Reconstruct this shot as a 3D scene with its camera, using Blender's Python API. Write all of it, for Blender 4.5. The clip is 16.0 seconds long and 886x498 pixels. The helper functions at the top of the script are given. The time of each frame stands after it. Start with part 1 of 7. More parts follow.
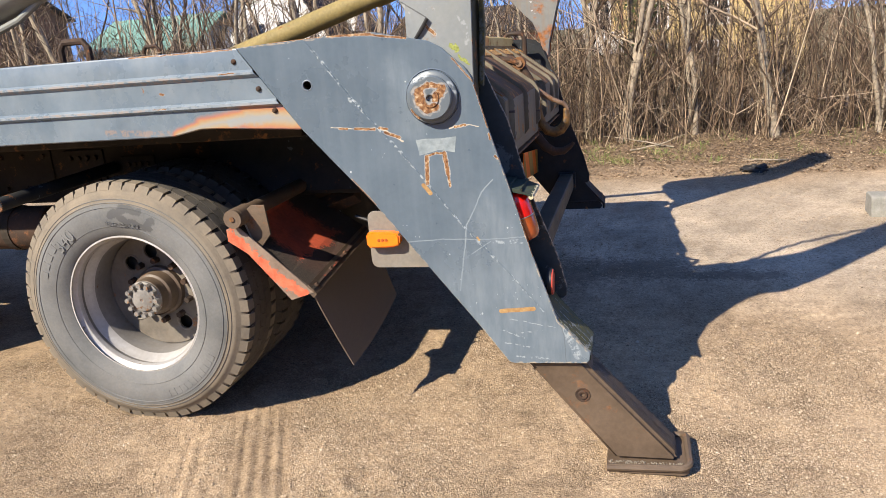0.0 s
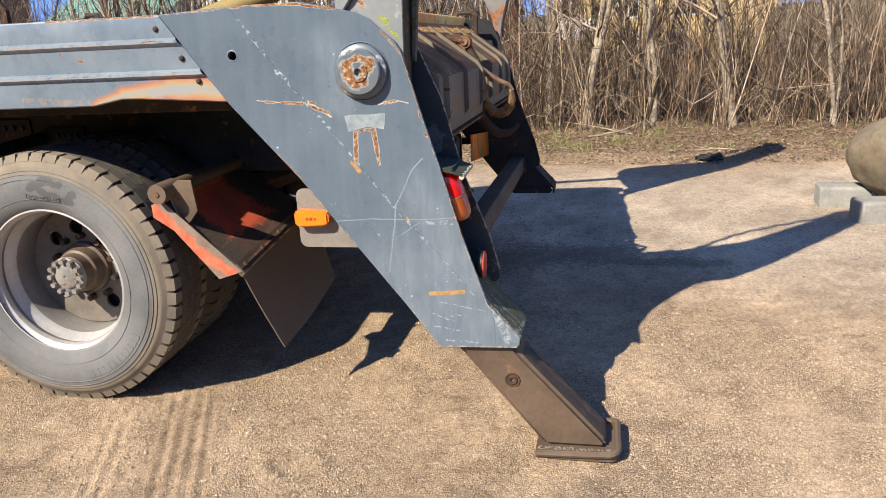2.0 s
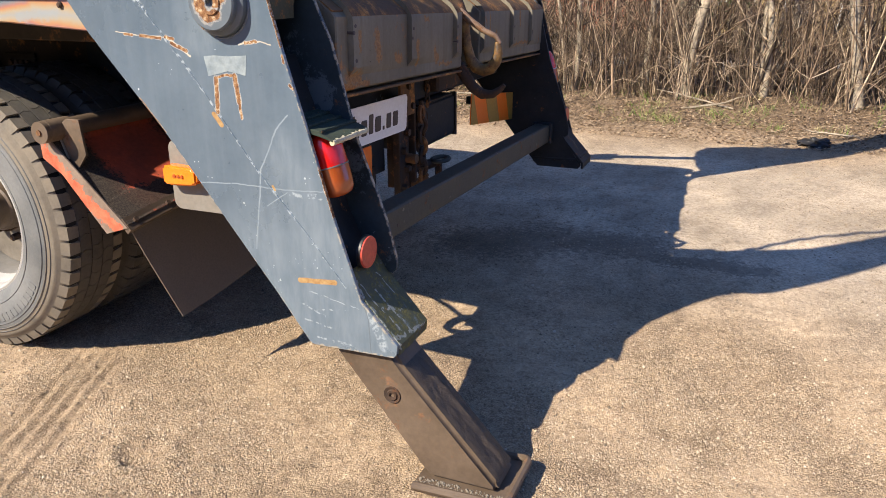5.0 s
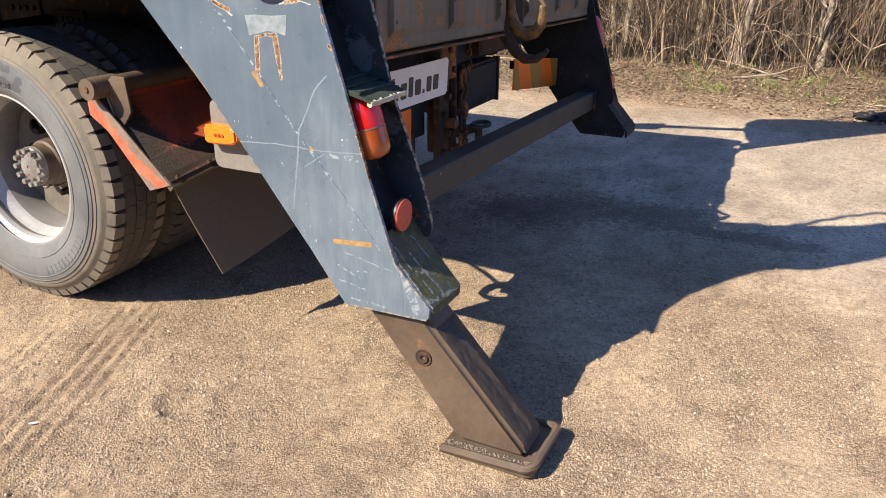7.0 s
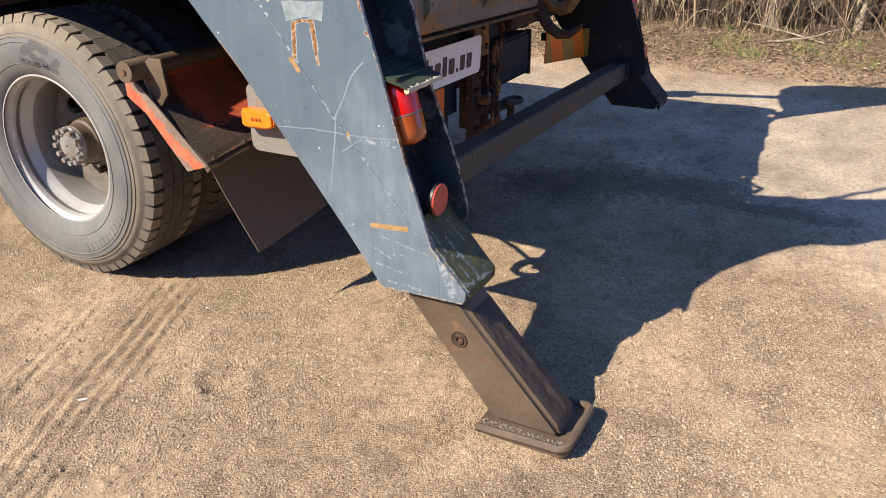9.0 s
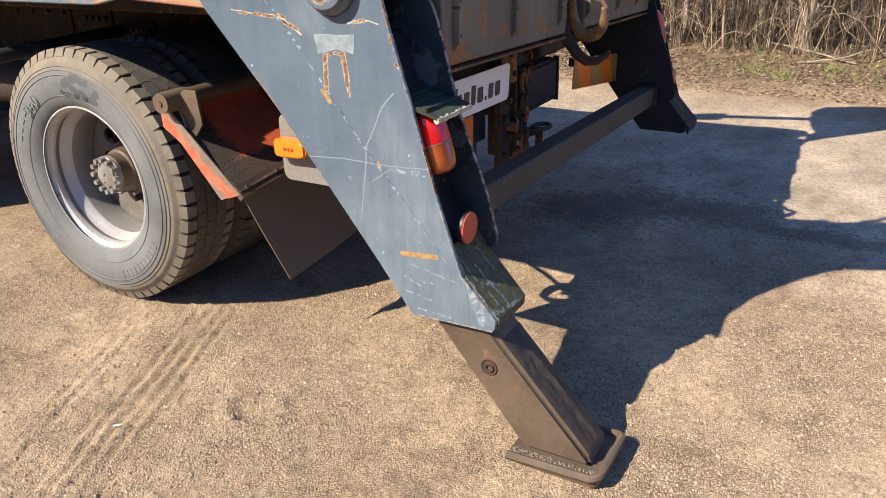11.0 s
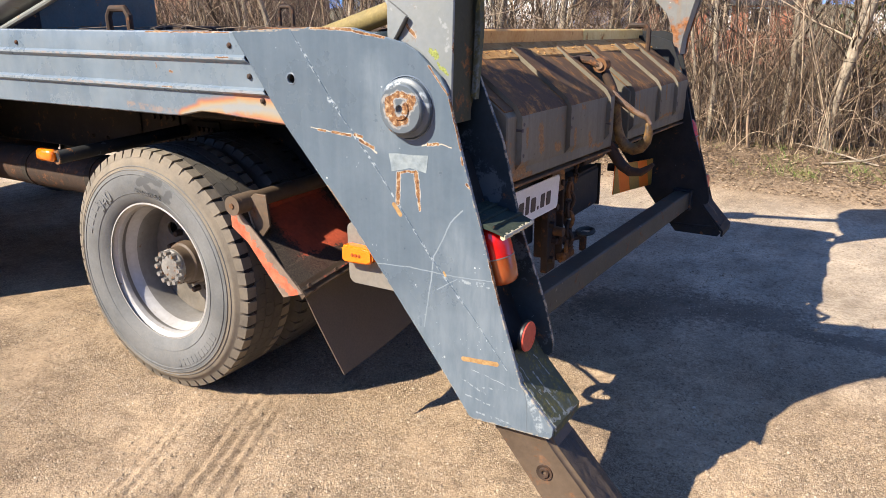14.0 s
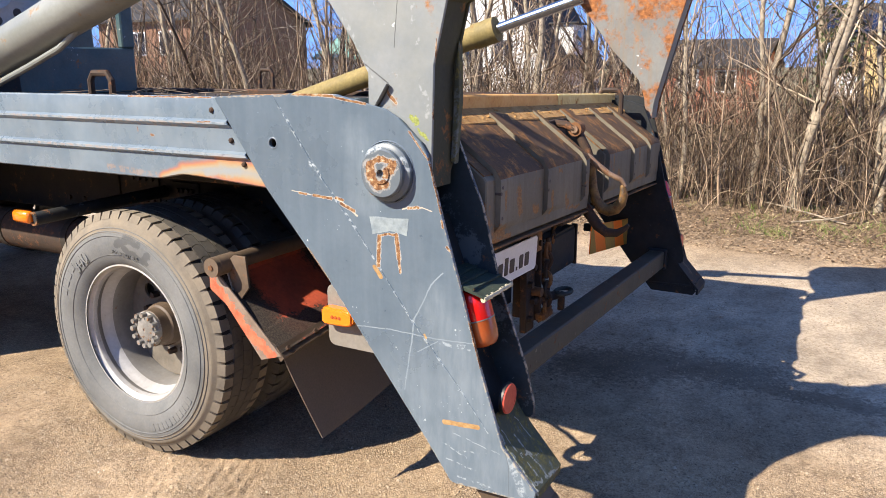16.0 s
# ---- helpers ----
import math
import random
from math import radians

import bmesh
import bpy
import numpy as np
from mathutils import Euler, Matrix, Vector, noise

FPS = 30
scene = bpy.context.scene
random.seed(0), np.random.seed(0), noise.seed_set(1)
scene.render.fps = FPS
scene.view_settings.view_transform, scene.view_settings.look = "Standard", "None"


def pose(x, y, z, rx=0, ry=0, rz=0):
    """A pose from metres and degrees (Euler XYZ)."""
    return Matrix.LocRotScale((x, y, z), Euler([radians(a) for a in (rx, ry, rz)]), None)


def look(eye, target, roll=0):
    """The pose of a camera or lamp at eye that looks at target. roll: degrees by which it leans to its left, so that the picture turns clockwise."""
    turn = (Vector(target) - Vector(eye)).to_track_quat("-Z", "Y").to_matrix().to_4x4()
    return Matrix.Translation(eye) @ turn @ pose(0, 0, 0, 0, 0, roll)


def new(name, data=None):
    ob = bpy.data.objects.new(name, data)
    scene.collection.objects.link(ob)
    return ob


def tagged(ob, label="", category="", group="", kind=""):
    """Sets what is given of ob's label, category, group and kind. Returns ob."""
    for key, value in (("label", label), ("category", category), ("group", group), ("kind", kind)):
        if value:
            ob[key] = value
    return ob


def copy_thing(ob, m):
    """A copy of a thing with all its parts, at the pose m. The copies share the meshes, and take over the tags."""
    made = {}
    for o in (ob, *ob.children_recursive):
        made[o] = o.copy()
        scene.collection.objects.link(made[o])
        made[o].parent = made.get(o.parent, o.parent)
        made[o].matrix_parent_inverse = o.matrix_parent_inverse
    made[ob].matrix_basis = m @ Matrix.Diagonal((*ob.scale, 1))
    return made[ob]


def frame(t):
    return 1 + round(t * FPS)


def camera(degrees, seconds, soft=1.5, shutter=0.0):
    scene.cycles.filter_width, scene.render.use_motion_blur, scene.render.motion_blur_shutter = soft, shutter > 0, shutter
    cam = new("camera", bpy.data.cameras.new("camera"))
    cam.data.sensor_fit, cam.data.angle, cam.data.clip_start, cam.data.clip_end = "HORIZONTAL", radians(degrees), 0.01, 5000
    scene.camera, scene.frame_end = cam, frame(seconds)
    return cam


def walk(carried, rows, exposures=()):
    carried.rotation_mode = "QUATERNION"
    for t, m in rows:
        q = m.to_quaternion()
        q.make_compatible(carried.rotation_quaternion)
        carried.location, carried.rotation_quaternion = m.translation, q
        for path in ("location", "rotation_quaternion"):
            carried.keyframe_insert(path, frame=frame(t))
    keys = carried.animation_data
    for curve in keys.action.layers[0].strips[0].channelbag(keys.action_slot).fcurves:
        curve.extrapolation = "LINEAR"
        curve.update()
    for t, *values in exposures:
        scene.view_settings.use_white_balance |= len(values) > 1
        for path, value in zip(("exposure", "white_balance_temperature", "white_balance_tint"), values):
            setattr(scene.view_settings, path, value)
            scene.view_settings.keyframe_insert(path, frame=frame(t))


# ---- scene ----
cam = camera(60.4, 16.0, soft=0.6)
PATH = [
    (0, (0.699, -2.489, 1.535), (0.219, -0.623, 0.999), -4.7),
    (0.5, (0.697, -2.49, 1.539), (0.229, -0.622, 0.999), -4.6),
    (1, (0.695, -2.496, 1.54), (0.255, -0.623, 0.993), -4.3),
    (1.5, (0.709, -2.515, 1.56), (0.301, -0.639, 0.997), -3.8),
    (2, (0.818, -2.401, 1.495), (0.416, -0.529, 0.915), -3.0),
    (2.5, (1.179, -2.186, 1.487), (0.71, -0.34, 0.874), -2.0),
    (3, (1.32, -1.968, 1.441), (0.791, -0.149, 0.799), -1.4),
    (3.5, (1.331, -1.775, 1.414), (0.747, 0.019, 0.751), -0.8),
    (4, (1.358, -1.714, 1.415), (0.72, 0.058, 0.743), -0.5),
    (6.5, (1.446, -1.697, 1.396), (0.633, -0.014, 0.683), -0.1),
    (7, (1.433, -1.693, 1.402), (0.614, -0.034, 0.644), 0.1),
    (7.5, (1.43, -1.686, 1.457), (0.607, -0.06, 0.633), 0.3),
    (8, (1.418, -1.694, 1.466), (0.588, -0.089, 0.608), 0.0),
    (10.5, (1.394, -1.705, 1.487), (0.484, -0.128, 0.66), -1.8),
    (11, (1.395, -1.707, 1.493), (0.465, -0.127, 0.694), -1.8),
    (11.5, (1.39, -1.721, 1.511), (0.439, -0.136, 0.747), -1.8),
    (12, (1.363, -1.774, 1.564), (0.391, -0.185, 0.835), -1.6),
    (12.5, (1.335, -1.807, 1.581), (0.35, -0.21, 0.89), -1.4),
    (13, (1.318, -1.817, 1.603), (0.323, -0.214, 0.94), -1.1),
    (13.5, (1.315, -1.835, 1.618), (0.319, -0.221, 0.982), -0.8),
    (14, (1.312, -1.847, 1.628), (0.318, -0.222, 1.017), -0.6),
    (14.5, (1.314, -1.855, 1.635), (0.325, -0.219, 1.047), -0.4),
    (15, (1.311, -1.861, 1.647), (0.33, -0.213, 1.08), -0.2),
    (15.5, (1.309, -1.864, 1.646), (0.336, -0.197, 1.121), -0.2),
    (16, (1.307, -1.861, 1.648), (0.347, -0.17, 1.18), -0.3),
]
walk(cam, [(t, look(eye, target, roll)) for t, eye, target, roll in PATH],
     ((0, 0.88, 6500, 10), (3, 0.92, 6500, 10), (6.5, 1.05, 6500, 10), (8, 0.93, 6500, 10), (10.5, 0.96, 6500, 10), (12.5, 1.07, 6400, 10), (16, 1.15, 6400, 10)))

# world and sun
W_ = 2.55                      # width of the truck over its rear legs
world = bpy.data.worlds.new("sky")
scene.world = world
world.use_nodes = True
wn = world.node_tree.nodes
sky = wn.new("ShaderNodeTexSky")
sky.sky_type = 'NISHITA'
sky.sun_disc = False
SUN_WAY = Vector((0.63, 0.975, -1.0)).normalized()
sky.sun_elevation = math.asin(-SUN_WAY.z)
sky.sun_rotation = math.atan2(-SUN_WAY.x, -SUN_WAY.y)
sky.air_density, sky.dust_density, sky.ozone_density, sky.altitude = 0.8, 0.0, 4.0, 4000
up_way = wn.new("ShaderNodeVectorMath")
up_way.operation = 'ADD'
up_way.inputs[1].default_value = (0, 0, 0.25)
unit = wn.new("ShaderNodeVectorMath")
unit.operation = 'NORMALIZE'
coords = wn.new("ShaderNodeTexCoord")
world.node_tree.links.new(coords.outputs["Generated"], up_way.inputs[0])
world.node_tree.links.new(up_way.outputs[0], unit.inputs[0])
world.node_tree.links.new(unit.outputs[0], sky.inputs[0])
tone = wn.new("ShaderNodeMix")
tone.data_type, tone.blend_type = 'RGBA', 'MULTIPLY'
tone.inputs[0].default_value, tone.inputs[7].default_value = 1.0, (0.955, 0.98, 1.045, 1)
world.node_tree.links.new(sky.outputs[0], tone.inputs[6])
world.node_tree.links.new(tone.outputs[2], wn["Background"].inputs[0])
wn["Background"].inputs[1].default_value = 0.212
sun = new("sun", bpy.data.lights.new("sun", 'SUN'))
sun.data.energy, sun.data.angle, sun.data.color = 5.0, radians(0.5), (1.0, 0.875, 0.70)
sun.rotation_mode = 'QUATERNION'
sun.rotation_quaternion = SUN_WAY.to_track_quat('-Z', 'Y')
sun.location = (-6, -11, 11)


# materials
def mat(name, rough=0.6, metal=0.0):
    m = bpy.data.materials.new(name)
    m.use_nodes = True
    nt = m.node_tree
    b = nt.nodes["Principled BSDF"]
    b.inputs["Roughness"].default_value = rough
    b.inputs["Metallic"].default_value = metal
    return m, nt, b


def nz(nt, scale, detail=6, rough=0.6, vec=None, kind="noise"):
    if kind == "vor":
        n = nt.nodes.new("ShaderNodeTexVoronoi")
        n.inputs["Scale"].default_value = scale
    else:
        n = nt.nodes.new("ShaderNodeTexNoise")
        n.inputs["Scale"].default_value = scale
        n.inputs["Detail"].default_value = detail
        n.inputs["Roughness"].default_value = rough
    if vec is not None:
        nt.links.new(vec, n.inputs["Vector"])
    return n


def ramp(nt, src, stops):
    r = nt.nodes.new("ShaderNodeValToRGB")
    e = r.color_ramp.elements
    while len(e) < len(stops):
        e.new(0.5)
    for i, (p, c) in enumerate(stops):
        e[i].position = p
        e[i].color = (*c, 1) if len(c) == 3 else c
    nt.links.new(src, r.inputs[0])
    return r


def mix(nt, fac, a, b, blend='MIX'):
    n = nt.nodes.new("ShaderNodeMix")
    n.data_type, n.blend_type = 'RGBA', blend
    for sock, v in ((n.inputs[0], fac), (n.inputs[6], a), (n.inputs[7], b)):
        if isinstance(v, (int, float)):
            sock.default_value = v
        elif isinstance(v, tuple):
            sock.default_value = (*v, 1)
        else:
            nt.links.new(v, sock)
    return n.outputs[2]


def math_node(nt, op, a, b=0.0, clamp=False):
    n = nt.nodes.new("ShaderNodeMath")
    n.operation, n.use_clamp = op, clamp
    for sock, v in ((n.inputs[0], a), (n.inputs[1], b)):
        if isinstance(v, (int, float)):
            sock.default_value = v
        else:
            nt.links.new(v, sock)
    return n.outputs[0]


def bump(nt, b, height, strength=0.3, dist=0.01):
    n = nt.nodes.new("ShaderNodeBump")
    n.inputs["Strength"].default_value, n.inputs["Distance"].default_value = strength, dist
    nt.links.new(height, n.inputs["Height"])
    nt.links.new(n.outputs[0], b.inputs["Normal"])
    return n


def place(nt):
    return nt.nodes.new("ShaderNodeNewGeometry").outputs["Position"]


def stretched(nt, src, sx, sy, sz):
    n = nt.nodes.new("ShaderNodeMapping")
    n.inputs["Scale"].default_value = (sx, sy, sz)
    nt.links.new(src, n.inputs["Vector"])
    return n.outputs[0]


def worn(name, base, second, rust=0.0, rust_col=(0.30, 0.12, 0.035), chips=0.0, chip_col=(0.55, 0.58, 0.6), rough=0.5,
         metal=0.0, big=3.0, fine=60.0, relief=0.15, dust=0.0, dust_col=(0.34, 0.27, 0.19), streak=0.0, grain=0.28):
    """Painted or bare surface: two-scale colour variation, rust in patches, chips, dust."""
    m, nt, b = mat(name, rough, metal)
    P = place(nt)
    n1 = nz(nt, big, 7, 0.65, P)
    n2 = nz(nt, fine, 4, 0.6, P)
    col = mix(nt, ramp(nt, n1.outputs[0], [(0.35, (0, 0, 0)), (0.68, (1, 1, 1))]).outputs[0], base, second)
    col = mix(nt, grain, col, ramp(nt, n2.outputs[0], [(0.3, (0.25, 0.25, 0.25)), (0.7, (0.8, 0.8, 0.8))]).outputs[0], 'OVERLAY')
    if streak:
        ns = nz(nt, 9, 4, 0.6, stretched(nt, P, 3.0, 3.0, 0.22))
        col = mix(nt, math_node(nt, 'MULTIPLY', ramp(nt, ns.outputs[0], [(0.45, (0, 0, 0)), (0.75, (1, 1, 1))]).outputs[0], streak),
                  col, dust_col)
    rfac = None
    if rust:
        nr = nz(nt, big * 2.3, 9, 0.72, P)
        rfac = ramp(nt, nr.outputs[0], [(0.62 - rust * 0.35, (0, 0, 0)), (0.70 - rust * 0.30, (1, 1, 1))]).outputs[0]
        nrc = nz(nt, fine * 0.8, 5, 0.7, P)
        rc = ramp(nt, nrc.outputs[0], [(0.3, tuple(c * 0.35 for c in rust_col)), (0.55, rust_col),
                                       (0.8, (min(1, rust_col[0] * 1.7), rust_col[1] * 1.9, rust_col[2] * 2.0))]).outputs[0]
        col = mix(nt, rfac, col, rc)
    if chips:
        nc = nz(nt, 45, 3, 0.5, P)
        ng = nz(nt, 5, 3, 0.5, P)
        cm = math_node(nt, 'MULTIPLY', nc.outputs[0], ramp(nt, ng.outputs[0], [(0.4, (0.75, 0.75, 0.75)), (0.7, (1.08, 1.08, 1.08))]).outputs[0])
        cf = ramp(nt, cm, [(0.735 - chips * 0.1, (0, 0, 0)), (0.75 - chips * 0.1, (1, 1, 1))]).outputs[0]
        col = mix(nt, cf, col, chip_col)
    if dust:
        nd = nz(nt, big * 1.6, 8, 0.7, P)
        col = mix(nt, math_node(nt, 'MULTIPLY', ramp(nt, nd.outputs[0], [(0.3, (0, 0, 0)), (0.72, (1, 1, 1))]).outputs[0], dust), col, dust_col)
    nt.links.new(col, b.inputs["Base Color"])
    rv = ramp(nt, n1.outputs[0], [(0.3, (max(0.05, rough - 0.12),) * 3), (0.7, (min(1, rough + 0.15),) * 3)]).outputs[0]
    if rfac is not None:
        rv = mix(nt, rfac, rv, (0.9, 0.9, 0.9))
    nt.links.new(rv, b.inputs["Roughness"])
    h = mix(nt, 0.4, n2.outputs[0], nz(nt, fine * 3.5, 3, 0.6, P).outputs[0])
    if rfac is not None:
        h = mix(nt, 0.5, h, rfac, 'ADD')
    bump(nt, b, h, relief, 0.004)
    return m


def plain(name, col, rough=0.5, metal=0.0, var=0.15, fine=80.0, relief=0.08):
    dark = tuple(c * (1 - var) for c in col)
    light = tuple(min(1, c * (1 + var)) for c in col)
    return worn(name, dark, light, rough=rough, metal=metal, fine=fine, relief=relief)


BLUE = worn("grey-blue paint", (0.082, 0.108, 0.146), (0.114, 0.146, 0.190), rough=0.40, big=2.2, chips=0.1, relief=0.06, dust=0.16,
            dust_col=(0.26, 0.29, 0.32), streak=0.08)
ARM = worn("weathered grey arm paint", (0.17, 0.198, 0.220), (0.25, 0.272, 0.282), rough=0.45, big=3.0, rust=0.06, chips=0.35, relief=0.10,
           chip_col=(0.7, 0.72, 0.72), dust=0.25, dust_col=(0.30, 0.29, 0.20), grain=0.09)
ARM_RUST = worn("rusting grey arm paint", (0.125, 0.134, 0.136), (0.215, 0.218, 0.205), rough=0.55, big=2.6, rust=0.44, rust_col=(0.30, 0.115, 0.036),
                chips=0.8, relief=0.12, grain=0.09, streak=0.7, dust_col=(0.23, 0.150, 0.075))
BLACK = worn("dark blue-black paint and shade tone", (0.005, 0.008, 0.012), (0.016, 0.022, 0.029), rough=0.62, big=6, rust=0.03, chips=0.6,
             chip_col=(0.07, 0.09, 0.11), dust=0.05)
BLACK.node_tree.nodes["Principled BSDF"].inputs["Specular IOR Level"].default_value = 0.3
STEEL = worn("dirty brown steel", (0.070, 0.050, 0.035), (0.120, 0.086, 0.060), rough=0.5, big=4, rust=0.14, rust_col=(0.20, 0.088, 0.036),
             dust=0.25, dust_col=(0.20, 0.150, 0.105), relief=0.18, streak=0.0)
GREASE = worn("greasy dark steel", (0.022, 0.016, 0.012), (0.060, 0.044, 0.031), rough=0.5, big=22, fine=90, relief=1.0, dust=0.3,
              dust_col=(0.13, 0.10, 0.07))
MOSS = worn("mossy painted steel", (0.035, 0.045, 0.036), (0.075, 0.088, 0.052), rough=0.75, big=7, rust=0.04, chips=0.6, chip_col=(0.30, 0.31, 0.26), relief=0.35,
            dust=0.45, dust_col=(0.090, 0.088, 0.034))
HOODMAT = worn("dark green lichened hood paint", (0.010, 0.020, 0.018), (0.028, 0.044, 0.032), rough=0.92, big=16, fine=90, rust=0.03, chips=0.3, chip_col=(0.20, 0.22, 0.15), relief=0.8,
               dust=0.3, dust_col=(0.050, 0.062, 0.026))
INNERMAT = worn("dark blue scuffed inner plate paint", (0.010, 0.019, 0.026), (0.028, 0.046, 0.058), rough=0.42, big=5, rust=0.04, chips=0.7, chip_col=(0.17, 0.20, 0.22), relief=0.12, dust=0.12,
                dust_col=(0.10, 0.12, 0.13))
HOOKMAT = worn("golden rusted hook steel", (0.040, 0.022, 0.010), (0.30, 0.165, 0.042), rough=0.55, big=22, rust=0.24, rust_col=(0.15, 0.060, 0.020), relief=0.35)
LATCHMAT = worn("bare worn steel", (0.11, 0.066, 0.040), (0.26, 0.175, 0.12), rough=0.4, big=20, rust=0.26, rust_col=(0.18, 0.075, 0.026), relief=0.2)
RUSTY = worn("rusted steel", (0.080, 0.042, 0.025), (0.23, 0.105, 0.040), rough=0.85, big=6, rust=0.35, rust_col=(0.26, 0.115, 0.035), relief=0.35)
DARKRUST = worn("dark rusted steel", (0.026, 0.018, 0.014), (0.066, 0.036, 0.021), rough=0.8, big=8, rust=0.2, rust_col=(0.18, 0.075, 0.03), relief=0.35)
BOXMAT = worn("rust-stained grey steel box", (0.112, 0.100, 0.074), (0.200, 0.178, 0.132), rough=0.66, big=2.6, rust=0.09,
              rust_col=(0.36, 0.15, 0.042), relief=0.22, streak=0.6, dust_col=(0.095, 0.076, 0.050), grain=0.14)
BOXTOP = worn("rusted box top", (0.070, 0.034, 0.015), (0.190, 0.103, 0.046), rough=0.85, big=4, rust=0.32, rust_col=(0.40, 0.175, 0.045), relief=0.25)
DECK = worn("rotten brown deck beam", (0.70, 0.35, 0.100), (0.82, 0.50, 0.195), rough=0.9, big=5, rust=0.15, rust_col=(0.52, 0.18, 0.04), relief=0.4)
LEDGE = worn("golden-brown rotten ledge", (0.38, 0.20, 0.060), (0.50, 0.30, 0.115), rough=0.95, big=14, fine=70, rust=0.24, rust_col=(0.28, 0.12, 0.035), relief=0.8)
DECKYEL = worn("pale yellow beam", (0.70, 0.52, 0.19), (0.80, 0.66, 0.31), rough=0.8, big=6, rust=0.15, rust_col=(0.5, 0.22, 0.05), relief=0.3)
MOSSYEL = worn("moss-yellow cylinder paint", (0.215, 0.160, 0.050), (0.29, 0.225, 0.085), rough=0.7, big=9, rust=0.1, relief=0.35, dust=0.4,
               dust_col=(0.10, 0.095, 0.04))
CYLGREY = worn("grey cylinder paint", (0.185, 0.200, 0.188), (0.262, 0.278, 0.260), rough=0.38, big=4, rust=0.06, rust_col=(0.34, 0.19, 0.07), relief=0.08, grain=0.09)
CHROME, cnt, cb = mat("bright rod", 0.18, 1.0)
cb.inputs["Base Color"].default_value = (0.72, 0.73, 0.75, 1)
bump(cnt, cb, nz(cnt, 250, 2, 0.5, place(cnt)).outputs[0], 0.04, 0.002)
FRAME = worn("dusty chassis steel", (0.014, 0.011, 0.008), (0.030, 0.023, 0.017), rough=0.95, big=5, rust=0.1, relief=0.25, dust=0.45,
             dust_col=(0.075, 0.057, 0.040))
RED = worn("grimy mudguard flange paint", (0.17, 0.122, 0.092), (0.27, 0.205, 0.16), rough=0.75, big=9, rust=0.06, rust_col=(0.15, 0.08, 0.05), relief=0.4, dust=0.3,
           dust_col=(0.14, 0.105, 0.08))
RED_DIRT_SHADE = worn("dirty red mudguard with painted shade", (0.58, 0.095, 0.040), (0.36, 0.075, 0.040), rough=0.7, big=6, relief=0.5, dust=0.4,
                dust_col=(0.045, 0.036, 0.029))
FLAP = worn("dusty rubber sheet", (0.105, 0.084, 0.062), (0.145, 0.115, 0.086), rough=0.72, big=3, fine=160, relief=0.12, dust=0.2,
            dust_col=(0.14, 0.11, 0.08))
RUBBER = worn("dusty tyre rubber", (0.082, 0.092, 0.100), (0.165, 0.174, 0.180), rough=0.75, big=3.6, fine=110, relief=0.15, dust=0.30,
              dust_col=(0.22, 0.20, 0.17), grain=0.18)
TREAD = worn("worn dusty tread rubber", (0.110, 0.100, 0.085), (0.19, 0.168, 0.136), rough=0.9, big=6, fine=90, relief=0.25, dust=0.65,
             dust_col=(0.285, 0.236, 0.172), grain=0.2)
TREADTOP = worn("dark worn tread rubber, inner tyre shade", (0.050, 0.048, 0.046), (0.095, 0.090, 0.082), rough=0.85, big=6, fine=90, relief=0.25, dust=0.35,
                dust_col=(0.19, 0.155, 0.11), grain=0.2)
GROOVE = plain("dark tyre groove", (0.022, 0.020, 0.018), 0.95)
RIM_SHADE = worn("dull silver rim darkened for shade", (0.155, 0.153, 0.152), (0.25, 0.248, 0.245), rough=0.34, metal=0.2, big=6, rust=0.03, rust_col=(0.20, 0.12, 0.07),
              relief=0.1, dust=0.35, dust_col=(0.18, 0.152, 0.12), grain=0.15)
BARSTEEL = worn("dark olive-grey steel", (0.028, 0.029, 0.024), (0.058, 0.057, 0.046), rough=0.6, big=4, rust=0.10, rust_col=(0.17, 0.075, 0.03), chips=0.35, chip_col=(0.16, 0.15, 0.12), relief=0.2, dust=0.25,
                dust_col=(0.10, 0.085, 0.06))
OLIVE = worn("dark olive-grey arm edge", (0.026, 0.030, 0.022), (0.058, 0.060, 0.042), rough=0.8, big=5, rust=0.10, chips=0.4, chip_col=(0.22, 0.24, 0.15), relief=0.25, dust=0.4, dust_col=(0.070, 0.075, 0.024))
RIM = worn("dull silver wheel paint", (0.40, 0.40, 0.405), (0.52, 0.52, 0.52), rough=0.34, metal=0.2, big=6, rust=0.05, rust_col=(0.22, 0.13, 0.07),
           relief=0.1, dust=0.3, dust_col=(0.30, 0.26, 0.20), grain=0.15)
DISC = worn("dirty wheel disc", (0.085, 0.077, 0.066), (0.19, 0.174, 0.150), rough=0.65, big=6, rust=0.06, relief=0.2, dust=0.45, dust_col=(0.26, 0.215, 0.16), grain=0.18)
HUB = worn("grey hub with rust", (0.16, 0.155, 0.145), (0.26, 0.25, 0.235), rough=0.6, big=18, rust=0.22, rust_col=(0.24, 0.12, 0.05), relief=0.25)
GREYPLATE = worn("grey plastic plate", (0.16, 0.155, 0.145), (0.22, 0.21, 0.19), rough=0.65, big=7, relief=0.1, dust=0.5, dust_col=(0.25, 0.21, 0.16))
STICKER = worn("faded sticker residue", (0.17, 0.215, 0.245), (0.30, 0.35, 0.37), rough=0.5, big=22, relief=0.1)
WHITE = plain("white sign sheet", (0.76, 0.755, 0.74), 0.45, var=0.05)
INK = plain("dark sign print", (0.055, 0.04, 0.036), 0.55)
BLACKP = plain("black plastic", (0.016, 0.016, 0.017), 0.5)
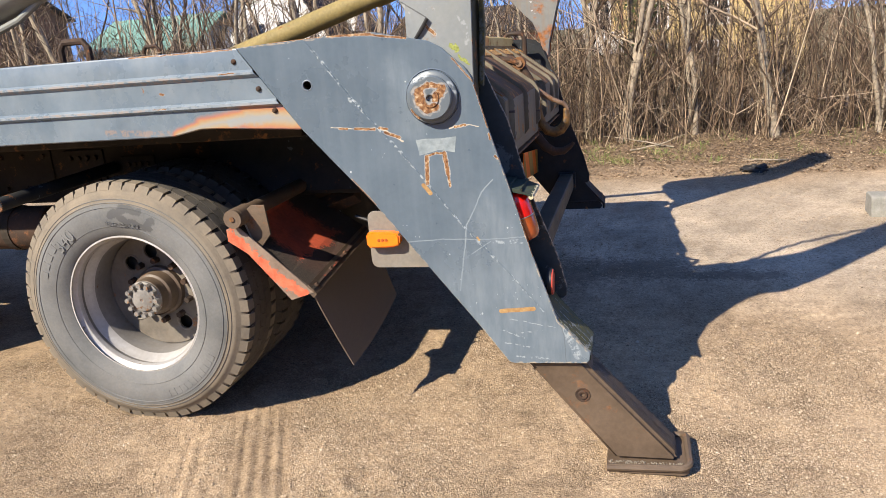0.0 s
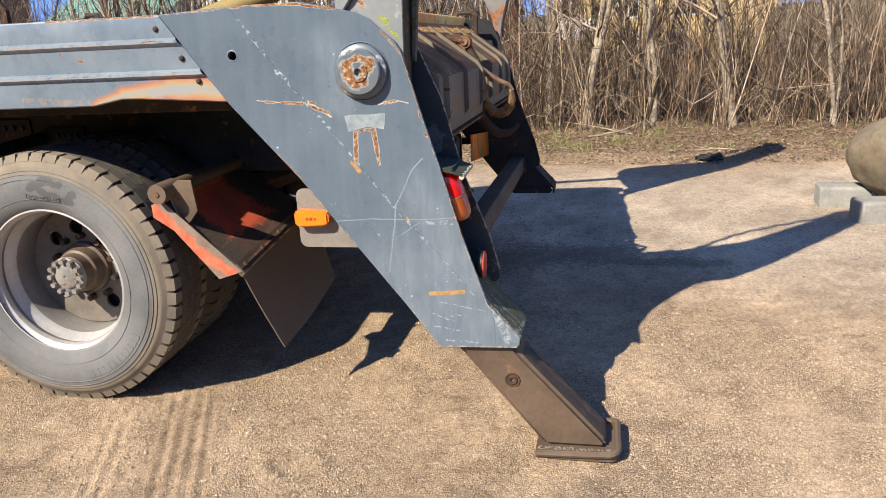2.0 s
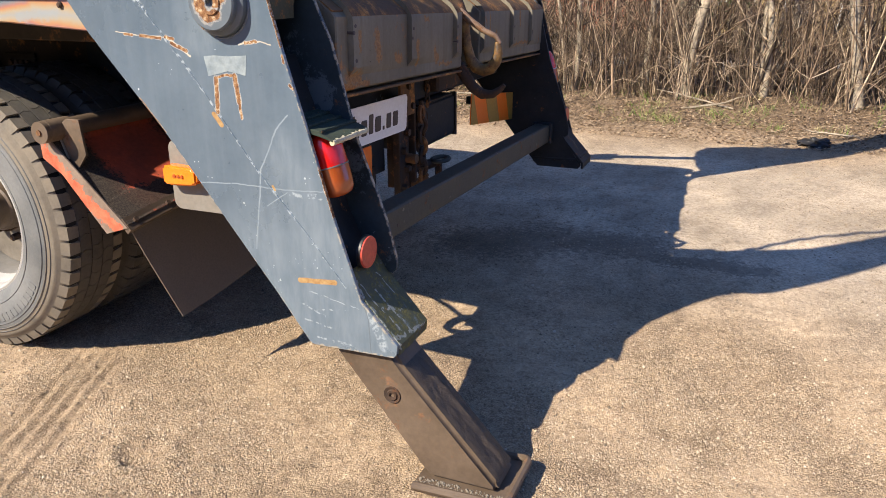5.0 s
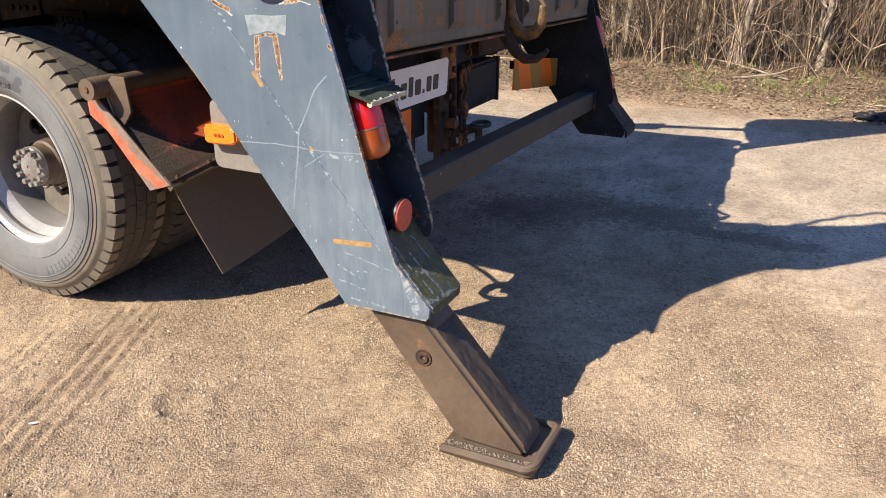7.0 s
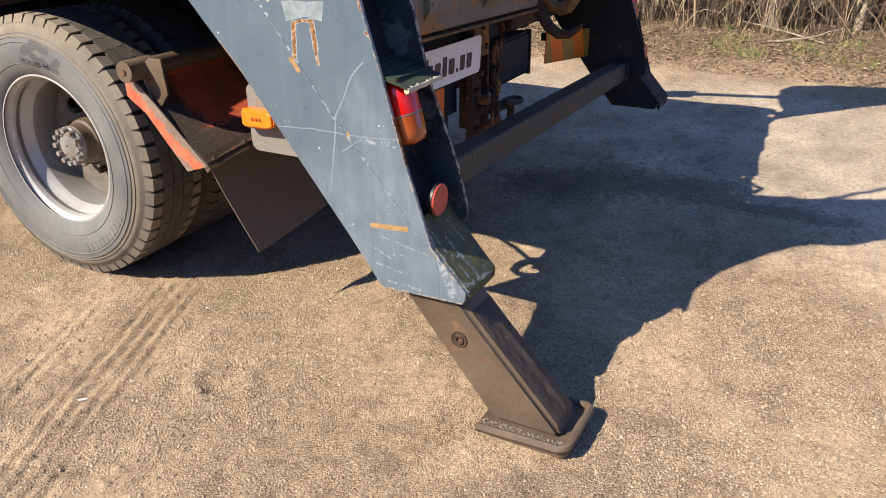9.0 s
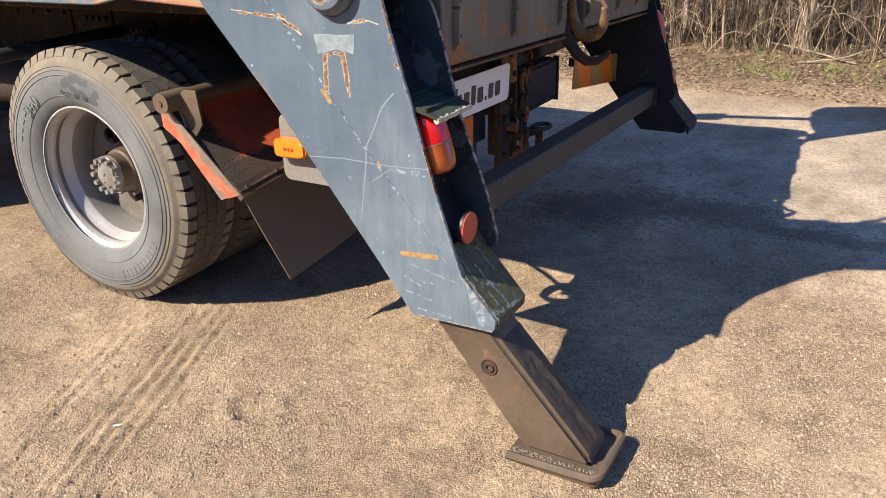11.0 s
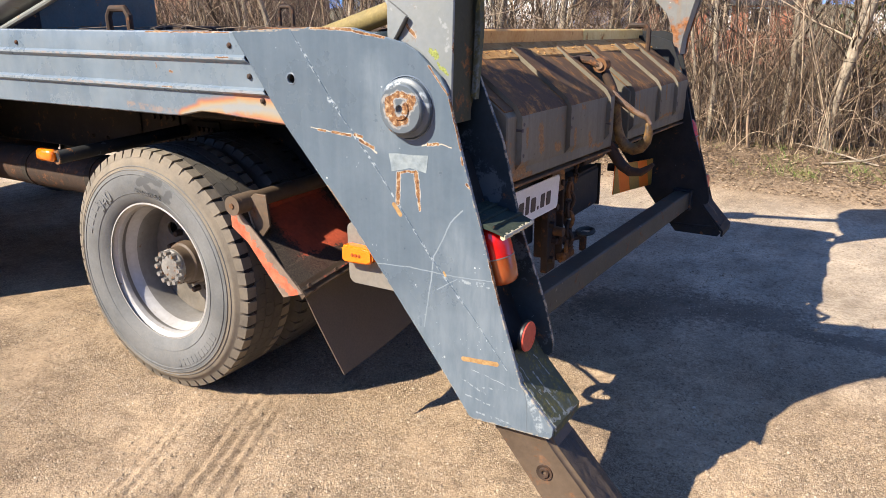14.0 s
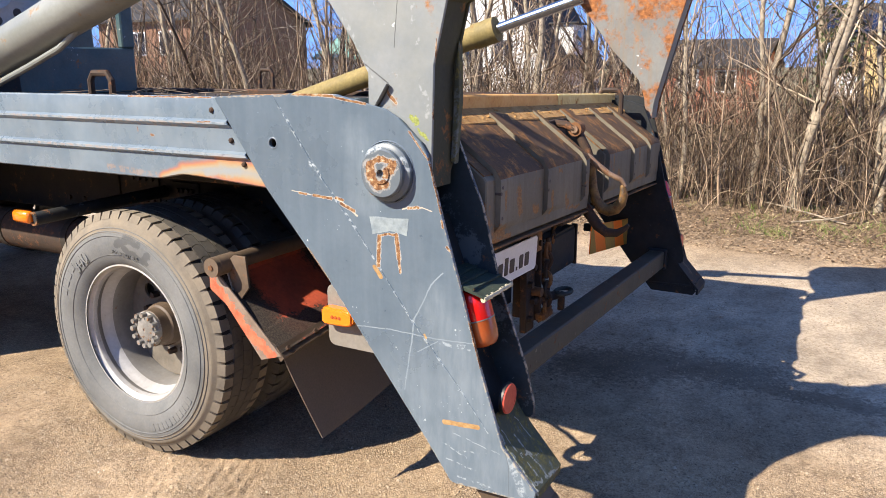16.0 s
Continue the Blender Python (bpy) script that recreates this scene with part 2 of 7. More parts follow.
CONCRETE = worn("grey concrete", (0.22, 0.218, 0.205), (0.31, 0.305, 0.285), rough=0.9, big=8, relief=0.4, dust=0.3, dust_col=(0.22, 0.23, 0.17))
STONE = worn("mossy granite", (0.12, 0.092, 0.062), (0.25, 0.20, 0.145), rough=0.9, big=7, fine=40, relief=1.0, dust=0.35, dust_col=(0.12, 0.12, 0.05))


def lens(name, col, glow=0.0):
    m, nt, b = mat(name, 0.16)
    b.inputs["Base Color"].default_value = (*col, 1)
    b.inputs["Coat Weight"].default_value = 0.6
    w = nz(nt, 160, 0, 0.5, place(nt), "vor")
    bump(nt, b, w.outputs[0], 0.12, 0.002)
    b.inputs["Subsurface Weight"].default_value = 0.25
    b.inputs["Subsurface Radius"].default_value = (0.02, 0.008, 0.003)
    return m


AMBER = lens("amber lens", (0.92, 0.225, 0.010))
REDLENS = lens("red lens", (0.62, 0.012, 0.010))
ORANGELENS = lens("orange lens", (0.40, 0.085, 0.018))
REFLECT = plain("dull red reflector", (0.55, 0.085, 0.055), 0.35, var=0.08)
STRIPE_O = plain("fluorescent orange sheet", (1.0, 0.21, 0.015), 0.5, var=0.05)
STRIPE_Y = plain("dull olive stripe", (0.42, 0.235, 0.045), 0.55, var=0.15)
# outer edge dirt; inner dark end paints shade, clear red middle paints sunlight
rnt = RED_DIRT_SHADE.node_tree
rsep = rnt.nodes.new("ShaderNodeSeparateXYZ")
rnt.links.new(place(rnt), rsep.inputs[0])
ry_ = math_node(rnt, 'ADD', rsep.outputs[1], math_node(rnt, 'MULTIPLY', math_node(rnt, 'SUBTRACT', nz(rnt, 9, 6, 0.7, place(rnt)).outputs[0], 0.5), 0.22))
rb_ = rnt.nodes["Principled BSDF"]
rnt.links.new(mix(rnt, ramp(rnt, ry_, [(0.20, (0.95, 0.95, 0.95)), (0.29, (0.05, 0.05, 0.05)), (0.56, (0.05, 0.05, 0.05)), (0.72, (0.85, 0.85, 0.85))]).outputs[0], rb_.inputs["Base Color"].links[0].from_socket,
                  ramp(rnt, nz(rnt, 120, 3, 0.6, place(rnt)).outputs[0], [(0.35, (0.030, 0.024, 0.020)), (0.7, (0.085, 0.066, 0.050))]).outputs[0]), rb_.inputs["Base Color"])


# geometry helpers
def finish(name, bm, material, parent=None, label="", smooth=False, angle=35):
    me = bpy.data.meshes.new(name)
    bmesh.ops.recalc_face_normals(bm, faces=bm.faces)
    bm.to_mesh(me)
    bm.free()
    for m in (material if isinstance(material, (list, tuple)) else [material]):
        me.materials.append(m)
    if smooth:
        for p in me.polygons:
            p.use_smooth = True
        me.set_sharp_from_angle(angle=radians(angle))
    ob = new(name, me)
    if parent is not None:
        ob.parent = parent
    if label:
        ob["label"] = label
    return ob


def part(name, bm, material, parent, label="", smooth=False, angle=35):
    return finish(name, bm, material, parent, label, smooth, angle)


def thing(name, label, category, group="", at=(0, 0, 0)):
    ob = new(name)
    ob.location = at
    return tagged(ob, label, category, group)


def bevel_all(bm, w, seg=1, edges=None):
    if w > 0:
        bmesh.ops.bevel(bm, geom=list(edges or bm.edges), offset=w, segments=seg, affect='EDGES', clamp_overlap=True)
    return bm


def block(x0, x1, y0, y1, z0, z1, w=0.003, bm=None):
    own = bmesh.new()
    bmesh.ops.create_cube(own, size=1)
    bmesh.ops.transform(own, matrix=Matrix.LocRotScale(((x0 + x1) / 2, (y0 + y1) / 2, (z0 + z1) / 2), None, (abs(x1 - x0), abs(y1 - y0), abs(z1 - z0))), verts=own.verts)
    bevel_all(own, w)
    return merge(bm, own)


def merge(bm, own):
    if bm is None:
        return own
    me = bpy.data.meshes.new("tmp")
    own.to_mesh(me)
    own.free()
    bm.from_mesh(me)
    bpy.data.meshes.remove(me)
    return bm


def prism(outline, y0, y1, holes=(), w=0.0, bm=None):
    """A plate with its outline in x and z, from y0 to y1, with round holes (x, z, r)."""
    own = bmesh.new()
    loops = [outline] + [[(hx + hr * math.cos(a), hz + hr * math.sin(a)) for a in [i * math.tau / 16 for i in range(16)]] for hx, hz, hr in holes]
    edges = []
    for lp in loops:
        vs = [own.verts.new((x, y0, z)) for x, z in lp]
        edges += [own.edges.new((vs[i], vs[(i + 1) % len(vs)])) for i in range(len(vs))]
    if holes:
        bmesh.ops.triangle_fill(own, use_beauty=True, use_dissolve=False, edges=edges)
    else:
        bmesh.ops.contextual_create(own, geom=edges)
    rim_edges = None
    r = bmesh.ops.extrude_face_region(own, geom=own.faces[:])
    vs = [g for g in r["geom"] if isinstance(g, bmesh.types.BMVert)]
    bmesh.ops.translate(own, vec=(0, y1 - y0, 0), verts=vs)
    if w > 0:
        own.normal_update()
        sharp = [e for e in own.edges if len(e.link_faces) == 2 and e.calc_face_angle(0) > 1.0]
        bevel_all(own, w, 1, sharp)
    return merge(bm, own)


def rod(p0, p1, r0, r1=None, seg=16, caps=True, bm=None):
    own = bmesh.new()
    p0, p1 = Vector(p0), Vector(p1)
    d = p1 - p0
    bmesh.ops.create_cone(own, cap_ends=caps, segments=seg, radius1=r0, radius2=r0 if r1 is None else r1, depth=d.length)
    bmesh.ops.transform(own, matrix=Matrix.Translation((p0 + p1) / 2) @ d.to_track_quat('Z', 'Y').to_matrix().to_4x4(), verts=own.verts)
    return merge(bm, own)


def tube(points, radii, seg=10, closed=False, bm=None):
    own = bmesh.new()
    pts = [Vector(p) for p in points]
    if isinstance(radii, (int, float)):
        radii = [radii] * len(pts)
    rings = []
    n = len(pts)
    for i, p in enumerate(pts):
        a = pts[(i - 1) % n] if closed or i else p
        b = pts[(i + 1) % n] if closed or i < n - 1 else p
        q = (b - a).to_track_quat('Z', 'Y')
        rings.append([own.verts.new(p + q @ Vector((radii[i] * math.cos(k * math.tau / seg), radii[i] * math.sin(k * math.tau / seg), 0))) for k in range(seg)])
    for i in range(n if closed else n - 1):
        A, B = rings[i], rings[(i + 1) % n]
        off = min(range(seg), key=lambda s: sum((A[k].co - B[(k + s) % seg].co).length_squared for k in range(0, seg, 2)))
        for k in range(seg):
            own.faces.new((A[k], A[(k + 1) % seg], B[(k + 1 + off) % seg], B[(k + off) % seg]))
    if not closed:
        own.faces.new(rings[0][::-1])
        own.faces.new(rings[-1])
    return merge(bm, own)


def lathe(profile, seg=64, axis='y', centre=(0, 0, 0), closed=False, bm=None):
    """Profile of (radius, depth) turned round an axis along y."""
    own = bmesh.new()
    rings = []
    for r, d in profile:
        if r < 1e-6:
            rings.append([own.verts.new((0, d, 0))])
        else:
            rings.append([own.verts.new((r * math.cos(k * math.tau / seg), d, r * math.sin(k * math.tau / seg))) for k in range(seg)])
    pairs = list(zip(rings, rings[1:])) + ([(rings[-1], rings[0])] if closed else [])
    for A, B in pairs:
        for k in range(seg):
            k2 = (k + 1) % seg
            if len(A) == 1 and len(B) == 1:
                continue
            if len(A) == 1:
                own.faces.new((A[0], B[k2], B[k]))
            elif len(B) == 1:
                own.faces.new((A[k], A[k2], B[0]))
            else:
                own.faces.new((A[k], A[k2], B[k2], B[k]))
    bmesh.ops.translate(own, vec=centre, verts=own.verts)
    return merge(bm, own)


def arc(cx, cz, r, a0, a1, n):
    return [(cx + r * math.cos(radians(a0 + (a1 - a0) * i / n)), cz + r * math.sin(radians(a0 + (a1 - a0) * i / n))) for i in range(n + 1)]


# marks with shapes of their own in the paint: strokes from (x, z) to (x, z) of a half width
def stroke_field(nt, segs, wob, wscale=70.0, keep=(1, 0, 1)):
    a3 = (lambda u, v: (0, u, v)) if not keep[0] else (lambda u, v: (u, 0, v)) if keep[2] else (lambda u, v: (u, v, 0))
    P = place(nt)
    n = nz(nt, wscale, 4, 0.65, P)
    v = nt.nodes.new("ShaderNodeVectorMath")
    v.operation = 'SUBTRACT'
    nt.links.new(n.outputs["Color"], v.inputs[0])
    v.inputs[1].default_value = (0.5, 0.5, 0.5)
    sc = nt.nodes.new("ShaderNodeVectorMath")
    sc.operation = 'SCALE'
    nt.links.new(v.outputs[0], sc.inputs[0])
    sc.inputs["Scale"].default_value = wob
    ad = nt.nodes.new("ShaderNodeVectorMath")
    ad.operation = 'ADD'
    nt.links.new(P, ad.inputs[0])
    nt.links.new(sc.outputs[0], ad.inputs[1])
    fl = nt.nodes.new("ShaderNodeVectorMath")
    fl.operation = 'MULTIPLY'
    nt.links.new(ad.outputs[0], fl.inputs[0])
    fl.inputs[1].default_value = keep
    best = None
    for ax, az, bx, bz, w in segs:
        sub = nt.nodes.new("ShaderNodeVectorMath")
        sub.operation = 'SUBTRACT'
        nt.links.new(fl.outputs[0], sub.inputs[0])
        sub.inputs[1].default_value = a3(ax, az)
        d2 = max(1e-9, (bx - ax) ** 2 + (bz - az) ** 2)
        dot = nt.nodes.new("ShaderNodeVectorMath")
        dot.operation = 'DOT_PRODUCT'
        nt.links.new(sub.outputs[0], dot.inputs[0])
        dot.inputs[1].default_value = a3((bx - ax) / d2, (bz - az) / d2)
        h = math_node(nt, 'MINIMUM', math_node(nt, 'MAXIMUM', dot.outputs["Value"], 0.0), 1.0)
        bs_ = nt.nodes.new("ShaderNodeVectorMath")
        bs_.operation = 'SCALE'
        bs_.inputs[0].default_value = a3(bx - ax, bz - az)
        nt.links.new(h, bs_.inputs["Scale"])
        df = nt.nodes.new("ShaderNodeVectorMath")
        df.operation = 'DISTANCE'
        nt.links.new(sub.outputs[0], df.inputs[0])
        nt.links.new(bs_.outputs[0], df.inputs[1])
        q = math_node(nt, 'MULTIPLY', df.outputs["Value"], 1.0 / w)
        best = q if best is None else math_node(nt, 'MINIMUM', best, q)
    return best


def layer(m, fac, colour, rough=None):
    """Lays a colour over the material where fac is one."""
    nt = m.node_tree
    b = nt.nodes["Principled BSDF"]
    old = b.inputs["Base Color"].links[0].from_socket
    nt.links.new(mix(nt, fac, old, colour), b.inputs["Base Color"])
    if rough is not None:
        o2 = b.inputs["Roughness"].links[0].from_socket
        nt.links.new(mix(nt, fac, o2, (rough,) * 3), b.inputs["Roughness"])


def rust_layer(m, segs, wob=0.010, rim=0.4):
    """Rust worn through the paint, with a thin broken edge of pale primer."""
    nt = m.node_tree
    d = stroke_field(nt, segs, wob, 55.0)
    P = place(nt)
    if rim:
        nr = ramp(nt, nz(nt, 50, 5, 0.7, P).outputs[0], [(0.40, (0, 0, 0)), (0.50, (1, 1, 1))]).outputs[0]
        dd = ramp(nt, math_node(nt, 'MULTIPLY', d, 0.5), [(0.60, (1, 1, 1)), (0.70, (0, 0, 0))]).outputs[0]
        layer(m, math_node(nt, 'MULTIPLY', math_node(nt, 'MULTIPLY', dd, nr), rim), (0.56, 0.52, 0.46))
    col = ramp(nt, nz(nt, 75, 5, 0.7, P).outputs[0], [(0.36, (0.075, 0.030, 0.014)), (0.47, (0.185, 0.085, 0.034)), (0.55, (0.28, 0.155, 0.070)), (0.64, (0.50, 0.41, 0.29))]).outputs[0]
    layer(m, ramp(nt, d, [(0.82, (1, 1, 1)), (0.98, (0, 0, 0))]).outputs[0], col, 0.92)


def line_layer(m, segs, colour, wob=0.006, gaps=0.45, soft=0.6, amount=0.7):
    nt = m.node_tree
    d = stroke_field(nt, segs, wob, 25.0)
    g = ramp(nt, nz(nt, 55, 3, 0.6, place(nt)).outputs[0], [(gaps - 0.04, (0, 0, 0)), (gaps + 0.04, (1, 1, 1))]).outputs[0]
    layer(m, math_node(nt, 'MULTIPLY', math_node(nt, 'MULTIPLY', ramp(nt, d, [(soft * 0.6, (1, 1, 1)), (1.0, (0, 0, 0))]).outputs[0], g), amount), colour)


def dot_layer(m, scale, size, share, colour):
    nt = m.node_tree
    v = nz(nt, scale, 0, 0.5, place(nt), "vor")
    sp = nt.nodes.new("ShaderNodeSeparateColor")
    nt.links.new(v.outputs["Color"], sp.inputs[0])
    clus = ramp(nt, nz(nt, 4, 3, 0.6, place(nt)).outputs[0], [(0.42, (0.2, 0.2, 0.2)), (0.62, (1, 1, 1))]).outputs[0]
    on = math_node(nt, 'GREATER_THAN', math_node(nt, 'MULTIPLY', sp.outputs[0], clus), 1 - share)
    rad = math_node(nt, 'MULTIPLY', sp.outputs[1], size)
    near = math_node(nt, 'LESS_THAN', v.outputs["Distance"], rad)
    layer(m, math_node(nt, 'MULTIPLY', on, near), colour)


bnt = BOXMAT.node_tree
spots = stroke_field(bnt, ((0.47, 1.235, 0.48, 1.165, 0.024), (0.61, 1.155, 0.64, 1.145, 0.020), (0.30, 1.125, 0.36, 1.118, 0.022), (0.83, 1.270, 0.86, 1.262, 0.010), (0.92, 1.150, 0.95, 1.11, 0.018), (1.14, 1.29, 1.15, 1.13, 0.008),
                           (1.50, 1.28, 1.51, 1.16, 0.012), (1.60, 1.16, 1.66, 1.12, 0.02), (1.95, 1.27, 1.96, 1.18, 0.014), (0.22, 1.10, 0.42, 1.095, 0.010), (0.98, 1.10, 1.10, 1.09, 0.008), (1.85, 1.10, 2.10, 1.09, 0.009), (0.34, 1.25, 0.34, 1.20, 0.012), (0.75, 1.19, 0.76, 1.12, 0.016)), 0.05, 28.0, (0, 1, 1))
layer(BOXMAT, ramp(bnt, math_node(bnt, 'ADD', spots, math_node(bnt, 'MULTIPLY', math_node(bnt, 'SUBTRACT', nz(bnt, 90, 6, 0.75, place(bnt)).outputs[0], 0.5), 2.6)), [(0.55, (0.75, 0.75, 0.75)), (1.15, (0, 0, 0))]).outputs[0],
      ramp(bnt, nz(bnt, 120, 4, 0.7, place(bnt)).outputs[0], [(0.35, (0.20, 0.085, 0.026)), (0.65, (0.38, 0.20, 0.065))]).outputs[0], 0.9)
mnt = MOSS.node_tree
layer(MOSS, ramp(mnt, nz(mnt, 34, 8, 0.75, place(mnt)).outputs[0], [(0.50, (0, 0, 0)), (0.58, (0.8, 0.8, 0.8))]).outputs[0],
      ramp(mnt, nz(mnt, 150, 3, 0.6, place(mnt)).outputs[0], [(0.35, (0.085, 0.078, 0.022)), (0.65, (0.19, 0.17, 0.055))]).outputs[0], 0.95)
scr_ = stroke_field(mnt, ((0.03, 0.60, 0.06, 0.46, 0.003), (0.08, 0.56, 0.10, 0.44, 0.004), (0.13, 0.60, 0.15, 0.53, 0.003), (0.02, 0.45, 0.18, 0.43, 0.005), (0.05, 0.52, 0.13, 0.49, 0.003), (0.015, 0.62, 0.015, 0.42, 0.005)), 0.03, 30.0, (0, 1, 1))
layer(MOSS, math_node(mnt, 'MULTIPLY', ramp(mnt, scr_, [(0.6, (0.5, 0.5, 0.5)), (1.0, (0, 0, 0))]).outputs[0], ramp(mnt, nz(mnt, 60, 4, 0.6, place(mnt)).outputs[0], [(0.45, (0, 0, 0)), (0.52, (1, 1, 1))]).outputs[0]), (0.42, 0.45, 0.44))
dot_layer(BOXMAT, 26, 0.20, 0.30, (0.26, 0.115, 0.040))
for m_, patch, pale, sc_ in ((INNERMAT, (0.55, 0.585), (0.115, 0.150, 0.175), 6.5), (MOSS, (0.54, 0.60), (0.125, 0.155, 0.170), 11.0)):
    n_ = m_.node_tree
    layer(m_, ramp(n_, nz(n_, sc_, 10, 0.78, place(n_)).outputs[0], [(patch[0], (0, 0, 0)), (patch[1], (0.75, 0.75, 0.75))]).outputs[0], pale)
line_layer(INNERMAT, ((0.20, 1.43, 0.284, 1.234, 0.004), (0.284, 1.234, 0.349, 0.978, 0.004), (0.349, 0.978, 0.438, 0.739, 0.004), (0.438, 0.739, 0.468, 0.62, 0.004)), (0.40, 0.35, 0.26), 0.010, 0.50, 0.8, 0.7)
dot_layer(BOXMAT, 70, 0.22, 0.22, (0.045, 0.032, 0.022))
dot_layer(BOXTOP, 40, 0.22, 0.25, (0.055, 0.032, 0.020))
rnt = RED_DIRT_SHADE.node_tree
# caked dirt strokes; the last, deep inside the guard, paints in shade
cake_shade = stroke_field(rnt, ((-0.86, 0.14, -0.50, 0.14, 0.13), (-0.56, 0.14, -0.52, 0.82, 0.045), (-0.86, 0.70, -0.50, 0.80, 0.14)), 0.16, 9.0, (1, 1, 0))
layer(RED_DIRT_SHADE, ramp(rnt, math_node(rnt, 'ADD', cake_shade, math_node(rnt, 'MULTIPLY', math_node(rnt, 'SUBTRACT', nz(rnt, 70, 6, 0.75, place(rnt)).outputs[0], 0.5), 1.6)), [(0.80, (0.93, 0.93, 0.93)), (1.10, (0, 0, 0))]).outputs[0],
      ramp(rnt, nz(rnt, 160, 4, 0.7, place(rnt)).outputs[0], [(0.35, (0.016, 0.012, 0.010)), (0.65, (0.085, 0.066, 0.050))]).outputs[0], 0.95)
fnt = RED.node_tree
band_ = stroke_field(fnt, ((-0.832, 0.850, -0.700, 0.715, 0.030), (-0.700, 0.715, -0.640, 0.665, 0.024), (-0.640, 0.665, -0.545, 0.606, 0.022)), 0.03, 22.0)
flake = math_node(fnt, 'ADD', band_, math_node(fnt, 'MULTIPLY', math_node(fnt, 'SUBTRACT', nz(fnt, 60, 7, 0.75, place(fnt)).outputs[0], 0.5), 3.0))
layer(RED, ramp(fnt, flake, [(0.85, (0.95, 0.95, 0.95)), (1.10, (0, 0, 0))]).outputs[0],
      ramp(fnt, nz(fnt, 30, 4, 0.6, place(fnt)).outputs[0], [(0.35, (0.46, 0.085, 0.038)), (0.65, (0.55, 0.165, 0.085))]).outputs[0])
dot_layer(RED, 34, 0.22, 0.35, (0.085, 0.060, 0.048))
PLATEMAT = worn("scratched grey-blue leg paint", (0.069, 0.102, 0.139), (0.099, 0.140, 0.184), rough=0.30, big=2.0, relief=0.045, dust=0.22, dust_col=(0.22, 0.26, 0.30), streak=0.16, grain=0.09)
line_layer(PLATEMAT, ((0.249, 1.061, 0.208, 1.018, 0.003), (0.208, 1.018, 0.178, 0.955, 0.003), (0.178, 0.955, 0.150, 0.905, 0.003), (0.150, 0.905, 0.140, 0.84, 0.0035), (0.14, 0.84, 0.110, 0.667, 0.003),
                      (-0.067, 0.847, 0.06, 0.856, 0.0024), (0.06, 0.856, 0.22, 0.852, 0.0024), (0.22, 0.852, 0.352, 0.860, 0.0024), (0.16, 0.80, 0.23, 0.845, 0.002)), (0.34, 0.40, 0.45), 0.008, 0.36, 0.4, 0.55)
line_layer(PLATEMAT, ((-0.365, 1.559, -0.205, 1.338, 0.0065), (-0.205, 1.338, -0.041, 1.14, 0.0065), (-0.041, 1.14, 0.138, 0.90, 0.0045), (0.138, 0.90, 0.289, 0.729, 0.006), (0.289, 0.729, 0.401, 0.588, 0.003)),
           (0.46, 0.52, 0.56), 0.010, 0.56, 0.8)
line_layer(PLATEMAT, ((-0.228, 1.354, -0.200, 1.334, 0.009), (0.236, 0.842, 0.275, 0.840, 0.007), (0.300, 0.846, 0.338, 0.842, 0.008), (0.40, 0.52, 0.30, 0.505, 0.003), (0.26, 0.47, 0.36, 0.45, 0.003),
                      (0.475, 0.520, 0.515, 0.425, 0.016), (0.28, 0.56, 0.44, 0.53, 0.002), (0.24, 0.52, 0.33, 0.49, 0.003), (0.30, 0.42, 0.42, 0.41, 0.004)), (0.47, 0.53, 0.57), 0.02, 0.50, 0.8)
tnt = RUBBER.node_tree
# faded dark print on the sidewall
logo_ = stroke_field(tnt, ((-1.335, 0.950, -1.275, 0.978, 0.020), (-1.275, 0.978, -1.205, 0.958, 0.016), (-1.315, 0.962, -1.262, 0.915, 0.020), (-1.185, 0.895, -1.150, 0.925, 0.018), (-1.245, 0.925, -1.165, 0.885, 0.012)), 0.05, 20.0)
layer(RUBBER, ramp(tnt, logo_, [(0.7, (0.7, 0.7, 0.7)), (1.2, (0, 0, 0))]).outputs[0], (0.060, 0.064, 0.070))
dot_layer(PLATEMAT, 48, 0.15, 0.34, (0.50, 0.55, 0.58))
dot_layer(PLATEMAT, 140, 0.24, 0.26, (0.42, 0.48, 0.52))
line_layer(PLATEMAT, ((0.452, 0.552, 0.468, 0.50, 0.0022), (0.468, 0.50, 0.472, 0.397, 0.0022), (0.455, 0.548, 0.545, 0.442, 0.002)), (0.02, 0.02, 0.022), 0.004, 0.2)
# pale towards the foot, round the cap: bleached, scuffed, with reflected sheen painted in
fade = ramp(PLATEMAT.node_tree, stroke_field(PLATEMAT.node_tree, ((0.12, 0.62, 0.48, 0.46, 0.26), (0.33, 0.70, 0.42, 0.42, 0.20), (0.22, 0.95, 0.30, 0.80, 0.10), (-0.05, 1.45, -0.02, 1.25, 0.07)), 0.10, 9.0), [(0.25, (0.42, 0.42, 0.42)), (1.0, (0, 0, 0))]).outputs[0]
layer(PLATEMAT, fade, ramp(PLATEMAT.node_tree, nz(PLATEMAT.node_tree, 30, 5, 0.6, stretched(PLATEMAT.node_tree, place(PLATEMAT.node_tree), 1, 1, 0.25)).outputs[0], [(0.35, (0.140, 0.182, 0.222)), (0.65, (0.25, 0.300, 0.345))]).outputs[0])
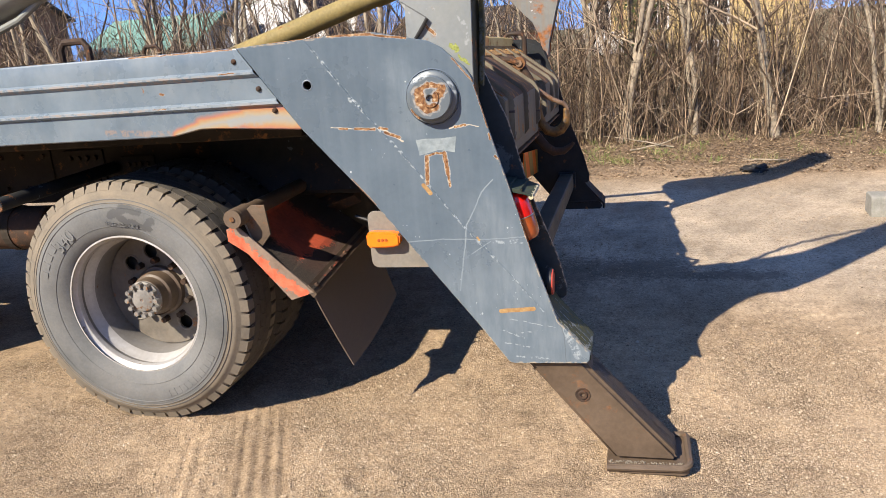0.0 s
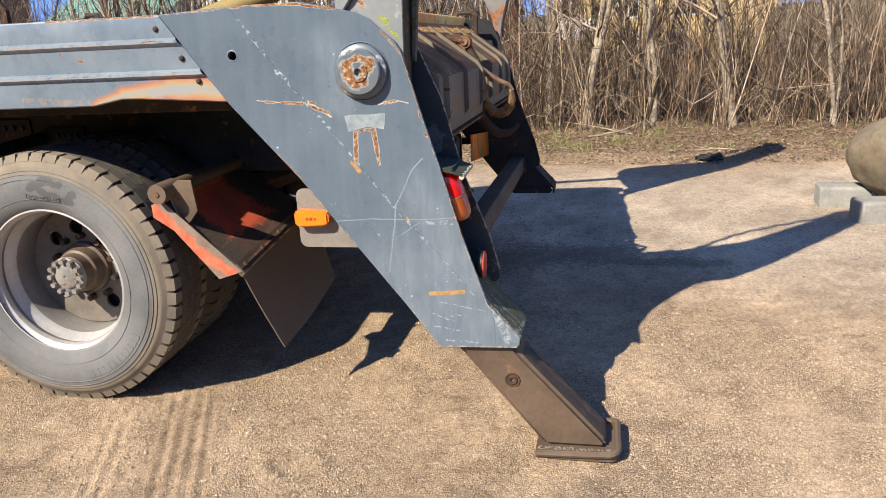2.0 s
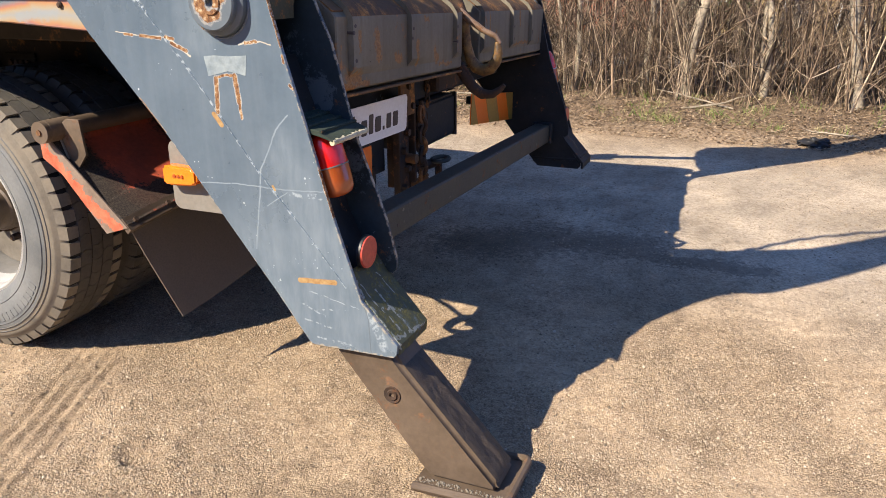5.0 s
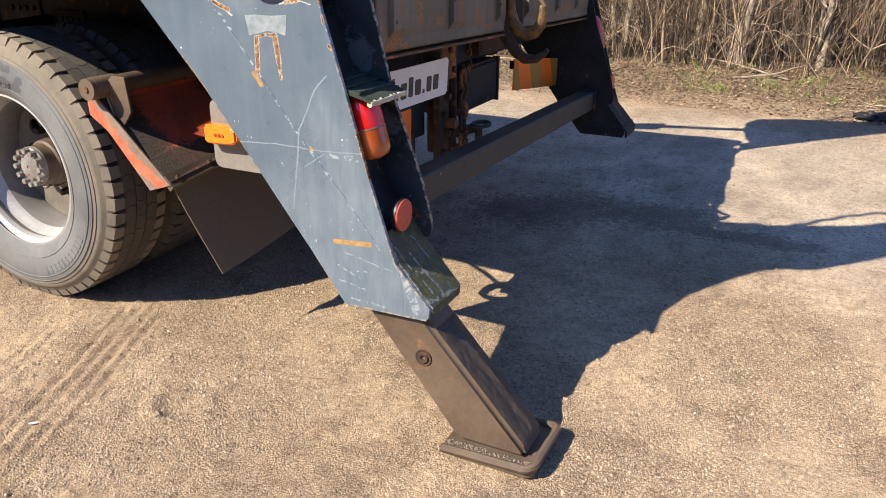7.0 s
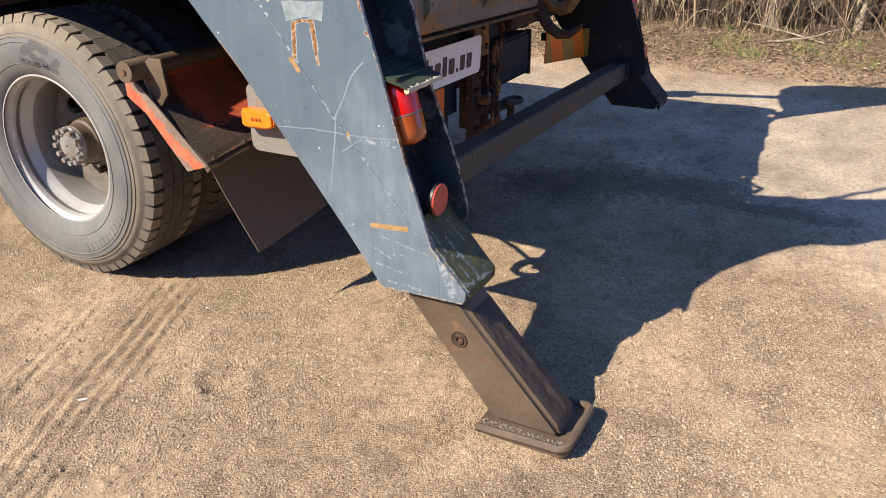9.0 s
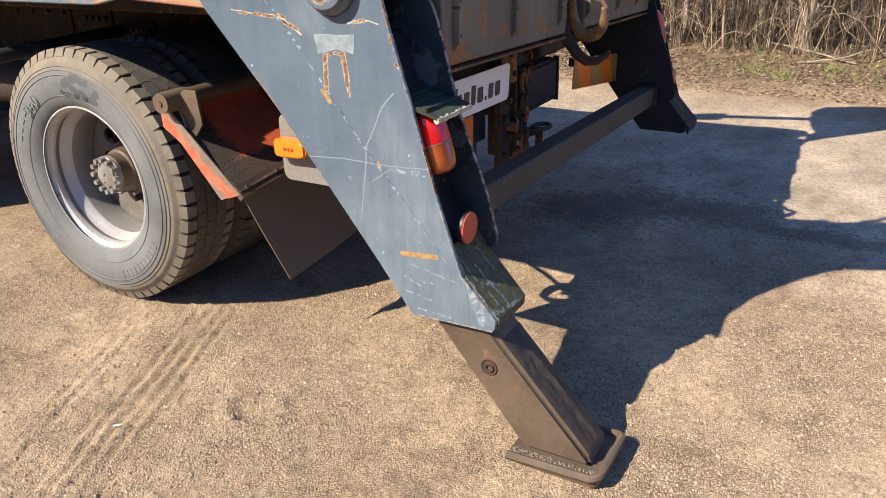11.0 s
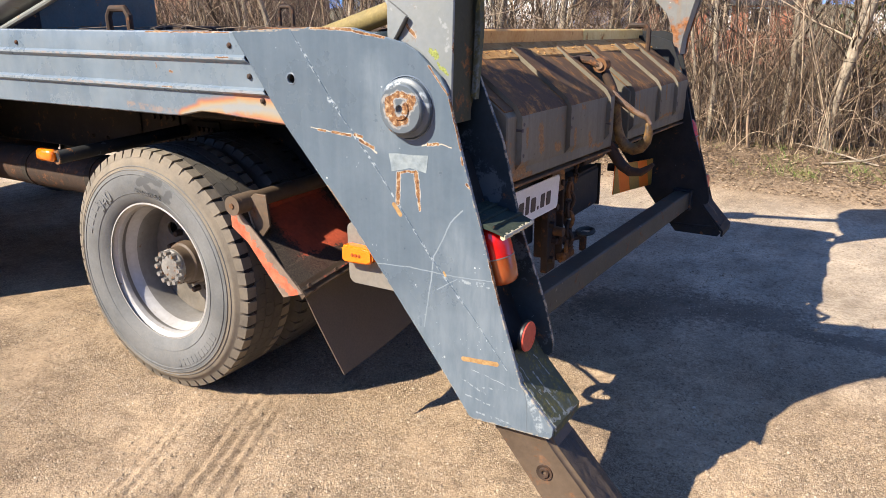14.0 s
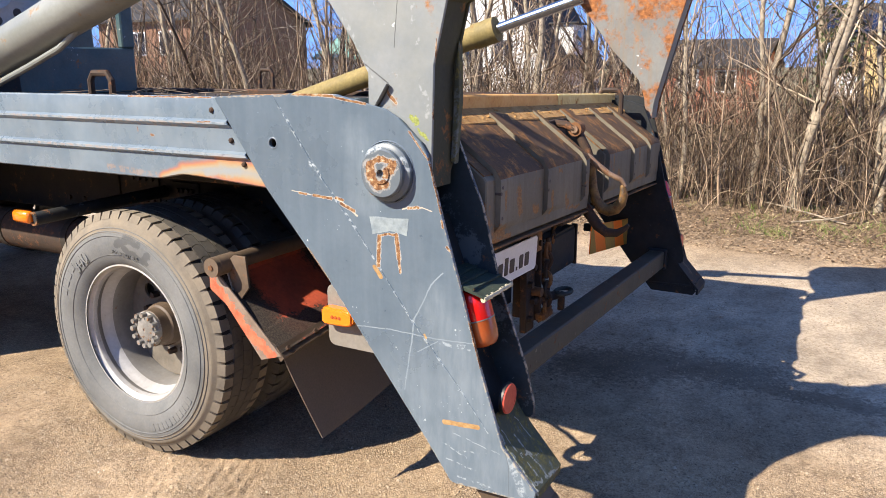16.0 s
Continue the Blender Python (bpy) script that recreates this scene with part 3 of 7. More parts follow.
line_layer(PLATEMAT, ((0.206, 1.38, 0.249, 1.22, 0.004), (0.249, 1.22, 0.314, 1.0, 0.005), (0.314, 1.0, 0.372, 0.79, 0.005), (0.372, 0.79, 0.448, 0.555, 0.006), (0.448, 0.555, 0.553, 0.436, 0.007),
                      (0.545, 0.398, 0.29, 0.393, 0.006), (0.272, 0.395, 0.168, 0.539, 0.005), (0.168, 0.539, -0.18, 0.994, 0.003), (-0.62, 1.551, -0.12, 1.566, 0.003)), (0.44, 0.37, 0.27), 0.012, 0.52, 0.8, 0.6)
line_layer(PLATEMAT, ((-0.305, 1.264, -0.225, 1.255, 0.0022), (-0.225, 1.255, -0.110, 1.250, 0.0030), (-0.120, 1.248, -0.050, 1.205, 0.0040), (0.115, 1.238, 0.180, 1.249, 0.0030), (0.180, 1.249, 0.215, 1.240, 0.0020)),
           (0.52, 0.47, 0.38), 0.012, 0.44, 0.8, 0.85)
rust_layer(PLATEMAT, ((-0.274, 1.258, -0.246, 1.255, 0.0038), (-0.218, 1.254, -0.148, 1.248, 0.0044), (-0.129, 1.253, -0.104, 1.247, 0.0047), (-0.111, 1.236, -0.062, 1.217, 0.0052), (0.135, 1.243, 0.168, 1.247, 0.0044),
                      (0.029, 1.147, 0.023, 1.056, 0.0069), (0.031, 1.149, 0.060, 1.158, 0.0035), (0.060, 1.158, 0.090, 1.156, 0.0035), (0.091, 1.155, 0.098, 1.085, 0.0073), (0.098, 1.085, 0.102, 1.045, 0.0045),
                      (-0.28, 1.566, -0.13, 1.562, 0.0041), (-0.13, 1.560, -0.01, 1.540, 0.0035), (-0.50, 1.560, -0.30, 1.566, 0.0018), (0.14, 1.466, 0.203, 1.388, 0.0023), (0.207, 1.375, 0.243, 1.235, 0.0018),
                      (0.246, 1.214, 0.250, 1.196, 0.0033), (0.262, 1.140, 0.272, 1.130, 0.0035), (0.335, 0.92, 0.372, 0.79, 0.0018), (-0.25, 1.08, -0.17, 0.985, 0.0018)), 0.009, 0.5)
OCHRE_MARK = ramp(PLATEMAT.node_tree, nz(PLATEMAT.node_tree, 60, 4, 0.6, place(PLATEMAT.node_tree)).outputs[0], [(0.3, (0.25, 0.13, 0.05)), (0.7, (0.44, 0.30, 0.14))]).outputs[0]
layer(PLATEMAT, ramp(PLATEMAT.node_tree, stroke_field(PLATEMAT.node_tree, ((0.252, 0.590, 0.366, 0.598, 0.0085), (0.008, 1.049, 0.031, 1.020, 0.008), (0.185, 0.86, 0.19, 0.85, 0.004)), 0.006, 40.0),
                     [(0.85, (1, 1, 1)), (1.0, (0, 0, 0))]).outputs[0], OCHRE_MARK)
BOSSMAT = worn("grey-blue pivot cap paint", (0.080, 0.102, 0.124), (0.112, 0.138, 0.162), rough=0.36, big=3, relief=0.05, dust=0.2, dust_col=(0.22, 0.25, 0.28), grain=0.09)
rust_layer(BOSSMAT, ((0.030, 1.362, 0.034, 1.335, 0.020), (0.034, 1.335, 0.055, 1.310, 0.018), (0.055, 1.310, 0.082, 1.316, 0.014), (0.036, 1.375, 0.066, 1.388, 0.010), (0.086, 1.345, 0.110, 1.372, 0.016),
                     (0.066, 1.388, 0.100, 1.382, 0.009), (-0.005, 1.31, 0.02, 1.28, 0.005)), 0.022)
line_layer(BOSSMAT, ((0.005, 1.40, 0.06, 1.42, 0.012), (0.13, 1.39, 0.148, 1.36, 0.010)), (0.45, 0.5, 0.53), 0.02, 0.5)
SKIRTMAT = worn("weathered blue skirt paint", (0.094, 0.138, 0.186), (0.150, 0.202, 0.254), rough=0.28, big=3.2, relief=0.06, dust=0.28, dust_col=(0.33, 0.35, 0.36), streak=0.1, grain=0.09)
dot_layer(SKIRTMAT, 30, 0.12, 0.12, (0.40, 0.20, 0.10))
snt2 = SKIRTMAT.node_tree
sd = stroke_field(snt2, ((-0.905, 1.262, -0.80, 1.292, 0.030), (-0.80, 1.292, -0.62, 1.312, 0.042), (-0.62, 1.312, -0.42, 1.300, 0.055)), 0.02, 20.0)
layer(SKIRTMAT, ramp(snt2, sd, [(0.55, (1, 1, 1)), (1.05, (0, 0, 0))]).outputs[0],
      ramp(snt2, sd, [(0.0, (0.27, 0.27, 0.255)), (0.25, (0.32, 0.27, 0.19)), (0.45, (0.36, 0.215, 0.105)), (0.68, (0.39, 0.130, 0.068)), (0.98, (0.28, 0.175, 0.14))]).outputs[0], 0.6)
sd2 = stroke_field(snt2, ((-0.69, 1.296, -0.60, 1.302, 0.018), (-0.60, 1.302, -0.53, 1.310, 0.020)), 0.05, 30.0)
layer(SKIRTMAT, ramp(snt2, sd2, [(0.3, (0.75, 0.75, 0.75)), (1.1, (0, 0, 0))]).outputs[0], (0.25, 0.28, 0.30), 0.5)
# pale lines on ribs and top edge put the sun's highlight into the paint
line_layer(SKIRTMAT, ((-4.2, 1.364, -0.48, 1.361, 0.0065), (-4.2, 1.468, -0.58, 1.466, 0.0055), (-4.2, 1.549, -0.62, 1.549, 0.003)), (0.44, 0.48, 0.51), 0.006, 0.42, 0.9, 0.32)
line_layer(SKIRTMAT, ((-1.75, 1.462, -0.62, 1.456, 0.012), (-1.20, 1.285, -0.92, 1.270, 0.014), (-1.6, 1.362, -1.0, 1.358, 0.006)), (0.38, 0.24, 0.15), 0.02, 0.50, 0.9, 0.40)
rust_layer(SKIRTMAT, ((-0.70, 1.468, -0.64, 1.470, 0.0025), (-0.95, 1.415, -0.935, 1.412, 0.004), (-1.02, 1.44, -1.018, 1.425, 0.002), (-1.05, 1.549, -0.64, 1.549, 0.0025), (-0.98, 1.362, -0.93, 1.360, 0.002)), 0.014)
line_layer(ARM, ((0.10, 1.87, 0.083, 1.70, 0.002), (-0.03, 1.66, 0.06, 1.60, 0.003)), (0.03, 0.03, 0.03), 0.004, 0.3)
line_layer(ARM, ((-0.05, 1.72, 0.0, 1.62, 0.012), (0.06, 1.63, 0.10, 1.62, 0.007), (0.14, 1.85, 0.16, 1.70, 0.010), (0.17, 1.62, 0.195, 1.50, 0.010), (-0.10, 1.80, -0.02, 1.66, 0.010), (0.02, 1.82, 0.05, 1.76, 0.008)),
           (0.46, 0.49, 0.51), 0.03, 0.56, 0.8, 0.35)
dot_layer(ARM, 60, 0.16, 0.28, (0.52, 0.55, 0.56))
rust_layer(ARM, ((0.055, 1.575, 0.085, 1.545, 0.005), (0.208, 1.50, 0.222, 1.72, 0.002), (-0.09, 1.745, -0.055, 1.695, 0.0015)), 0.012)
ant = ARM.node_tree
ad_ = stroke_field(ant, ((0.138, 1.506, 0.156, 1.492, 0.011), (0.160, 1.468, 0.186, 1.446, 0.008)), 0.03, 60.0)
layer(ARM, ramp(ant, ad_, [(0.75, (1, 1, 1)), (0.95, (0, 0, 0))]).outputs[0], ramp(ant, nz(ant, 150, 3, 0.6, place(ant)).outputs[0], [(0.35, (0.15, 0.18, 0.04)), (0.65, (0.33, 0.37, 0.11))]).outputs[0], 0.95)


# ground: one sheet of gravel yard, leafy bank, pale path and the falling land behind
def ground_height(x, y):
    bank = 0.15 / (1 + math.exp(min(60, -(y - 5.72 - 0.2 * noise.noise((x * 0.5, 3.1, 0))) * 4.0)))
    z = bank + 0.028 * (0.25 * math.log1p(math.exp(min(40, (y - 0.9) / 0.25))) - 0.25 * math.log1p(math.exp(min(40, (y - 5.2) / 0.25))))
    z -= 0.025 * max(-1.6, min(1.6, x + 0.25)) * max(0.0, min(1.0, 1.6 - y))
    z += bank * 0.5 * noise.noise((x * 1.3, y * 1.3, 0.7)) + bank * 0.35 * noise.noise((x * 4, y * 4, 1.7))
    if y > 13.5:
        z -= 2.0 * min(1, (y - 13.5) / 12)
    if y < 5.6:
        z += 0.012 * noise.noise((x * 0.8, y * 0.8, 5.0)) + 0.006 * noise.noise((x * 3.1, y * 3.1, 2.0))
        if -2.6 < x < 2.8 and -2.4 < y < 3.2:
            z += 0.0050 * noise.noise((x * 11, y * 11, 4.0)) + 0.0035 * noise.noise((x * 27, y * 27, 8.0)) + 0.0042 * max(0, noise.noise((x * 36, y * 36, 3.0))) + 0.0034 * noise.noise((x * 70, y * 70, 6.0))
            # tyre ruts running out from the wheels, and a scuffed hollow
            u = (x + 0.845) * 0.918 + (y - 0.355) * 0.396
            v = (x + 0.845) * 0.396 - (y - 0.355) * 0.918
            if 0.0 < v and -0.20 < u < 0.06:
                fade = min(1, v / 0.25) * min(1, (0.06 - u) / 0.04) * min(1, (u + 0.20) / 0.06) * max(0, min(1, (1.6 - v) / 0.4))
                z += fade * (0.0066 * math.cos(u * math.tau / 0.052) + 0.002 * math.cos(v * math.tau / 0.045) * math.cos(u * math.tau / 0.026)) * (0.75 + 0.5 * noise.noise((x * 6, y * 6, 1)))
            u2, v2 = u + 0.33, v
            if 0.05 < v2 and abs(u2) < 0.09:
                z += 0.004 * math.cos(u2 * math.tau / 0.052) * (1 - abs(u2) / 0.09) * min(1, v2 / 0.4)
            d = math.hypot((x + 0.235) / 0.075, (y + 0.21) / 0.06)
            if d < 2:
                z += -0.016 * math.exp(-d * d * 1.5) + 0.010 * math.exp(-((d - 1.35) * 2.6) ** 2)
    return z


def spread(fine0, fine1, step, far0, far1, grow=1.16):
    out = list(np.arange(fine0, fine1 + 1e-6, step))
    s, v = step, out[-1]
    while v < far1:
        s = min(s * grow, 60)
        v += s
        out.append(v)
    s, v, lead = step, out[0], []
    while v > far0:
        s = min(s * grow, 60)
        v -= s
        lead.append(v)
    return [float(a) for a in lead[::-1] + out]


GX = spread(-2.0, 2.2, 0.0105, -900, 900)
GY = spread(-1.15, 1.6, 0.0105, -900, 900, 1.06)
verts = [(x, y, ground_height(x, y)) for y in GY for x in GX]
nx = len(GX)
faces = [(j * nx + i, j * nx + i + 1, (j + 1) * nx + i + 1, (j + 1) * nx + i) for j in range(len(GY) - 1) for i in range(nx - 1)]
gme = bpy.data.meshes.new("ground")
gme.from_pydata(verts, [], faces)
for p in gme.polygons:
    p.use_smooth = True


def ground_material():
    m, nt, b = mat("gravel, bank and path", 0.95)
    P = place(nt)
    sep = nt.nodes.new("ShaderNodeSeparateXYZ")
    nt.links.new(P, sep.inputs[0])
    X, Y = sep.outputs[0], sep.outputs[1]
    big = nz(nt, 0.9, 5, 0.6, P)
    mid = nz(nt, 7, 5, 0.65, P)
    vor = nz(nt, 150, 0, 0.5, P, "vor")
    vor2 = nz(nt, 330, 0, 0.5, P, "vor")
    sand = ramp(nt, big.outputs[0], [(0.3, (0.505, 0.362, 0.232)), (0.7, (0.600, 0.445, 0.300))]).outputs[0]
    sand = mix(nt, 0.35, sand, ramp(nt, mid.outputs[0], [(0.3, (0.37, 0.265, 0.168)), (0.7, (0.58, 0.430, 0.292))]).outputs[0])
    stones = nt.nodes.new("ShaderNodeSeparateColor")
    nt.links.new(vor.outputs["Color"], stones.inputs[0])
    grit = ramp(nt, stones.outputs[0], [(0.0, (0.20, 0.140, 0.085)), (0.2, (0.42, 0.302, 0.194)), (0.6, (0.54, 0.400, 0.266)), (0.9, (0.61, 0.47, 0.330)),
                                        (1.0, (0.60, 0.50, 0.39))]).outputs[0]
    cover = ramp(nt, nz(nt, 2.6, 6, 0.7, P).outputs[0], [(0.35, (0.15, 0.15, 0.15)), (0.65, (0.75, 0.75, 0.75))]).outputs[0]
    col = mix(nt, cover, sand, grit)
    # darker cell borders put the shade between stones into the colour
    gap = ramp(nt, vor.outputs["Distance"], [(0.30, (1.03, 1.03, 1.03)), (0.60, (0.90, 0.89, 0.88)), (0.84, (0.50, 0.47, 0.44))]).outputs[0]
    # loose grit in some places, smooth trodden sand in others
    loose = ramp(nt, nz(nt, 1.5, 5, 0.6, P).outputs[0], [(0.40, (0.22, 0.22, 0.22)), (0.56, (0.95, 0.95, 0.95))]).outputs[0]
    col = mix(nt, math_node(nt, 'MULTIPLY', loose, 0.8), col, gap, 'MULTIPLY')
    speck = ramp(nt, nz(nt, 240, 4, 0.75, P).outputs[0], [(0.40, (0.48, 0.45, 0.42)), (0.49, (0.98, 0.98, 0.98)), (0.59, (1.25, 1.24, 1.22))]).outputs[0]
    col = mix(nt, loose, col, speck, 'MULTIPLY')
    # the trodden road across the yard is greyer
    roadf = math_node(nt, 'MULTIPLY', ramp(nt, math_node(nt, 'MULTIPLY', math_node(nt, 'ADD', Y, math_node(nt, 'MULTIPLY', big.outputs[0], 1.2)), 0.125),
                                           [(0.22, (0, 0, 0)), (0.36, (1, 1, 1)), (0.59, (1, 1, 1)), (0.67, (0, 0, 0))]).outputs[0], 0.75)
    col = mix(nt, roadf, col, mix(nt, 0.3, (0.66, 0.575, 0.480), grit))
    # crumbs of darker soil colour, spread by noise
    clod = ramp(nt, nz(nt, 75, 5, 0.7, P).outputs[0], [(0.36, (1, 1, 1)), (0.50, (0, 0, 0))]).outputs[0]
    col = mix(nt, math_node(nt, 'MULTIPLY', clod, 0.32), col, (0.22, 0.155, 0.10))
    mottle = ramp(nt, nz(nt, 9, 8, 0.75, P).outputs[0], [(0.36, (0.66, 0.64, 0.62)), (0.50, (1, 1, 1)), (0.66, (1.12, 1.12, 1.10))]).outputs[0]
    mottle = mix(nt, 1.0, mottle, ramp(nt, nz(nt, 48, 8, 0.8, P).outputs[0], [(0.40, (0.60, 0.57, 0.54)), (0.50, (1, 1, 1)), (0.62, (1.12, 1.12, 1.1))]).outputs[0], 'MULTIPLY')
    col = mix(nt, 0.8, col, mottle, 'MULTIPLY')
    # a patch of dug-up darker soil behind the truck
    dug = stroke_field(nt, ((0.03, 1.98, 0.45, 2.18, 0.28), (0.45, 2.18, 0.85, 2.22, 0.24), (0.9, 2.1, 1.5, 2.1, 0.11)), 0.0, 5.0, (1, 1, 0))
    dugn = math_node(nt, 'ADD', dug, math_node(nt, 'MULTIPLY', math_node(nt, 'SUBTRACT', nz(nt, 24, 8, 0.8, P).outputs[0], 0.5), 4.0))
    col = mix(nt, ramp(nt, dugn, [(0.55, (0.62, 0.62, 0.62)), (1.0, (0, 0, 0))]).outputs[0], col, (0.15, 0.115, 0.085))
    # oil-dark patches
    stain = ramp(nt, nz(nt, 1.7, 6, 0.7, P).outputs[0], [(0.60, (0, 0, 0)), (0.74, (0.35, 0.35, 0.35))]).outputs[0]
    col = mix(nt, stain, col, (0.14, 0.115, 0.09))
    col = mix(nt, 1.0, col, ramp(nt, nz(nt, 2.2, 6, 0.65, P).outputs[0], [(0.34, (0.70, 0.69, 0.68)), (0.52, (0.84, 0.835, 0.83)), (0.68, (0.96, 0.95, 0.94))]).outputs[0], 'MULTIPLY')
    # bank of earth and dead leaves
    edge = math_node(nt, 'ADD', Y, math_node(nt, 'MULTIPLY', mid.outputs[0], 0.9))
    bankf = ramp(nt, math_node(nt, 'SUBTRACT', math_node(nt, 'MULTIPLY', edge, 0.5), 2.48), [(0.12, (0, 0, 0)), (0.55, (1, 1, 1))]).outputs[0]
    leaf = nz(nt, 38, 6, 0.7, P)
    earth = ramp(nt, leaf.outputs[0], [(0.25, (0.070, 0.046, 0.029)), (0.45, (0.185, 0.125, 0.077)), (0.62, (0.30, 0.212, 0.135)), (0.8, (0.42, 0.315, 0.21))]).outputs[0]
    green = ramp(nt, nz(nt, 1.5, 6, 0.7, P).outputs[0], [(0.64, (0, 0, 0)), (0.78, (0.3, 0.3, 0.3))]).outputs[0]
    earth = mix(nt, green, earth, (0.10, 0.125, 0.035))
    col = mix(nt, bankf, col, earth)
    pathf = ramp(nt, math_node(nt, 'SUBTRACT', math_node(nt, 'MULTIPLY', Y, 0.25), 2.02), [(0.17, (0, 0, 0)), (0.22, (1, 1, 1)), (0.50, (1, 1, 1)), (0.56, (0, 0, 0))]).outputs[0]
    col = mix(nt, pathf, col, (0.42, 0.385, 0.33))
    farf = ramp(nt, math_node(nt, 'MULTIPLY', Y, 0.0267), [(0.28, (0, 0, 0)), (0.34, (1, 1, 1))]).outputs[0]
    col = mix(nt, farf, col, ramp(nt, nz(nt, 0.6, 5, 0.7, P).outputs[0], [(0.3, (0.13, 0.12, 0.06)), (0.7, (0.22, 0.20, 0.11))]).outputs[0])
    col = mix(nt, 1.0, col, (0.985, 1.005, 1.0), 'MULTIPLY')
    nt.links.new(col, b.inputs["Base Color"])
    bankh = math_node(nt, 'MULTIPLY', math_node(nt, 'MULTIPLY', leaf.outputs[0], bankf), 5.0)
    inv = math_node(nt, 'SUBTRACT', 1.0, math_node(nt, 'ADD', vor.outputs["Distance"], math_node(nt, 'MULTIPLY', vor2.outputs["Distance"], 0.5)))
    h = math_node(nt, 'ADD', math_node(nt, 'MULTIPLY', inv, math_node(nt, 'ADD', stones.outputs[1], 0.3)), math_node(nt, 'MULTIPLY', nz(nt, 260, 5, 0.7, P).outputs[0], 0.6))
    h = math_node(nt, 'ADD', math_node(nt, 'MULTIPLY', h, math_node(nt, 'ADD', loose, 0.1)), bankh)
    bump(nt, b, h, 0.95, 0.008)
    return m


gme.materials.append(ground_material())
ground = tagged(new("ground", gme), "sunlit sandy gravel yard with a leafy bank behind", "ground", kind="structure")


# ------------------------------------------------------------------ the truck
truck = thing("skip_loader_truck", "grey-blue skip loader truck with worn paint, standing on gravel", "truck")

PLATE = [(-0.62, 1.552), (-0.45, 1.562), (-0.29, 1.567), (-0.12, 1.567), (-0.035, 1.548), (0.06, 1.527), (0.105, 1.503), (0.145, 1.465), (0.178, 1.437),
         (0.198, 1.405), (0.206, 1.38), (0.249, 1.22), (0.314, 1.0), (0.372, 0.79), (0.448, 0.555), (0.556, 0.436), (0.553, 0.408), (0.543, 0.396), (0.290, 0.391),
         (0.272, 0.395), (0.168, 0.539), (-0.18, 0.994), (-0.41, 1.257)]
INNER = [(-0.60, 1.54), (-0.12, 1.55), (0.10, 1.50), (0.20, 1.43), (0.284, 1.234), (0.349, 0.978), (0.438, 0.739), (0.468, 0.62), (0.466, 0.585), (0.452, 0.572),
         (0.43, 0.575), (0.545, 0.42), (0.53, 0.40), (0.30, 0.40), (0.18, 0.54), (-0.17, 0.994), (-0.40, 1.25)]
CORE = [(-0.15, 1.20), (0.165, 1.20), (0.245, 0.99), (0.31, 0.78), (0.40, 0.565), (0.52, 0.43), (0.50, 0.41), (0.315, 0.41), (0.195, 0.545), (-0.155, 0.998)]
LEG = [(0.20, 0.56), (0.40, 0.56), (0.548, 0.37), (0.838, 0.052), (0.838, 0.024), (0.622, 0.024), (0.330, 0.385)]


LIP = worn("pale chipped cream edge", (0.42, 0.37, 0.24), (0.62, 0.57, 0.42), rough=0.85, big=40, fine=110, rust=0.03, rust_col=(0.24, 0.15, 0.06), relief=0.7)


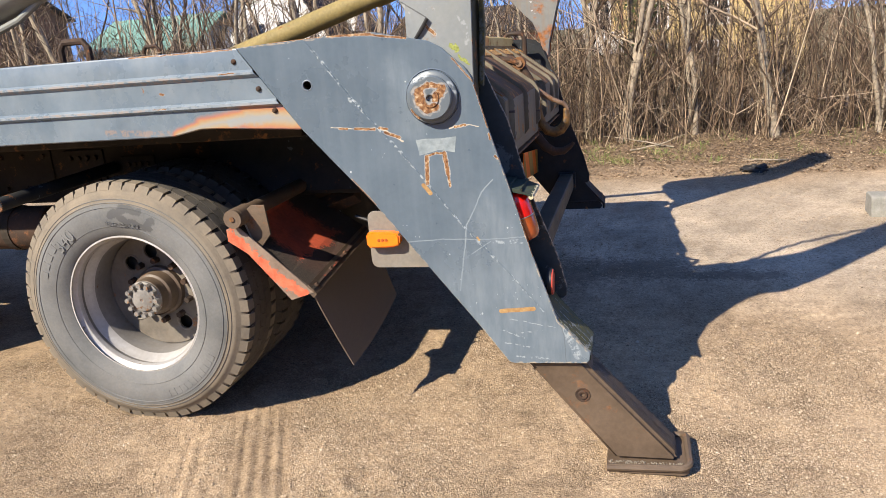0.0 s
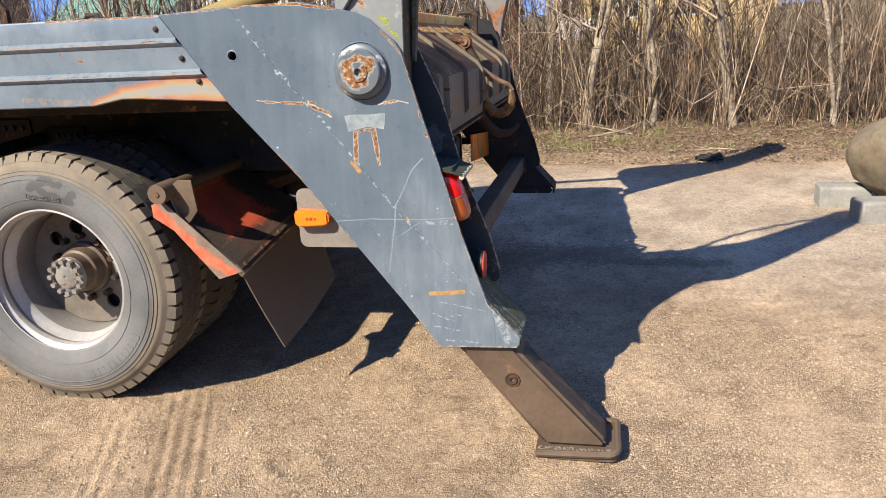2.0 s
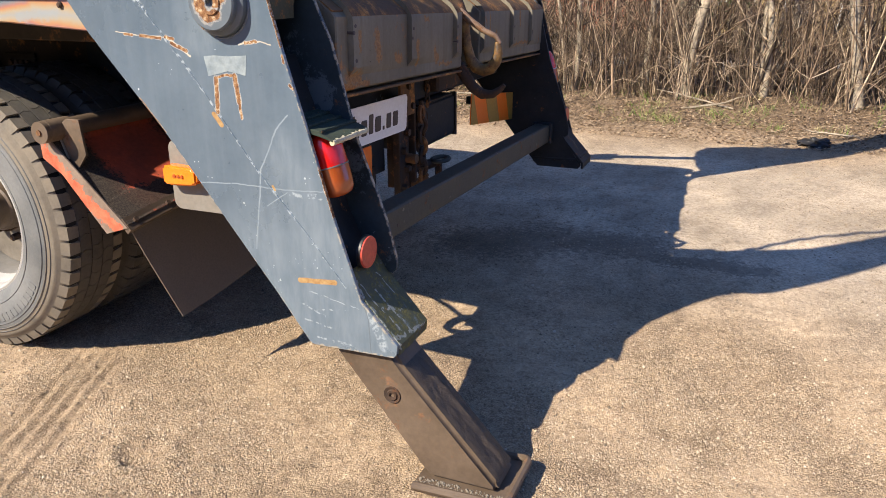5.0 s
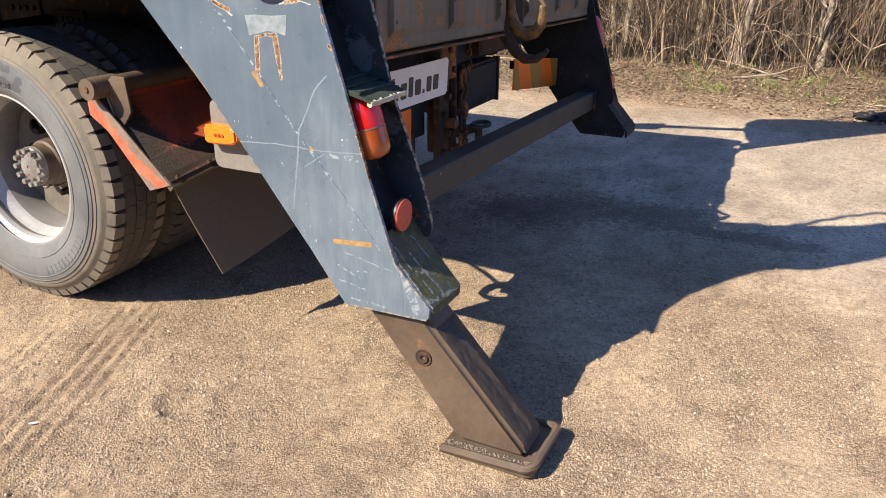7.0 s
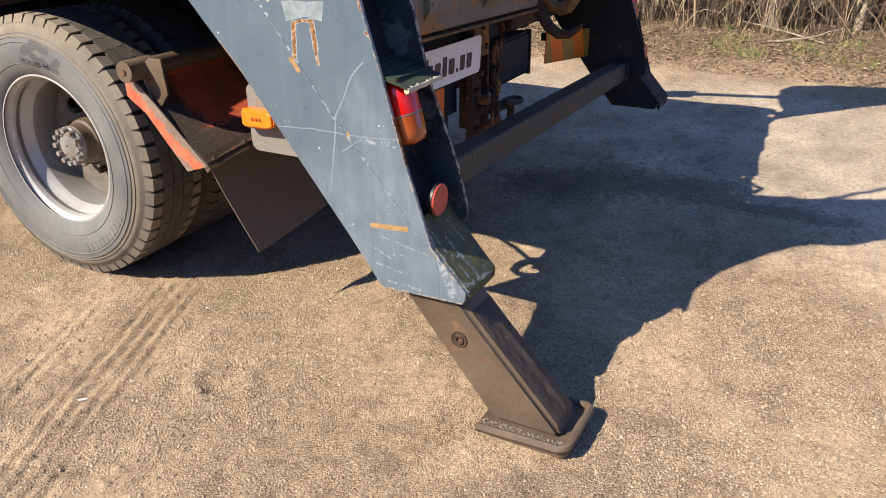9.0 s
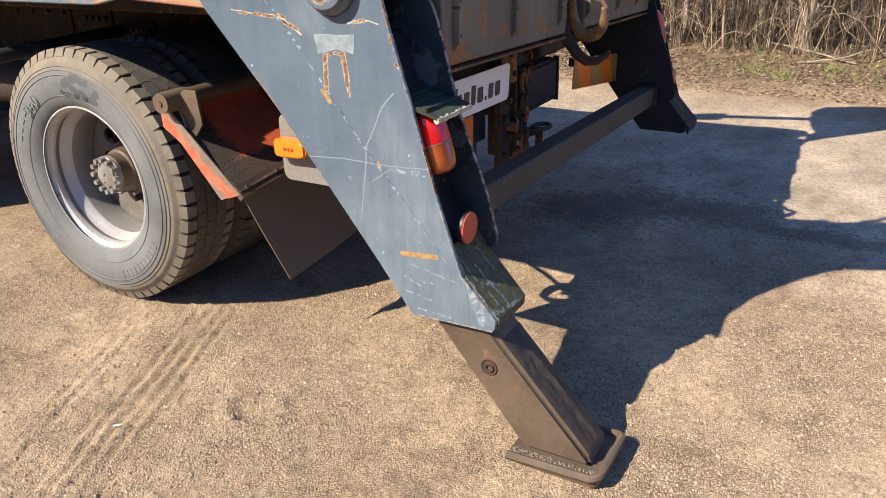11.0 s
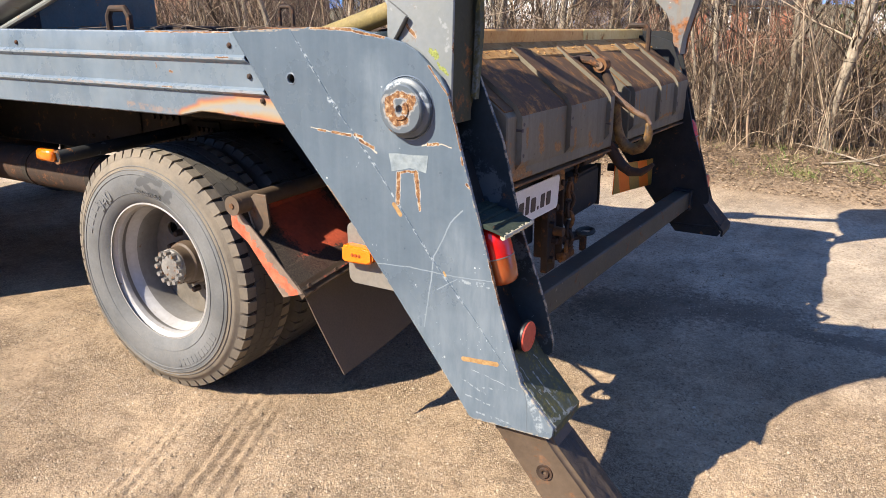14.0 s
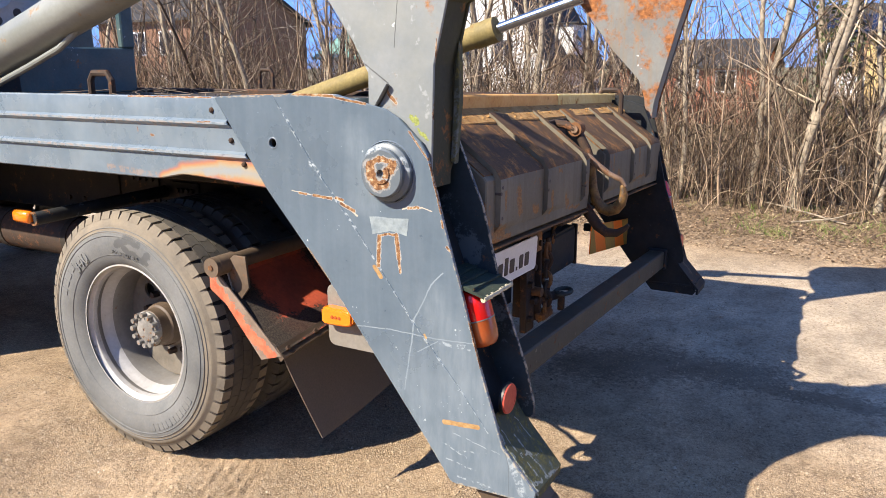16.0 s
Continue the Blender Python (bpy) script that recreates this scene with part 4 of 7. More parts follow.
def leg(far):
    """One rear support leg; near side at y = 0, far side mirrored, its foot drawn up."""
    sg = (lambda a, b: (W_ - b, W_ - a)) if far else (lambda a, b: (a, b))
    yy = (lambda v: W_ - v) if far else (lambda v: v)
    # far leg goes near-black throughout: its shade is put into the colour
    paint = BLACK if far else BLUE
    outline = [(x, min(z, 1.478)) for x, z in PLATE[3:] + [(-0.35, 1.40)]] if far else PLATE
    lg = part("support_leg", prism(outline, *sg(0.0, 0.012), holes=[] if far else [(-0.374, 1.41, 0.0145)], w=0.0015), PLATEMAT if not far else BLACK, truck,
              "grey-blue steel leg plate, scratched and rust-marked" if not far else "far outrigger leg plate, shade put into its paint")
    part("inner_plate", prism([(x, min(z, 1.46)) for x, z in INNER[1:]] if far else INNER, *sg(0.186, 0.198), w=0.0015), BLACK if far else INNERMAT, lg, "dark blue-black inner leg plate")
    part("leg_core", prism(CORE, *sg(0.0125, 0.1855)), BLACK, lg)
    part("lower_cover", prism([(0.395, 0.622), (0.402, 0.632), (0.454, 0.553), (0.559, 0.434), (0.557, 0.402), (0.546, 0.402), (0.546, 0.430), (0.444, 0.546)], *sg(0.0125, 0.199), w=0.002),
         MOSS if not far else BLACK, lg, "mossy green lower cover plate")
    # pivot boss: stepped disc with a bolt hole
    boss = lathe([(0.0, -0.030), (0.011, -0.030), (0.012, -0.043), (0.030, -0.044), (0.032, -0.040), (0.068, -0.040), (0.072, -0.036), (0.072, -0.022),
                  (0.080, -0.020), (0.086, -0.015), (0.087, 0.002)], 48)
    if far:
        bmesh.ops.scale(boss, vec=(1, -1, 1), verts=boss.verts)
    bmesh.ops.translate(boss, vec=(0.066, yy(0.0), 1.345), verts=boss.verts)
    bs = part("pivot_boss", boss, BOSSMAT if not far else BLACK, lg, "stepped round pivot cap with rust ring", True)
    if not far:
        # closed dark cup added behind the hole to keep it dark
        part("hole_backing", lathe([(0.0, 0.055), (0.017, 0.055), (0.0165, 0.0125)], 20, centre=(-0.374, 0, 1.41)), DARKRUST, lg, "dark backing added to darken the hole", True)
        part("hole_rim", lathe([(0.0148, -0.0002), (0.016, -0.0014), (0.0185, -0.0012), (0.020, 0.0)], 20, centre=(-0.374, 0, 1.41)), BLUE, lg, "bare scraped rim of the hole", True)
        part("weld_bead", lathe([(0.088, 0.001), (0.0905, -0.003), (0.094, 0.001)], 40, centre=(0.066, 0, 1.345)), BLUE, lg, smooth=True)
    # lamp with its little roof, round reflector
    tilt = math.atan2(0.16, 0.55)
    LM = Matrix.Translation((0.298 if far else 0.318, yy(0.078), 0.955)) @ Matrix.Rotation(-tilt, 4, 'Y') @ Matrix.Diagonal((0.86, 1, 1, 1)) @ Matrix.Rotation(radians(90), 4, 'X')
    top = lathe([(0, 0.058), (0.024, 0.056), (0.040, 0.047), (0.049, 0.030), (0.0525, 0.008), (0.053, -0.042), (0.0, -0.042)], 28)
    bmesh.ops.transform(top, matrix=LM, verts=top.verts)
    tl = part("tail_lamp", top, REDLENS, lg, "red tail lamp lens", True, 50)
    low = lathe([(0, -0.046), (0.053, -0.046), (0.0525, -0.085), (0.050, -0.108), (0.043, -0.122), (0.028, -0.129), (0, -0.131)], 28)
    bmesh.ops.transform(low, matrix=LM, verts=low.verts)
    part("indicator_lens", low, ORANGELENS, tl, "orange lower lens", True, 50)
    band = lathe([(0.0, -0.0425), (0.0542, -0.0425), (0.0542, -0.0455), (0.0, -0.0455)], 28)
    bmesh.ops.transform(band, matrix=LM, verts=band.verts)
    part("lens_band", band, GREYPLATE, tl, "", True)
    if not far:
        roof = prism([(0.225, 1.048), (0.262, 1.042), (0.268, 1.036), (0.300, 1.032), (0.306, 1.026), (0.338, 1.020), (0.344, 1.013), (0.378, 1.000), (0.378, 0.994), (0.345, 1.004), (0.225, 1.032)], 0.0125, 0.205, w=0.001)
        hood = part("lamp_roof", roof, HOODMAT, lg, "dark green ribbed lamp hood")
        for x_, z_ in ((0.264, 1.041), (0.302, 1.031), (0.340, 1.019)):
            line_ = [(x_ + 0.003 * noise.noise((k * 0.9, x_ * 30, 0)), 0.014 + 0.19 * k / 18, z_ + 0.003 * noise.noise((k * 1.3, x_ * 50, 2))) for k in range(19)]
            part("hood_rib", tube(line_, [0.0045 + 0.0016 * noise.noise((k * 1.7, x_ * 40, 5)) for k in range(19)], 6), HOODMAT, hood, "", True)
        line_ = [(0.374 + 0.004 * noise.noise((k * 0.7, 3.0, 0)), 0.0135 + 0.192 * k / 24, 0.993 + 0.003 * noise.noise((k * 0.8, 6.0, 0))) for k in range(25)]
        part("hood_lip", tube(line_, [0.0085 + 0.0010 * noise.noise((k * 0.9, 9.0, 0)) for k in range(25)], 8), LIP, hood, "rough cream hood edge", True)
    rf = rod((0.412, yy(0.092), 0.6685), (0.424, yy(0.092), 0.668), 0.049, 0.049, 28)
    part("reflector_base", rf, BLACKP, lg, "", True)
    part("reflector", rod((0.4242, yy(0.092), 0.668), (0.430, yy(0.092), 0.668), 0.0475, 0.0455, 28), REFLECT, lg, "round red reflector", True)
    # sliding leg with foot plate
    up = Vector((-0.325, 0, 0.425)) if far else Vector((0.012, 0, -0.014))
    sh = lambda pl: [(x + up.x, z + up.z) for x, z in pl]
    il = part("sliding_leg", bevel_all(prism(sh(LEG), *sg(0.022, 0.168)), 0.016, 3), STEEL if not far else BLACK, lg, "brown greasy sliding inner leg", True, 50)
    # caked grease on the rear face: a lumpy skin with one long ridge
    skin = bmesh.new()
    p0, p1 = Vector((0.548, 0, 0.374)), Vector((0.836, 0, 0.058))
    nrm = Vector((0.739, 0, 0.673))
    rows_ = []
    for i in range(41):
        row = []
        for k in range(15):
            y = 0.034 + 0.122 * k / 14
            p = p0.lerp(p1, i / 40)
            lump = 0.0042 * noise.noise((i * 0.45, k * 0.9, 1.5)) + 0.0024 * noise.noise((i * 1.3, k * 1.9, 4.0))
            edge = min(1, min(k, 14 - k) / 2, min(i, 40 - i) / 2)
            ridge = (0.007 + 0.004 * noise.noise((i * 0.6, 2.0, 7.0))) * math.exp(-((y - 0.112) / 0.010) ** 2)
            q = p + nrm * (-0.001 + edge * (0.0035 + lump + ridge))
            row.append(skin.verts.new((q.x + up.x, yy(y), q.z + up.z)))
        rows_.append(row)
    for A, B in zip(rows_, rows_[1:]):
        for k in range(14):
            skin.faces.new((A[k], A[k + 1], B[k + 1], B[k]))
    part("grease_skin", skin, GREASE, il, "caked dark grease", True, 60)
    # foot: a plate with rounded corners and a low turned-up rim, open towards the front
    fx0, fx1, fy0, fy1 = (0.592 + up.x, 0.878 + up.x, -0.022, 0.215) if not far else (0.600 + up.x, 0.860 + up.x, -0.010, 0.195)
    ring = [(fx0, fy0)] + [(fx1 - 0.03 + 0.03 * math.sin(a), fy0 + 0.03 - 0.03 * math.cos(a)) for a in (0, 0.4, 0.8, 1.2, 1.57)] + \
           [(fx1 - 0.03 + 0.03 * math.cos(a), fy1 - 0.03 + 0.03 * math.sin(a)) for a in (0, 0.4, 0.8, 1.2, 1.57)] + [(fx0, fy1)]
    fp = bmesh.new()
    low_ = [fp.verts.new((x, yy(y), -0.002 + up.z)) for x, y in ring]
    high_ = [fp.verts.new((x, yy(y), 0.023 + up.z)) for x, y in ring]
    fp.faces.new(low_[::-1])
    fp.faces.new(high_)
    for k in range(len(ring)):
        k2 = (k + 1) % len(ring)
        fp.faces.new((low_[k], low_[k2], high_[k2], high_[k]))
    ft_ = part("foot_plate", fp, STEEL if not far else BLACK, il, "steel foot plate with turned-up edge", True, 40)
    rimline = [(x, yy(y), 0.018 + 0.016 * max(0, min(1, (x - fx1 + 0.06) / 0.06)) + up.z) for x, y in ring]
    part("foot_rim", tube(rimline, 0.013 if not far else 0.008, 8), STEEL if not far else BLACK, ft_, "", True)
    if not far:
        crumbs = bmesh.new()
        rngf = random.Random(5)
        for k in range(170):
            x, y = rngf.uniform(0.61, 0.87), rngf.uniform(-0.010, 0.018)
            bmesh.ops.create_icosphere(crumbs, subdivisions=1, radius=rngf.uniform(0.0015, 0.0042), matrix=Matrix.Translation((x, y, 0.010)))
        part("caked_dirt", crumbs, TREAD, ft_, "crumbs of dirt along the rim", True)
        part("leg_plug", lathe([(0, 0.004), (0.006, 0.004), (0.008, -0.004), (0.015, -0.005), (0.018, 0.0), (0.026, -0.002), (0.028, 0.004)], 24, centre=(0.524, 0.0205, 0.264)), DARKRUST, il, "", True)
    return lg


leg_near = leg(False)
leg_far = leg(True)
leg_far.location = (-0.02, 0, 0.0)

# remains of a sticker and the long welded joint on the near leg plate
rng = random.Random(11)
part("sticker", prism([(-0.005, 1.205), (0.03, 1.208), (0.08, 1.207), (0.135, 1.211), (0.131, 1.180), (0.127, 1.158), (0.102, 1.163), (0.07, 1.168), (0.04, 1.160), (0.004, 1.152), (0.001, 1.175)],
                      -0.0006, 0.0004), STICKER, leg_near, "pale remains of a sticker")
seam = [(-0.365, 1.559), (-0.205, 1.338), (-0.041, 1.14), (0.138, 0.90), (0.289, 0.729), (0.401, 0.588)]
part("weld_seam", tube([(x, -0.0003, z) for x, z in seam], 0.0018, 6), PLATEMAT, leg_near)



# lifting arms
ARM_OUT = [(0.05, 1.30), (0.20, 1.30), (0.205, 1.45), (0.212, 1.65), (0.254, 1.82), (0.38, 1.90), (0.442, 2.09), (0.526, 2.48), (0.621, 2.92), (0.66, 3.14), (0.58, 3.24), (0.47, 3.18),
           (0.41, 2.97), (0.21, 2.46), (-0.10, 2.25), (-0.24, 2.14), (-0.20, 1.95), (-0.147, 1.84), (-0.06, 1.717), (-0.010, 1.628), (-0.012, 1.50), (0.0, 1.38)]
ARM_FAR = [(0.18, 1.36), (0.215, 1.36), (0.225, 1.45), (0.265, 1.605), (0.325, 1.84), (0.37, 2.0), (0.46, 2.18), (0.56, 2.50), (0.66, 2.92), (0.70, 3.10), (0.62, 3.20), (0.50, 3.14),
           (0.44, 2.93), (0.24, 2.46), (-0.14, 2.36), (-0.30, 2.22), (-0.245, 2.02), (-0.03, 1.737), (0.13, 1.572), (0.17, 1.47)]


def arm(far):
    out = ARM_FAR if far else ARM_OUT
    sg = (lambda a, b: (W_ - b, W_ - a)) if far else (lambda a, b: (a, b))
    a = part("lifting_arm", prism(out, *sg(0.020, 0.030), w=0.0015), ARM_RUST if far else ARM, truck, "raised grey steel lifting arm with rust and lichen")
    inner = out if far else [(0.06, 1.36), (0.085, 1.325), (0.12, 1.305), (0.155, 1.303), (0.185, 1.322), (0.200, 1.37)] + out[2:]
    part("arm_inner_plate", prism(inner, *sg(0.150, 0.160), w=0.0015), ARM_RUST if far else OLIVE, a)
    rear_edge = out[1:9]
    part("arm_back", prism([(x - 0.007, z) for x, z in rear_edge] + [(x - 0.016, z) for x, z in rear_edge[::-1]], *sg(0.0305, 0.1495)), ARM if far else OLIVE, a)
    front = out[-4:-1] if far else out[-5:-1]
    part("arm_front", prism([(x + 0.008, z) for x, z in front] + [(x + 0.018, z) for x, z in front[::-1]], *sg(0.0305, 0.1495)), ARM, a)
    if not far:
        part("arm_flange", prism([(0.198, 1.37), (0.212, 1.36), (0.229, 1.55), (0.226, 1.72), (0.214, 1.62), (0.205, 1.45)], 0.140, 0.166, w=0.002), MOSS, a, "mossy edge strip")
        part("grease_pin", tube([(0.018, 0.017, 1.532), (0.045, 0.012, 1.565), (0.066, 0.010, 1.596)], [0.006, 0.007, 0.006], 8), BLACKP, a)
    cy = W_ - 0.09 if far else 0.09
    zig = [(0.50 - 0.54 * k / 14 - 0.13 * math.sin(k / 14 * 3.1), cy + 0.02 * (k % 2), 3.18 - 0.86 * k / 14) for k in range(15)]
    part("lifting_chain", tube(zig, 0.016, 6), DARKRUST, a, "slack rusty lifting chain", True)
    pin = rod((-0.12, W_ if far else 0.0, 2.20), (-0.12, W_ - 0.19 if far else 0.19, 2.20), 0.035, 0.035, 20)
    part("cylinder_pin", pin, STEEL, a, "", True)
    tip = rod((0.57, W_ + 0.03 if far else -0.03, 3.10), (0.57, W_ - 0.20 if far else 0.20, 3.10), 0.05, 0.05, 20)
    part("tip_pin", tip, STEEL, a, "", True)
    return a


arm_near, arm_far = arm(False), arm(True)



def lift(y, p0, p1, split, r, body_mat, pipe):
    p0, p1 = Vector(p0), Vector(p1)
    s = p0.lerp(p1, split)
    d = (p1 - p0).normalized()
    c = part("lift_cylinder", rod(p0, s, r, r, 28), body_mat, truck, "hydraulic lift cylinder with weathered paint", True)
    part("gland", rod(s - d * 0.12, s + d * 0.03, r * 1.13, r * 1.13, 28), body_mat, c, "cylinder end collar", True)
    part("piston_rod", rod(s, p1, r * 0.46, r * 0.46, 20), CHROME, c, "bright piston rod", True)
    if pipe:
        q = [p0 + Vector((0, -0.02, -r - 0.03)), s.lerp(p0, 0.45) + Vector((0, -0.02, -r - 0.035)), s.lerp(p0, 0.36) + Vector((0, -0.02, -r - 0.03)),
             s.lerp(p0, 0.33) + Vector((0, -0.01, -r - 0.005)), s.lerp(p0, 0.31) + Vector((0, 0, -r + 0.02))]
        part("oil_pipe", tube(q, 0.014, 10), CYLGREY, c, "bent grey oil pipe", True)
    return c


lift(0.2, (-3.2, 0.20, 1.375), (-0.19, 0.10, 2.245), 0.84, 0.088, CYLGREY, True)
lift(2.3, (-2.6, 2.26, 1.29), (-0.19, 2.36, 2.01), 0.775, 0.066, MOSSYEL, False)


# side skirt, pressed sheet with two ribs
SK = [(0.012, 1.552), (0.004, 1.550), (0.002, 1.545), (0.002, 1.478), (-0.010, 1.470), (-0.010, 1.462), (0.004, 1.450), (0.004, 1.374), (-0.010, 1.366), (-0.010, 1.356), (0.004, 1.346),
      (0.004, 1.262), (0.008, 1.258), (0.016, 1.258)]


def skirt(far):
    bm = bmesh.new()
    xs = [-4.3, -3.0, -2.0, -1.5, -1.2, -1.0, -0.925, -0.89, -0.85, -0.81, -0.74, -0.6]
    rows = []
    sheet = SK + [(y + 0.005, z - (0.003 if z > 1.54 else 0)) for y, z in SK[::-1]]
    for y, z in sheet:
        end = -0.622 + (1.552 - z) * 0.717 - 0.004
        row = []
        for i, x in enumerate(xs[:-1] + [max(end, -0.6) if z < 1.5 else end]):
            if i == len(xs) - 2:
                x = min(x, end - 0.02)
            zz = z
            if z < 1.3:
                lift_up = 0.024 * max(0, 1 - abs(x + 0.80) / 0.13) if x < -0.80 else 0.024 * max(0, 1 - (x + 0.80) / 0.42)
                zz += lift_up
            row.append(bm.verts.new((x, (W_ - y - 0.004) if far else y + 0.004, zz + 0.0015 * noise.noise((x * 2, z * 3, 0)))))
        rows.append(row)
    for A, B in zip(rows, rows[1:]):
        for i in range(len(xs) - 1):
            bm.faces.new((A[i], A[i + 1], B[i + 1], B[i]))
    for i in (0, len(xs) - 1):
        bm.faces.new([r[i] for r in rows])
    for i in range(len(xs) - 1):
        bm.faces.new((rows[-1][i], rows[-1][i + 1], rows[0][i + 1], rows[0][i]))
    return part("side_skirt", bm, SKIRTMAT, truck, "pressed grey-blue side skirt with two ribs", True, 30)


sk = skirt(False)
skirt(True).location.z = -0.10
for x, z in ((-0.640, 1.508), (-0.560, 1.410), (-0.509, 1.333), (-1.86, 1.50)):
    part("skirt_bolt", lathe([(0, -0.006), (0.005, -0.006), (0.009, -0.002), (0.010, 0.006)], 12, centre=(x, 0.004, z)), DARKRUST, sk, "", True)
# deck: side rails, floor, cross beam at the tail; the tail sits a little lower on the far side
def tail(ob):
    ob.matrix_basis = Matrix.Rotation(radians(-1.72), 4, 'X') @ ob.matrix_basis
    return ob


for y0, y1 in ((0.03, 0.12), (W_ - 0.12, W_ - 0.03)):
    part("deck_rail", block(-4.3, -0.04, y0, y1, 1.42, 1.535, 0.006), DARKRUST, truck, "rotten brown deck side rail").location.z = 0.0 if y0 < 1 else -0.05
part("deck_floor", block(-4.3, -0.05, 0.12, W_ - 0.12, 1.40, 1.455, 0.004), FRAME, truck, "dirty deck floor")
tail(part("deck_beam", block(-0.075, 0.0, 0.20, 1.49, 1.43, 1.563, 0.006), DECK, truck, "rust-brown rear deck beam"))
tail(part("deck_beam", block(-0.075, 0.0, 1.492, 2.37, 1.43, 1.563, 0.006), DECKYEL, truck, "pale yellow end of the rear deck beam"))
tail(part("ledge", prism([(0.0, 1.44), (0.0, 1.515), (0.050, 1.488), (0.078, 1.468), (0.078, 1.44)], 0.20, 2.37), LEDGE, truck, "golden-brown ledge with crumbs of dirt"))
cr = bmesh.new()
for i in range(110):
    x, y = rng.uniform(0.004, 0.078), rng.uniform(0.21, 2.35)
    bmesh.ops.create_icosphere(cr, subdivisions=1, radius=rng.uniform(0.002, 0.007), matrix=Matrix.Translation((x, y, 1.515 - x * 0.54 - max(0, x - 0.05) * 0.17)) @ Matrix.Diagonal((1.4, 1, 0.6, 1)))
tagged(tail(part("ledge_crumbs", cr, LEDGE, truck, "crumbs of rotten wood on the ledge")), kind="stuff")
for x, y, w in ((-1.382, 0.15, 0.062), (-2.46, 2.28, 0.06), (0.035, 2.21, 0.060)):
    z0 = 1.39 if x > -0.5 else 1.50
    pts = [(x - w, y, z0), (x - w, y, z0 + 0.10), (x - w + 0.02, y, z0 + 0.127), (x + w - 0.02, y, z0 + 0.127), (x + w, y, z0 + 0.10), (x + w, y, z0)]
    part("lashing_loop", tube(pts, 0.0135, 8), DARKRUST, truck, "rusty lashing loop", True)
# scraps of twigs and wire caught on the deck
scr = bmesh.new()
for i in range(60):
    x, y = -1.75 + rng.random() * 0.9, rng.uniform(0.14, 0.5)
    p = Vector((x, y, 1.47))
    tube([p, p + Vector((rng.uniform(-.1, .1), rng.uniform(-.1, .1), rng.uniform(0.02, 0.09))), p + Vector((rng.uniform(-.2, .2), rng.uniform(-.1, .1), rng.uniform(0.02, 0.10)))], 0.0018, 4, bm=scr)
tagged(finish("deck_scraps", scr, plain("dry stalks", (0.20, 0.155, 0.11), 0.9)), "tangle of dry twigs and wire lying on the deck", "debris", kind="stuff")

# tail counterbox with ribs and a gap for the hook
BX = 0.272
for y0, y1, ribs in ((0.199, 1.172, (0.262, 0.662, 1.075)), (1.378, 2.340, (1.384, 1.780, 2.080))):
    bx = part("counterbox", prism([(0.052, 1.09), (0.052, 1.475), (BX - 0.012, 1.318), (BX, 1.305), (BX, 1.098), (0.24, 1.085)], y0, y1, w=0.004), BOXMAT, truck,
              "rust-stained steel tail box")
    tail(bx)
    part("box_top", prism([(0.050, 1.4765), (0.050, 1.4805), (BX - 0.010, 1.3225), (BX - 0.013, 1.319)], y0 + 0.002, y1 - 0.002), BOXTOP, bx, "rusted sloping box top")
    ends = list(ribs[1:]) + [y1 - 0.003]
    for ry, re_ in zip(ribs, ends):
        rb = bmesh.new()
        loops = []
        for yv, hh in ((ry, 0.020), (ry + 0.022, 0.021), (ry + (re_ - ry) * 0.35, 0.010), (re_ - 0.001, 0.003)):
            loops.append([rb.verts.new((px, yv, pz)) for px, pz in ((0.048, 1.474), (0.048, 1.480 + hh), (BX - 0.012 + 0.5 * hh, 1.3215 + 0.75 * hh), (BX + hh * 0.9, 1.306), (BX + hh, 1.295),
                                                                       (BX + hh, 1.160), (BX + 0.0008, 1.135), (BX - 0.02, 1.135))])
        for A, B in zip(loops, loops[1:]):
            for k in range(8):
                rb.faces.new((A[k], A[(k + 1) % 8], B[(k + 1) % 8], B[k]))
        rb.faces.new(loops[0][::-1])
        rb.faces.new(loops[-1])
        rb.normal_update()
        bmesh.ops.recalc_face_normals(rb, faces=rb.faces)
        for f in rb.faces:
            f.material_index = 1 if f.normal.z > 0.3 else 0
        part("box_rib", rb, [BOXMAT, BOXTOP], bx, "raised pressed panel step", True, 25)
    part("box_lip", block(0.215, BX + 0.003, y0, y1, 1.076, 1.0845, 0.002), BOXTOP, bx, "rusty folded lower edge")
    for i in range(7):
        y, z = ribs[i % 3] + rng.uniform(0.004, 0.018), rng.uniform(1.17, 1.28)
        part("bolt_hole", rod((BX - 0.004, y, z), (BX + 0.0215, y, z), 0.006, 0.006, 8), INK, bx)
# dark plate set between the two tail boxes
part("box_back", block(0.055, 0.10, 1.172, 1.378, 1.09, 1.42, 0.003), DARKRUST, truck, "dark plate across the gap behind the hook")

# hook on its swivel, hanging in the gap
HY = 1.275
hk = part("tow_hook", tube([(0.190, HY, 1.385), (0.208, HY, 1.345), (0.232, HY, 1.300), (0.252, HY, 1.252)], [0.017, 0.019, 0.021, 0.021], 14), DARKRUST, truck, "rusty crane hook with latch", True)
bow = [(0.240, HY, 1.285), (0.257, HY, 1.240), (0.262, HY, 1.190), (0.268, HY, 1.135), (0.284, HY, 1.085), (0.310, HY, 1.052), (0.342, HY, 1.042), (0.373, HY, 1.053), (0.395, HY, 1.080), (0.404, HY, 1.112),
       (0.402, HY, 1.138), (0.396, HY, 1.156)]
part("hook_bow", tube(bow, [0.018, 0.019, 0.019, 0.020, 0.022, 0.0245, 0.0255, 0.0245, 0.022, 0.018, 0.014, 0.008], 16), HOOKMAT, hk, "golden-rusted curved hook", True)
